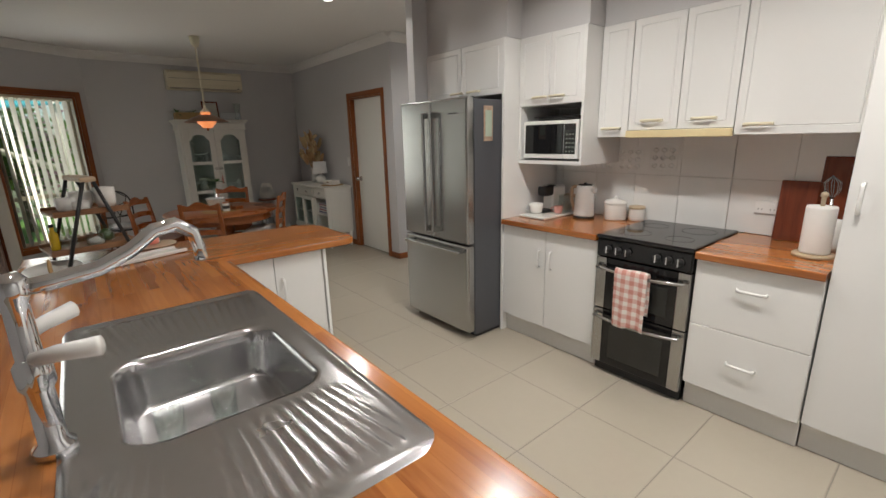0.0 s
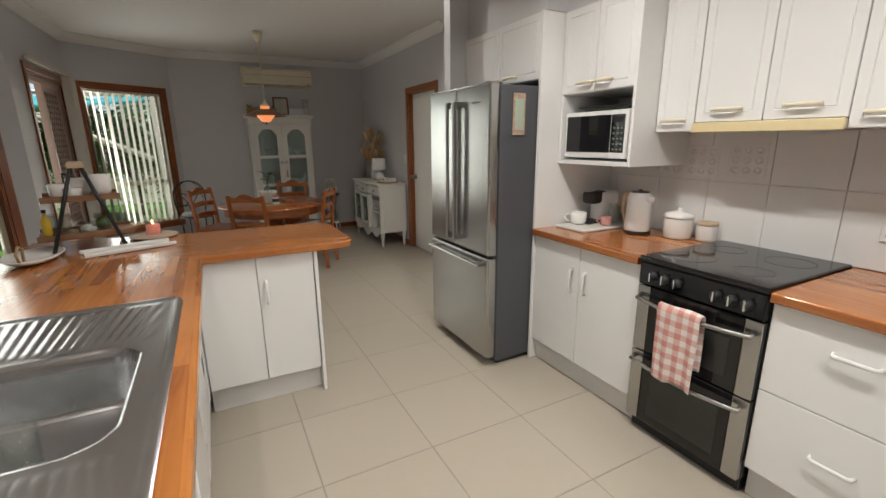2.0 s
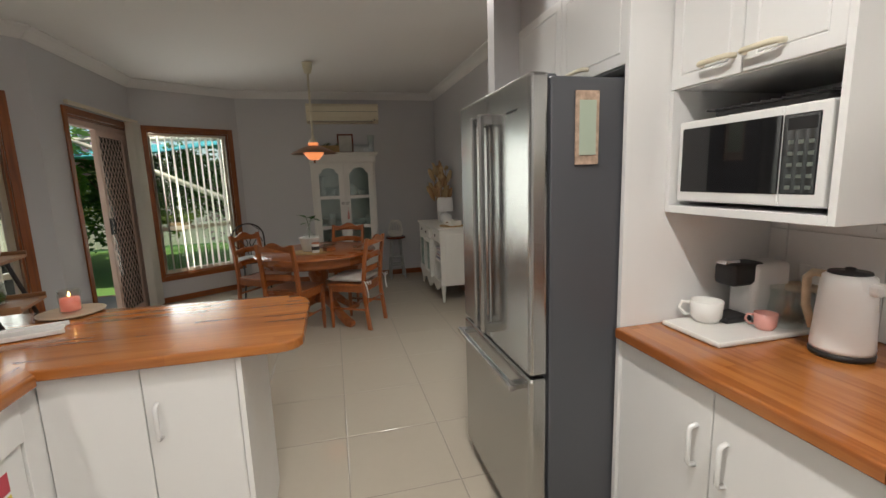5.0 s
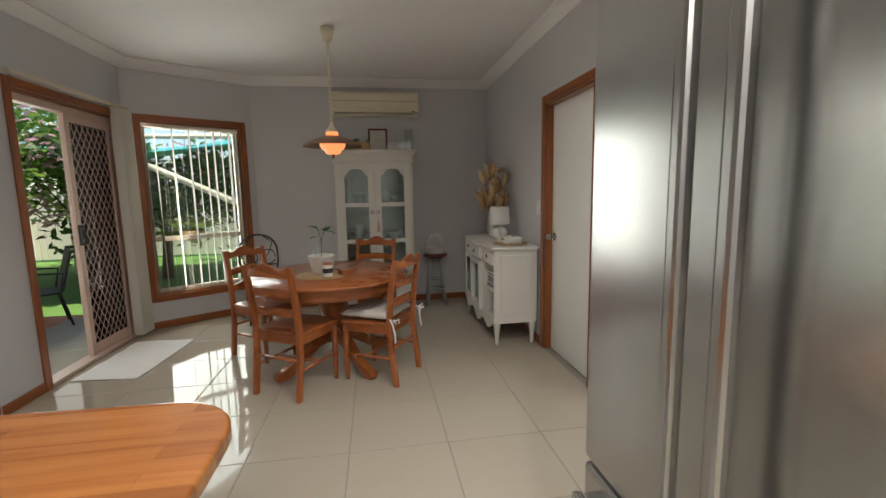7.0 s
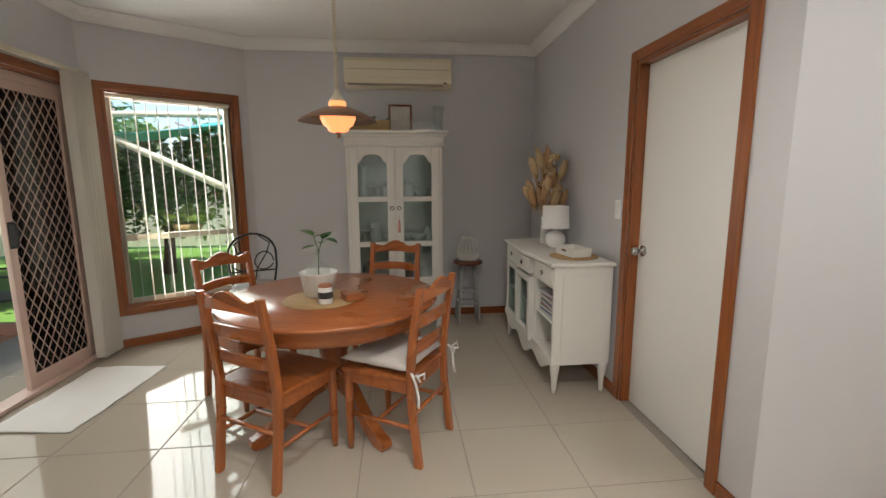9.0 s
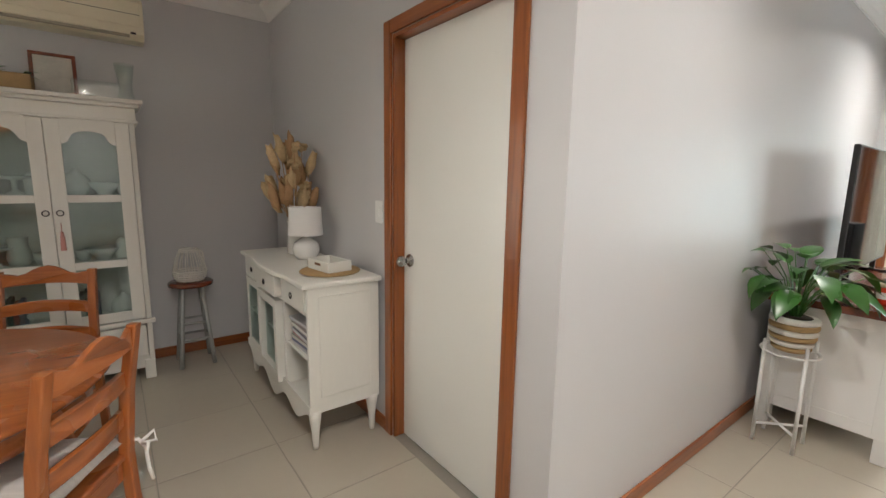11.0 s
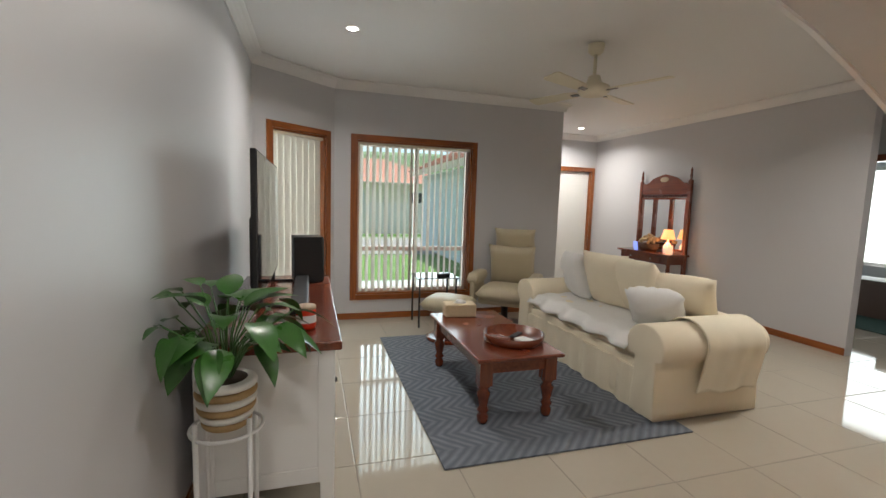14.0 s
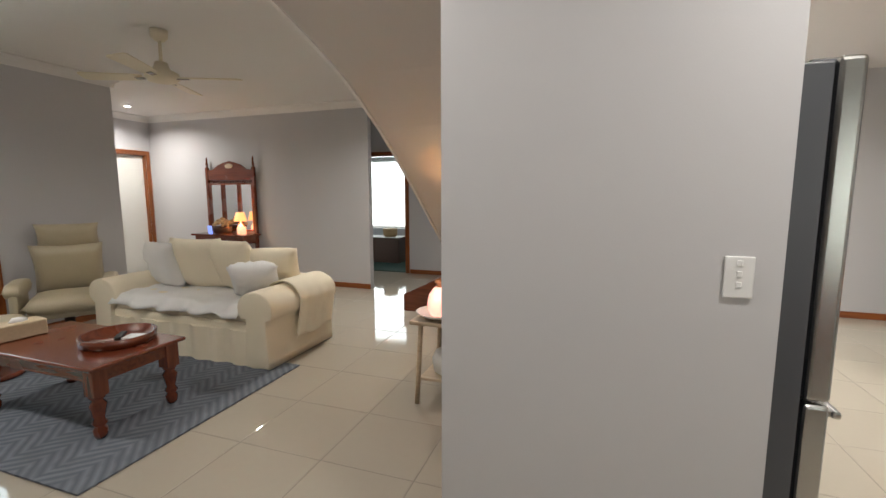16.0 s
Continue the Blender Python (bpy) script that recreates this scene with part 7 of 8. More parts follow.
def hall_stand():
    ob = thing("hall_stand", pose(4.72, -5.53, 0), "red mahogany mirrored hall stand with a drawer table", "hall stand")
    L = 0.98
    part("table", box(-0.04, L + 0.04, 0.005, 0.36, 0.735, 0.765, 0.008), MAHOG, ob)
    part("apron", box(0.02, L - 0.02, 0.03, 0.33, 0.62, 0.734, 0.004), MAHOG, ob)
    for x in (0.14, 0.54):
        d = part("drawer", box(x, x + 0.32, 0.33, 0.342, 0.635, 0.722, 0.004), MAHOG, ob)
        part("knob", moved(lathe([(0.006, 0), (0.006, 0.01), (0.013, 0.016), (0.01, 0.024)], 12), pose(x + 0.16, 0.342, 0.68, -90)), STEEL, d)
    for x in (0.03, L - 0.03):
        part("front_leg", lathe([(0.018, 0.002), (0.026, 0.04), (0.018, 0.08), (0.026, 0.20), (0.020, 0.40), (0.028, 0.55), (0.022, 0.58), (0.03, 0.62)], 14, x, 0.30), MAHOG_Z, ob)
        part("post", merge(box(x - 0.025, x + 0.025, 0.005, 0.05, 0.002, 1.80, 0.004), lathe([(0.022, 1.80), (0.012, 1.82), (0.022, 1.85), (0.012, 1.90), (0.016, 1.93), (0.004, 1.97)], 12, x, 0.028)), MAHOG_Z, ob)
    crest = [(0.055, 1.60), (L - 0.055, 1.60), (L - 0.055, 1.76), (L - 0.16, 1.77), (L - 0.26, 1.84), (L - 0.36, 1.87), (L / 2, 1.90), (0.36, 1.87), (0.26, 1.84), (0.16, 1.77), (0.055, 1.76)]
    part("crest", upright(prism(crest, 0.015, 0.040, 0.004), "x"), MAHOG, ob)
    part("crest_oval", moved(lathe([(0.05, 0.0), (0.055, 0.004), (0.04, 0.006)], 20), Matrix.Translation((L / 2, 0.040, 1.82)) @ pose(0, 0, 0, -90) @ Matrix.Diagonal((1.5, 0.7, 1, 1))), PALEWOOD, ob)
    part("spindle_rail", merge(*[lathe([(0.006, 1.56), (0.010, 1.575), (0.006, 1.595)], 8, 0.08 + k * 0.0345, 0.028) for k in range(25)]), MAHOG, ob)
    part("rail", box(0.055, L - 0.055, 0.015, 0.042, 1.53, 1.558, 0.003), MAHOG, ob)
    MIRROR = surface("mirror_silver", (0.86, 0.88, 0.88), 0.03, 1.0, vary=0.01, bump=0, rough_var=0.005)
    for x0, x1 in ((0.08, 0.30), (0.36, 0.62), (0.68, 0.90)):
        fr_ = part("mirror_frame", merge(box(x0 - 0.02, x0, 0.012, 0.042, 0.80, 1.53), box(x1, x1 + 0.02, 0.012, 0.042, 0.80, 1.53), box(x0, x1, 0.012, 0.042, 0.80, 0.82)), MAHOG_Z, ob)
        part("mirror", box(x0, x1, 0.014, 0.022, 0.82, 1.53, 0), MIRROR, fr_, "silvered mirror glass")
    lp = thing("hall_lamp", pose(4.92, -5.36, 0.766), "small lit table lamp with an amber shade", "lamp")
    # Emission on the base imitates lamplight falling on the ceramic.
    part("base", lathe([(0.05, 0.001), (0.055, 0.01), (0.06, 0.09), (0.03, 0.14), (0.012, 0.16), (0.012, 0.20)], 20), glow("lamplit_ceramic_glow", (1.0, 0.70, 0.50), 0.5), lp)
    part("shade", lathe([(0.095, 0.20), (0.060, 0.335), (0.057, 0.335), (0.092, 0.20)], 24, cap=False), glow("amber_shade", (1.0, 0.48, 0.17), 0.9), lp, "glowing amber shade")
    bs = thing("flower_basket", pose(5.28, -5.36, 0.766), "dark basket of dried cream flowers", "dried flowers")
    part("basket", lathe([(0.10, 0.001), (0.13, 0.02), (0.15, 0.10), (0.14, 0.11)], 24), surface("dark_wicker", (0.08, 0.04, 0.025), 0.8, vary=0.4, scale=40, bump=0.6), bs)
    for k in range(36):
        a, r = k * 2.4, 0.14 * math.sqrt(k / 36)
        part("bloom", blob(r * math.cos(a), r * math.sin(a), 0.14 + 0.09 * (1 - r / 0.14) + 0.02 * math.sin(k), 0.03, 0.03, 0.026, 0.6, k, 1), DRY2, bs)
    solid("blue_card", box(-0.04, 0.04, -0.006, 0.006, 0.0, 0.13, 0.003), glow("lit_blue_screen", (0.25, 0.35, 0.9), 0.8), "small glowing blue display standing on the hall table", "display", pose(5.38, -5.22, 0.7665, -8))
    solid("cream_candle", lathe([(0.045, 0.001), (0.045, 0.12), (0.03, 0.118)], 20), glow("lit_wax", (1.0, 0.62, 0.38), 0.6), "cream pillar candle on the hall table", "candle", pose(4.80, -5.28, 0.766))


hall_stand()


def ceiling_fan():
    ob = thing("ceiling_fan", pose(3.06, -2.69, 0), "cream four-blade ceiling fan on a short rod", "ceiling fan")
    part("canopy", lathe([(0.035, 2.585), (0.06, 2.61), (0.065, 2.665)], 24), CREAM, ob)
    part("rod", tube([(0, 0, 2.40), (0, 0, 2.59)], 0.013, 12), CREAM, ob)
    part("motor", lathe([(0.05, 2.265), (0.10, 2.275), (0.125, 2.30), (0.12, 2.34), (0.06, 2.37), (0.045, 2.42), (0.02, 2.43)], 32), CREAM, ob)
    for a in (25, 115, 205, 295):
        bl = [(0.14, -0.035), (0.20, -0.055), (0.58, -0.068), (0.60, -0.05), (0.60, 0.05), (0.58, 0.068), (0.20, 0.055), (0.14, 0.035)]
        b = part("blade", moved(prism(bl, -0.004, 0.004, 0.002), pose(0, 0, 2.305, 0, 0, a) @ pose(0, 0, 0, 10)), CREAM, ob)
        part("bracket", moved(box(0.08, 0.20, -0.02, 0.02, -0.012, -0.004, 0.003), pose(0, 0, 2.305, 0, 0, a) @ pose(0, 0, 0, 10)), STEEL, b)


ceiling_fan()
LENS = glow("downlight_lens", (1.0, 0.95, 0.88), 14)
# The last three fittings are unseen and only house the added fill lamps.
for dx, dy in ((3.45, -0.82), (6.30, -4.75), (-1.3, -3.0), (-1.3, -4.3), (-2.75, -3.4), (-1.5, -5.3), (1.9, -4.2), (0.7, -0.85), (-1.1, -0.75)):
    dl = thing("downlight", pose(dx, dy, H), "round recessed white led ceiling downlight, three of the set added as fill", "downlight", "ceiling downlights")
    part("rim", lathe([(0.052, -0.008), (0.056, -0.004), (0.056, -0.0005), (0.042, -0.0005), (0.042, -0.006)], 28, cap=False), WHITEP, dl)
    part("lens", lathe([(0.041, -0.004), (0.041, -0.001)], 24), LENS, dl, "bright led lens")


def staircase():
    ob = thing("staircase", pose(0.2405, 0, 0), "painted underside of a staircase with a timber bottom string", "staircase")
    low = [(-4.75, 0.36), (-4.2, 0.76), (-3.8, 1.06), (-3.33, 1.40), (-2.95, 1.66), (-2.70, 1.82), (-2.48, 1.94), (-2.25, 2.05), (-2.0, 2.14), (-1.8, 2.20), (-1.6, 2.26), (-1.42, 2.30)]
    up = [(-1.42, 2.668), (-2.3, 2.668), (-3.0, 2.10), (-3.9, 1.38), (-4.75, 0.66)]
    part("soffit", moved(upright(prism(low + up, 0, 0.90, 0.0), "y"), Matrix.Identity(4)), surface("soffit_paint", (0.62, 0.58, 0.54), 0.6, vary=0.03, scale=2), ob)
    edge = [(y, z + 0.012) for y, z in low] + [(y, z - 0.012) for y, z in low[::-1]]
    part("edge_bead", moved(upright(prism(edge, 0.895, 0.915), "y"), Matrix.Identity(4)), CEIL, ob)
    string = [(0.80, 0.002), (1.60, 0.002), (1.60, 0.20), (1.15, 0.42), (0.80, 0.60)]
    part("bottom_string", moved(upright(prism(string, -4.66, -4.62, 0.004), "x"), Matrix.Identity(4)), MAHOG, ob, "dark red timber string")
    for k in range(3):
        part("tread", box(0.82, 1.58 - 0.27 * k, -5.5, -4.66, 0.0 + 0.175 * k + 0.002, 0.175 * (k + 1), 0.006), MAHOG, ob)


staircase()


def lamp_table():
    tb = thing("lamp_table", pose(0.60, -2.72, 0), "pale timber lamp table under the stairs", "side table")
    part("top", box(-0.25, 0.25, -0.42, 0.24, 0.545, 0.57, 0.006), PALEWOOD, tb)
    for sx in (-0.19, 0.19):
        for sy in (-0.20, 0.18):
            part("leg", tube([(sx * 1.12, sy * 1.12, 0.002), (sx, sy, 0.545)], 0.017, 10), PALEWOOD, tb)
    part("shelf", box(-0.20, 0.20, -0.21, 0.19, 0.16, 0.178, 0.004), PALEWOOD, tb)
    bw = thing("white_bowl", pose(0.68, -2.62, 0.571), "shallow white bowl under the pink lamp", "bowl")
    part("bowl", lathe([(0.08, 0.001), (0.12, 0.015), (0.165, 0.045), (0.158, 0.046), (0.11, 0.020), (0.01, 0.012)], 32), CERAMIC, bw)
    pk = thing("salt_lamp", pose(0.68, -2.62, 0.586) @ Matrix.Diagonal((0.85, 0.85, 0.9, 1.0)), "glowing pink rounded lamp standing in a bowl", "lamp")
    part("body", lathe([(0.075, 0.001), (0.098, 0.04), (0.105, 0.09), (0.092, 0.15), (0.062, 0.195), (0.035, 0.215)], 32), glow("pink_glow", (1.0, 0.55, 0.45), 0.55), pk, "glowing pink glass body")
    part("cap", lathe([(0.036, 0.213), (0.036, 0.235), (0.05, 0.245), (0.045, 0.26), (0.015, 0.275)], 20), BROWNWOOD, pk)
    lp = thing("stair_lamp", pose(0.66, -3.05, 0.571), "slim table lamp with a lit amber shade", "lamp")
    part("base", lathe([(0.05, 0.001), (0.055, 0.012), (0.012, 0.03), (0.012, 0.42)], 20), BROWNWOOD, lp)
    part("shade", lathe([(0.085, 0.42), (0.075, 0.64), (0.072, 0.64), (0.082, 0.42)], 28, cap=False), glow("stair_shade", (1.0, 0.66, 0.30), 0.9), lp, "glowing amber drum shade")
    kb = thing("wire_basket", pose(0.60, -2.67, 0.179), "white knitted basket on the lower shelf", "basket")
    part("basket", lathe([(0.10, 0.001), (0.14, 0.03), (0.15, 0.10), (0.13, 0.15), (0.115, 0.15)], 28), WICKERW, kb)


lamp_table()
bd = thing("bedroom_chest", pose(3.85, -8.0, 0.012), "low dark wooden chest below the bedroom window", "chest")
part("body", box(-0.5, 0.5, -0.22, 0.22, 0.002, 0.50, 0.006), surface("dark_chest", (0.10, 0.06, 0.045), 0.4), bd)
part("runner", box(-0.48, 0.30, -0.2, 0.225, 0.501, 0.51, 0.002), WHITECLOTH, bd, "white cloth runner")
solid("cane_basket", lathe([(0.11, 0.001), (0.14, 0.04), (0.15, 0.16), (0.135, 0.16)], 24), BASKET, "cane basket standing on the bedroom chest", "basket", pose(3.62, -7.97, 0.523))
wn = thing("window_5", pose(0, 0, 0), "white framed bedroom window before a glowing daylight panel", "window", kind="structure")
part("window_frame", merge(box(3.4, 4.8, -9.09, -9.05, 0.6, 0.65), box(3.4, 4.8, -9.09, -9.05, 2.1, 2.15), box(3.4, 3.45, -9.09, -9.05, 0.65, 2.1), box(4.75, 4.8, -9.09, -9.05, 0.65, 2.1)), WHITEP, wn)
# Emissive panel beyond the opening stands in for bright daylight.
setting("backdrop_bedroom_window", box(1.4, 6.4, -9.80, -9.78, -0.1, 2.8, 0), glow("bright_day_outside", (0.95, 1.0, 0.98), 1.2), "glowing white panel in place of daylight outside the bedroom window")


# ---- outside ----
GRASS = surface("lawn_grass", (0.10, 0.20, 0.035), 0.95, vary=0.35, scale=3, bump=0.8, grain=90)
FENCE = surface("cream_fence_steel", (0.74, 0.70, 0.61), 0.5, vary=0.06)
ROOFTILE = surface("terracotta_roof", (0.42, 0.17, 0.11), 0.8, vary=0.2, scale=4, bump=0.4)
BOARD = surface("pale_green_weatherboard", (0.60, 0.70, 0.69), 0.6, vary=0.06)
BRICKS = surface("tan_brick_wall", (0.42, 0.30, 0.21), 0.9, vary=0.25, scale=14, bump=0.6)
BARK = surface("tree_bark", (0.12, 0.085, 0.06), 0.95, vary=0.35, scale=10, bump=0.9, grain=40)
ground = setting("ground", box(-300, 300, -300, 300, -0.45, -0.17, 0), GRASS, "sunlit suburban lawn around the house")
patio = setting("pavement_patio", box(-8.6, -3.87, -1.6, 3.4, -0.17, -0.058, 0), GROUT, "terracotta tiled patio outside the sliding door")
pt = mesh_of("paver", box(0.004, 0.396, 0.004, 0.396, -0.02, 0.0, 0.006, 1), TERRA)
for i in range(11):
    for j in range(12):
        o = new("paver", pt)
        o.parent = patio
        o.location = (-8.4 + i * 0.41, -1.55 + j * 0.41, -0.05)
setting("road", box(12.5, 18.5, -200, 200, -0.17, -0.155, 0), surface("sunbleached_asphalt", (0.26, 0.25, 0.24), 0.95, vary=0.2, bump=0.5), "sun-bleached pale grey suburban road")
setting("pavement_drive", box(5.6, 8.2, -4.1, 3.0, -0.17, -0.14, 0), surface("concrete", (0.50, 0.52, 0.56), 0.9, vary=0.12, scale=2, bump=0.3), "pale concrete path in front of the window")


def fence(name, x0, y0, x1, y1, h, n, label):
    ob = thing(name, Matrix.Translation((x0, y0, -0.17)) @ Matrix.Rotation(math.atan2(y1 - y0, x1 - x0), 4, "Z"), label, "fence")
    L = math.hypot(x1 - x0, y1 - y0)
    me = mesh_of("slat", box(0.004, L / n - 0.004, -0.012, 0.012, 0.05, h, 0.004, 1), FENCE)
    for k in range(n):
        s = new("slat", me)
        s.parent = ob
        s.location = (k * L / n, 0, 0)
    for z in (0.25, h - 0.2):
        part("rail", box(0, L, 0.013, 0.05, z, z + 0.07, 0.004), FENCE, ob)
    for k in range(0, n + 1, 12):
        part("post", box(k * L / n - 0.03, k * L / n + 0.03, 0.05, 0.11, 0.0, h + 0.03, 0.004), FENCE, ob)


fence("fence", -9.6, -5.0, -9.6, 9.5, 1.7, 96, "cream steel panel fence behind the garden")
fence("fence", -9.6, 9.5, 4.0, 9.5, 1.7, 96, "cream steel panel fence at the back boundary")
fence("fence", 20.0, -14.0, 20.0, 16.0, 1.5, 100, "pale timber fence across the road")


def leaf_cloud(seed, n, spread, size):
    """Many small leaves in an uneven crown with gaps."""
    rnd = random.Random(seed)
    verts, faces = [], []
    clumps = [(rnd.gauss(0, 0.45), rnd.gauss(0, 0.45), rnd.gauss(0, 0.35), 0.22 + 0.22 * rnd.random()) for _ in range(26)]
    for k in range(n):
        cx, cy, cz, cr = clumps[k % len(clumps)]
        d = Vector((rnd.gauss(0, 1), rnd.gauss(0, 1), rnd.gauss(0, 1))).normalized() * cr * rnd.random() ** 0.4
        c = Vector(((cx + d.x) * spread[0], (cy + d.y) * spread[1], (cz + d.z) * spread[2]))
        u = Vector((rnd.gauss(0, 1), rnd.gauss(0, 1), rnd.gauss(0, 0.5))).normalized()
        v = u.cross(Vector((rnd.gauss(0, 1), rnd.gauss(0, 1), rnd.gauss(0, 1)))).normalized()
        s = size * (0.6 + 0.8 * rnd.random())
        b = len(verts)
        verts += [c - u * s, c + v * s * 0.42, c + u * s, c - v * s * 0.42]
        faces.append((b, b + 1, b + 2, b + 3))
    me = bpy.data.meshes.new("leaves")
    me.from_pydata(verts, [], faces)
    return me


GREENS = [surface("foliage_mid", (0.10, 0.19, 0.045), 0.5, vary=0.45, scale=3, bump=0), surface("foliage_dark", (0.05, 0.11, 0.03), 0.5, vary=0.4, scale=3, bump=0), surface("foliage_yellow", (0.17, 0.24, 0.055), 0.5, vary=0.4, scale=3, bump=0), surface("blossom_pink", (0.45, 0.26, 0.30), 0.6, vary=0.4, scale=3, bump=0)]
for leafmat, glowthrough in zip(GREENS, ((0.22, 0.36, 0.06), (0.10, 0.20, 0.04), (0.34, 0.42, 0.08), (0.60, 0.38, 0.42))):
    # thin leaves let part of the light through
    tree_nodes = leafmat.node_tree
    thru = tree_nodes.nodes.new("ShaderNodeBsdfTranslucent")
    thru.inputs[0].default_value = (*glowthrough, 1)
    blend = tree_nodes.nodes.new("ShaderNodeMixShader")
    blend.inputs[0].default_value = 0.45
    tree_nodes.links.new(tree_nodes.nodes["Principled BSDF"].outputs[0], blend.inputs[1])
    tree_nodes.links.new(thru.outputs[0], blend.inputs[2])
    tree_nodes.links.new(blend.outputs[0], tree_nodes.nodes["Material Output"].inputs[0])


def tree(x, y, h, spread, seed, mat_i, label, n=4200, size=0.075, name="tree", cat="tree"):
    ob = thing(name, pose(x, y, -0.17), label, cat, "garden planting")
    rnd = random.Random(seed)
    zc = h - spread[2] * 0.8
    part("trunk", tube([(0, 0, 0), (0.05 * rnd.uniform(-1, 1), 0.05, zc * 0.4), (0.15 * rnd.uniform(-1, 1), 0.1 * rnd.uniform(-1, 1), zc * 0.8), (0.1, 0, zc)], 0.045 + 0.02 * h, 9, r_end=0.03), BARK, ob)
    for k in range(6):
        a = rnd.random() * 6.28
        part("limb", tube([(0, 0, zc * (0.45 + 0.08 * k)), (0.35 * spread[0] * math.cos(a), 0.35 * spread[1] * math.sin(a), zc * (0.65 + 0.06 * k)), (0.75 * spread[0] * math.cos(a), 0.75 * spread[1] * math.sin(a), zc + 0.3 * spread[2] * rnd.random())], 0.035, 6, r_end=0.008), BARK, ob)
    me = leaf_cloud(seed, n, spread, size)
    me.materials.append(GREENS[mat_i])
    cr = new("crown", me)
    cr.parent = ob
    cr.location = (0, 0, zc)
    if mat_i == 0 and seed % 2:
        me2 = leaf_cloud(seed + 50, n // 4, spread, size * 0.8)
        me2.materials.append(GREENS[3])
        bl = new("blossom", me2)
        bl.parent = ob
        bl.location = (0, 0, zc)


tree(-7.6, 2.6, 3.4, (1.9, 1.9, 1.6), 3, 0, "flowering garden tree with pink blossom by the patio")
tree(-8.2, 5.0, 3.6, (1.8, 1.8, 1.7), 4, 1, "dense dark green garden tree near the fence")
tree(-5.3, 6.4, 2.9, (1.5, 1.3, 1.4), 6, 1, "leafy dark shrub outside the bay window")
tree(-7.4, 8.0, 3.2, (1.6, 1.4, 1.5), 8, 2, "yellow-green garden tree near the back fence")
tree(-3.9, 7.6, 2.5, (1.5, 1.2, 1.3), 7, 0, "flowering shrub behind the bay window")
tree(-8.6, 0.2, 2.7, (1.1, 1.6, 1.2), 10, 1, "green shrub along the garden fence")
tree(-7.2, -1.8, 2.3, (1.3, 1.3, 1.1), 12, 2, "bright green shrub outside the bar window")
tree(-6.3, 0.9, 3.2, (1.0, 0.9, 1.0), 15, 0, "blossoming branches over the patio edge")
tree(-6.6, 4.3, 3.1, (1.2, 1.0, 1.2), 27, 0, "leafy garden tree with pink blossom behind the patio")
for k in range(5):
    tree(44 + 4 * (k % 3), -34 + 13.0 * k, 4.2 + (k % 3), (3.0, 3.0, 2.0), 30 + k, (0, 2)[k % 2], "street tree beyond the houses over the road", 1500, 0.22)


def far_house(x, y, w, d, wall_mat, label):
    """A low suburban house seen across the road: walls, hipped roof, windows with frames and a door."""
    ob = thing("house", pose(x, y, -0.17), label, "house", "houses over the road")
    part("wall", box(0, d, 0, w, 0, 2.6, 0), wall_mat, ob)
    roof = bmesh.new()
    low = [roof.verts.new(p) for p in ((-0.5, -0.5, 2.6), (d + 0.5, -0.5, 2.6), (d + 0.5, w + 0.5, 2.6), (-0.5, w + 0.5, 2.6))]
    top = [roof.verts.new(p) for p in ((d / 2, d / 2, 4.3), (d / 2, w - d / 2, 4.3))]
    for f in ((low[0], low[1], top[0]), (low[1], low[2], top[1], top[0]), (low[2], low[3], top[1]), (low[3], low[0], top[0], top[1]), tuple(low[::-1])):
        roof.faces.new(f)
    part("roof", roof, ROOFTILE, ob)
    part("gutter", box(-0.58, -0.48, -0.5, w + 0.5, 2.5, 2.62, 0.01), CREAMALU, ob)
    for k in range(3):
        y0 = w * (0.12 + 0.32 * k)
        wn_ = part("window", box(-0.03, 0.0, y0, y0 + 1.5, 0.9, 2.1, 0.005), BLACKGLASS, ob)
        part("frame", merge(box(-0.06, -0.031, y0 - 0.06, y0, 0.84, 2.16), box(-0.06, -0.031, y0 + 1.5, y0 + 1.56, 0.84, 2.16), box(-0.06, -0.031, y0, y0 + 1.5, 0.84, 0.9), box(-0.06, -0.031, y0, y0 + 1.5, 2.1, 2.16)), WHITEP, wn_)


RENDERWALL = surface("cream_render", (0.72, 0.66, 0.54), 0.85, vary=0.06, scale=2)
far_house(25.0, -9.0, 13.0, 8.0, RENDERWALL, "cream rendered house with a tiled roof over the road")
far_house(25.0, 8.0, 13.0, 8.0, BRICKS, "tan brick house with a tiled roof over the road")
hills = bmesh.new()
ring = [[hills.verts.new((70 + r * 14, y, -0.2 + (0 if r == 0 else 9 + 5 * noise.noise((y * 0.02, r, 0)) + r * 1.5))) for y in range(-160, 161, 8)] for r in range(3)]
for a, b in zip(ring, ring[1:]):
    for q in range(len(a) - 1):
        hills.faces.new((a[q], a[q + 1], b[q + 1], b[q]))
setting("backdrop_hill", hills, surface("wooded_hill", (0.15, 0.23, 0.11), 0.95, vary=0.4, scale=0.3, bump=0), "distant green wooded hillside")


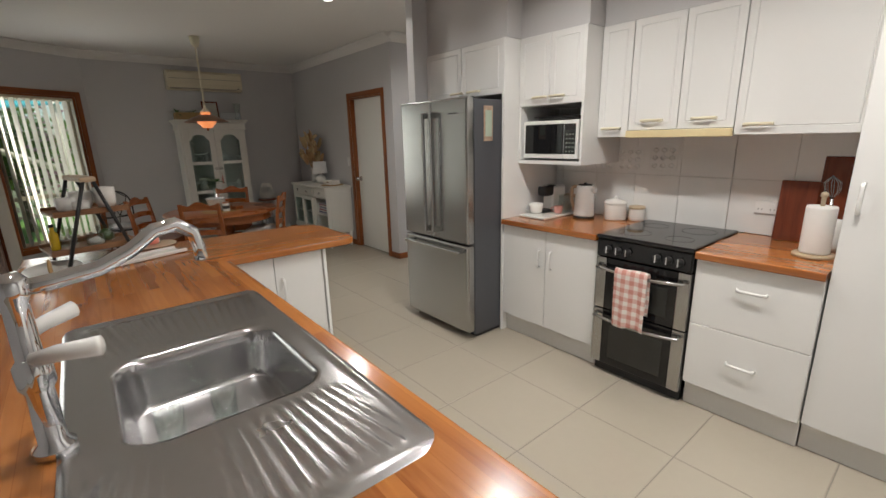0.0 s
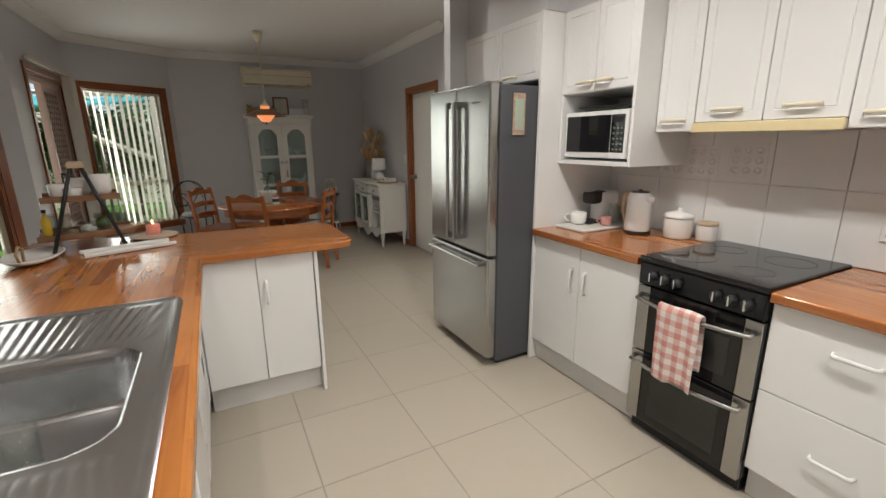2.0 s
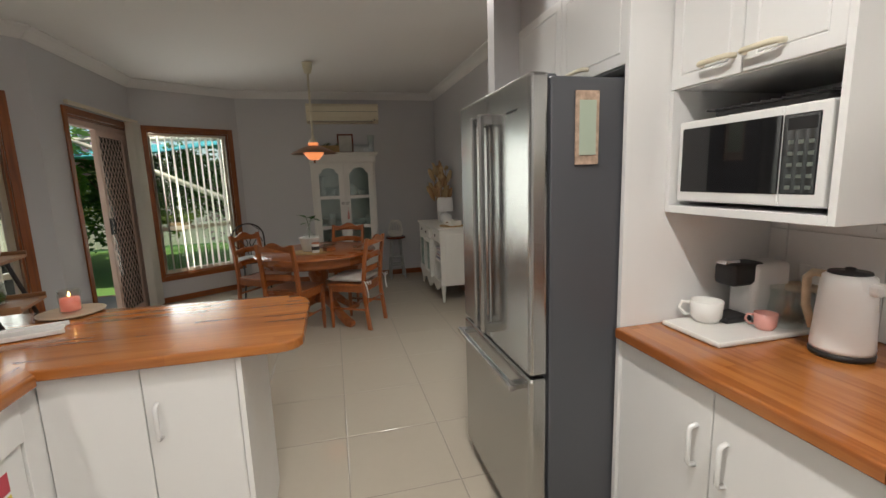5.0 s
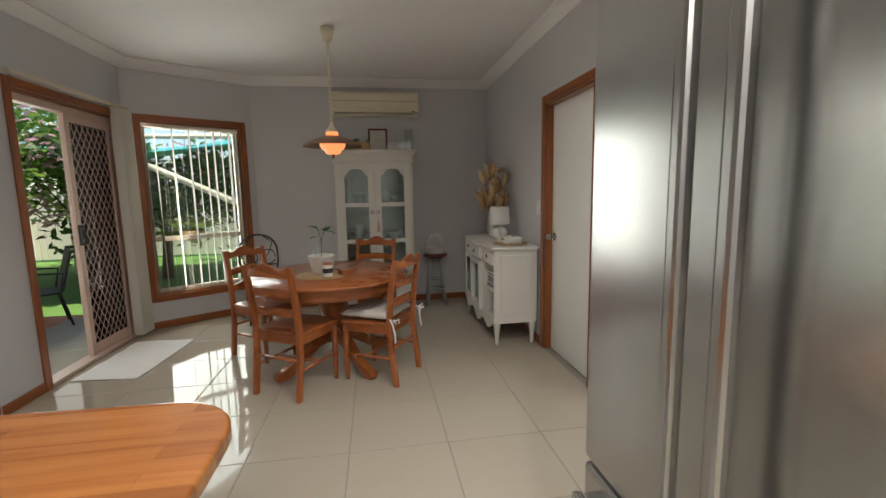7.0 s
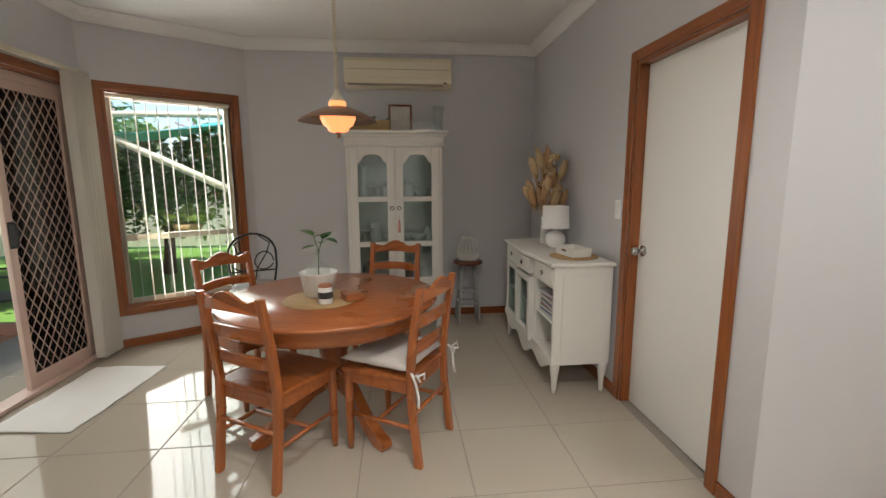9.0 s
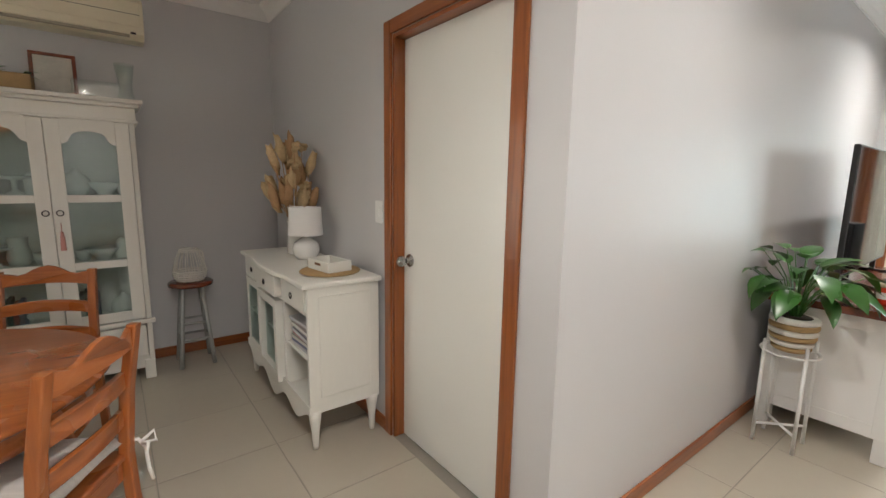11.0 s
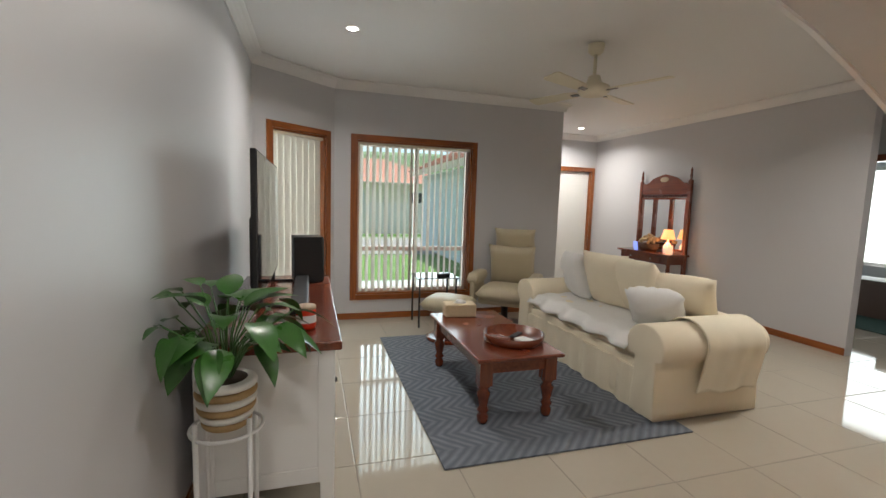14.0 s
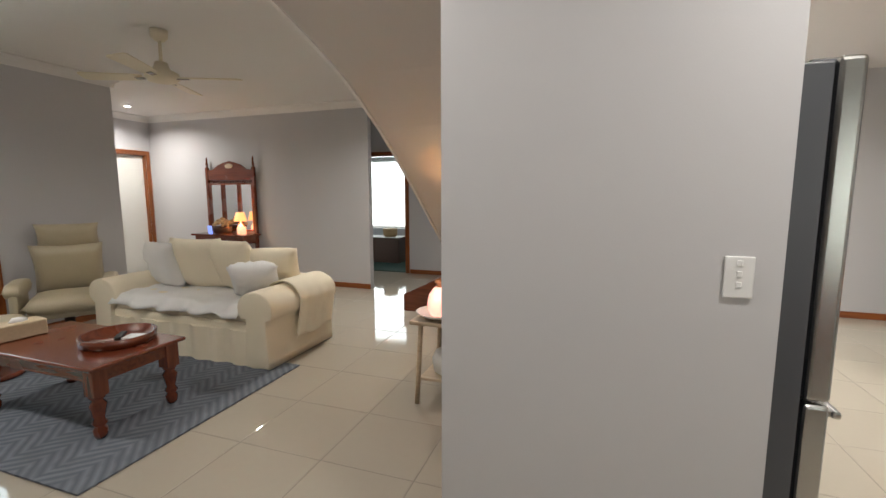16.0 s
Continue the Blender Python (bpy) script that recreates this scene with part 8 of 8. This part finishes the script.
def garage_wing():
    ob = thing("house_wing", pose(0, 0, -0.17), "neighbouring wing with pale boards and a terracotta roof", "house")
    part("wall", box(8.6, 14.6, -10.5, -4.2, 0, 2.45, 0), BOARD, ob)
    me = mesh_of("weatherboard", moved(box(0, 0.018, 0, 6.3, 0.0, 0.15, 0.004, 1), pose(0, 0, 0, 0, 5)), BOARD)
    for k in range(16):
        w = new("weatherboard", me)
        w.parent = ob
        w.location = (8.582, -10.5, 0.02 + 0.15 * k)
    me2 = mesh_of("weatherboard", moved(box(0, 6.0, 0, 0.018, 0.0, 0.15, 0.004, 1), pose(0, 0, 0, 5)), BOARD)
    for k in range(16):
        w = new("weatherboard", me2)
        w.parent = ob
        w.location = (8.6, -4.198, 0.02 + 0.15 * k)
    part("corner_post", box(8.53, 8.62, -4.22, -4.13, 0, 2.45, 0.006), BRICKS, ob)
    part("fascia", merge(box(8.1, 8.14, -10.8, -3.75, 2.40, 2.58, 0.004), box(8.1, 14.9, -3.79, -3.75, 2.40, 2.58, 0.004)), CREAMALU, ob)
    rows = bmesh.new()
    for r in range(11):
        x = 8.05 + r * 0.30
        y = -3.70 - r * 0.30
        z = 2.58 + r * 0.145
        b = merge(box(x, x + 0.34, -10.9, y, z, z + 0.04, 0.01, 1), box(x, 15.0, y - 0.34, y, z - 0.004, z + 0.036, 0.01, 1))
        me3 = mesh_of("tile_course", b, ROOFTILE)
        t = new("tile_course", me3)
        t.parent = ob
    rows.free()


garage_wing()


def shade_sail():
    ob = thing("shade_structure", pose(0, 0, -0.17), "teal shade cloth stretched over white steel posts", "shade structure")
    teal = surface("teal_shadecloth", (0.06, 0.36, 0.38), 0.8, vary=0.25, scale=3, bump=0.3, grain=200)

    def fn(u, v):
        return (-7.6 + 4.6 * u, 4.2 + 3.4 * v, 2.28 + 0.35 * v + 0.10 * math.sin(u * 9) * math.sin(v * 5) - 0.18 * math.sin(math.pi * u))

    part("cloth", cloth_sheet(fn, 30, 16, 0.006), teal, ob)
    for x, y in ((-7.5, 4.25), (-3.1, 4.25), (-7.5, 7.5), (-3.1, 7.5)):
        part("post", tube([(x, y, 0), (x, y, 2.6)], 0.035, 10), CREAMALU, ob)
    part("brace", tube([(-5.6, 4.25, 2.5), (-3.2, 4.25, 1.35)], 0.045, 8), CREAMALU, ob)
    part("beam", tube([(-7.5, 4.25, 2.35), (-3.1, 4.25, 2.35)], 0.035, 8), CREAMALU, ob)
    hb = thing("hanging_basket", pose(-4.05, 4.45, 0.70), "hanging basket of bright green foliage", "hanging basket")
    part("basket", lathe([(0.05, 0.0), (0.14, 0.06), (0.18, 0.16), (0.17, 0.16)], 20), BASKET, hb)
    me = leaf_cloud(77, 500, (0.26, 0.26, 0.14), 0.045)
    me.materials.append(GREENS[2])
    lv = new("foliage", me)
    lv.parent = hb
    lv.location = (0, 0, 0.24)
    part("chain", merge(*[tube([(0.17 * math.cos(a), 0.17 * math.sin(a), 0.16), (0, 0, 0.75), (0, 0, 1.48)], 0.004, 4) for a in (0, 2.1, 4.2)]), IRON, hb)


shade_sail()


def patio_things():
    tb = thing("patio_table", pose(-5.7, 2.05, -0.05), "round dark glass patio table on metal legs", "patio table")
    part("top", lathe([(0.44, 0.69), (0.455, 0.695), (0.455, 0.708), (0.44, 0.713)], 36), surface("dark_table_glass", (0.10, 0.11, 0.11), 0.1), tb)
    for k in range(4):
        a = math.pi / 4 + k * math.pi / 2
        part("leg", tube([(0.34 * math.cos(a), 0.34 * math.sin(a), 0.002), (0.22 * math.cos(a), 0.22 * math.sin(a), 0.35), (0.34 * math.cos(a), 0.34 * math.sin(a), 0.69)], 0.012, 8), IRON, tb)
    for cx, cy, dx, dy in ((-5.0, 1.78, -0.7, 0.3), (-5.05, 2.75, -0.8, -0.6)):
        ch = thing("patio_chair", Matrix.Translation((0, 0, -0.05)) @ facing(cx, cy, dx, dy), "black metal patio armchair with a sling seat", "chair", "patio chairs")
        part("seat", box(-0.24, 0.24, -0.22, 0.24, 0.40, 0.42, 0.01), BLACKMATT, ch)
        part("back", moved(box(-0.24, 0.24, -0.012, 0.012, 0.0, 0.45, 0.01), pose(0, -0.24, 0.42, 14)), BLACKMATT, ch)
        for s in (-1, 1):
            part("side_frame", tube([(s * 0.26, -0.30, 0.002), (s * 0.26, -0.22, 0.40), (s * 0.26, -0.26, 0.62), (s * 0.26, 0.10, 0.65), (s * 0.26, 0.24, 0.58), (s * 0.26, 0.28, 0.30), (s * 0.26, 0.30, 0.002)], 0.012, 8), IRON, ch)
    for x, y, r in ((-6.3, 1.35, 0.19), (-6.9, 1.2, 0.15)):
        pp = thing("garden_pot", pose(x, y, -0.05), "terracotta pot of leafy green plants", "garden pot", "patio pots")
        part("pot", lathe([(r * 0.65, 0.001), (r * 0.95, r * 1.5), (r * 1.05, r * 1.5), (r * 1.05, r * 1.75), (r * 0.9, r * 1.75)], 24), TERRA, pp)
        me = leaf_cloud(90, 420, (r * 1.4, r * 1.4, r * 0.9), 0.05)
        me.materials.append(GREENS[2])
        lv = new("foliage", me)
        lv.parent = pp
        lv.location = (0, 0, r * 2.3)
    solid("rubber_mat", box(-0.35, 0.35, -0.22, 0.22, 0.001, 0.014, 0.005), BLACKMATT, "black rubber doormat on the patio", "doormat", pose(-4.15, 1.12, -0.048, 0, 0, 90))
    part_post = thing("verandah_post", pose(-5.15, -1.05, -0.05), "square cream verandah post at the patio edge", "post")
    part("shaft", box(-0.06, 0.06, -0.06, 0.06, 0.002, 2.70, 0.006), CREAMALU, part_post)


patio_things()
setting("ceiling_verandah", box(-5.3, -3.87, -1.2, 3.35, 2.62, 2.70, 0), CEIL, "cream lined verandah roof over the patio")


# ---- floor ----
floor = setting("floor", box(-4.86, 6.91, -6.95, 3.06, -0.12, -0.002, 0), GROUT, "glossy beige porcelain tiles with dark grout")
TX, TY, SX, SY = -1.58, -2.815, 0.527, 0.518


def floor_tile_mesh():
    bm = bmesh.new()
    g, c = 0.0022, 0.0035
    lo = [bm.verts.new((x, y, -0.010)) for x, y in ((g, g), (SX - g, g), (SX - g, SY - g), (g, SY - g))]
    hi = [bm.verts.new((x, y, 0.0)) for x, y in ((g, g), (SX - g, g), (SX - g, SY - g), (g, SY - g))]
    for v in hi:
        v.co.z = -0.0015
    top = [bm.verts.new((x, y, 0.0)) for x, y in ((g + c, g + c), (SX - g - c, g + c), (SX - g - c, SY - g - c), (g + c, SY - g - c))]
    bm.faces.new(top)
    for i in range(4):
        j = (i + 1) % 4
        bm.faces.new((lo[i], lo[j], hi[j], hi[i]))
        bm.faces.new((hi[i], hi[j], top[j], top[i]))
    return mesh_of("floor_tile", bm, TILE)


tile_mesh = floor_tile_mesh()
rest = []


def indoors(x, y):
    if x < -4.75 or y > 2.95 or y < -6.9 or x > 6.8:
        return False
    if x > 0.05 and y > 0.05:
        return False
    if x < -3.75 and y > x + 4.35:
        return False
    if x < -2.7 and y > 2.95 + (x + 2.74) * 0.65:
        return False
    if x > 4.9 and y > -3.6:
        return False
    return not (x < 0.04 and y < -5.9)


for i in range(-7, 17):
    for j in range(-9, 12):
        x, y = TX + i * SX, TY + j * SY
        if not any(indoors(x + a * SX, y + b * SY) for a in (0.1, 0.9) for b in (0.1, 0.9)):
            continue
        if x > 4.9 or (x > 0.1 and y < -5.0):
            rest.append((x, y))
            continue
        ob = new("floor_tile", tile_mesh)
        ob.parent = floor
        ob.location = (x, y, 0)
far_tiles = bmesh.new()
for x, y in rest:
    before = len(far_tiles.verts)
    far_tiles.from_mesh(tile_mesh)
    far_tiles.verts.ensure_lookup_table()
    for v in far_tiles.verts[before:]:
        v.co += Vector((x, y, 0))
tagged(part("floor_tiles", far_tiles, TILE, floor), kind="stuff")
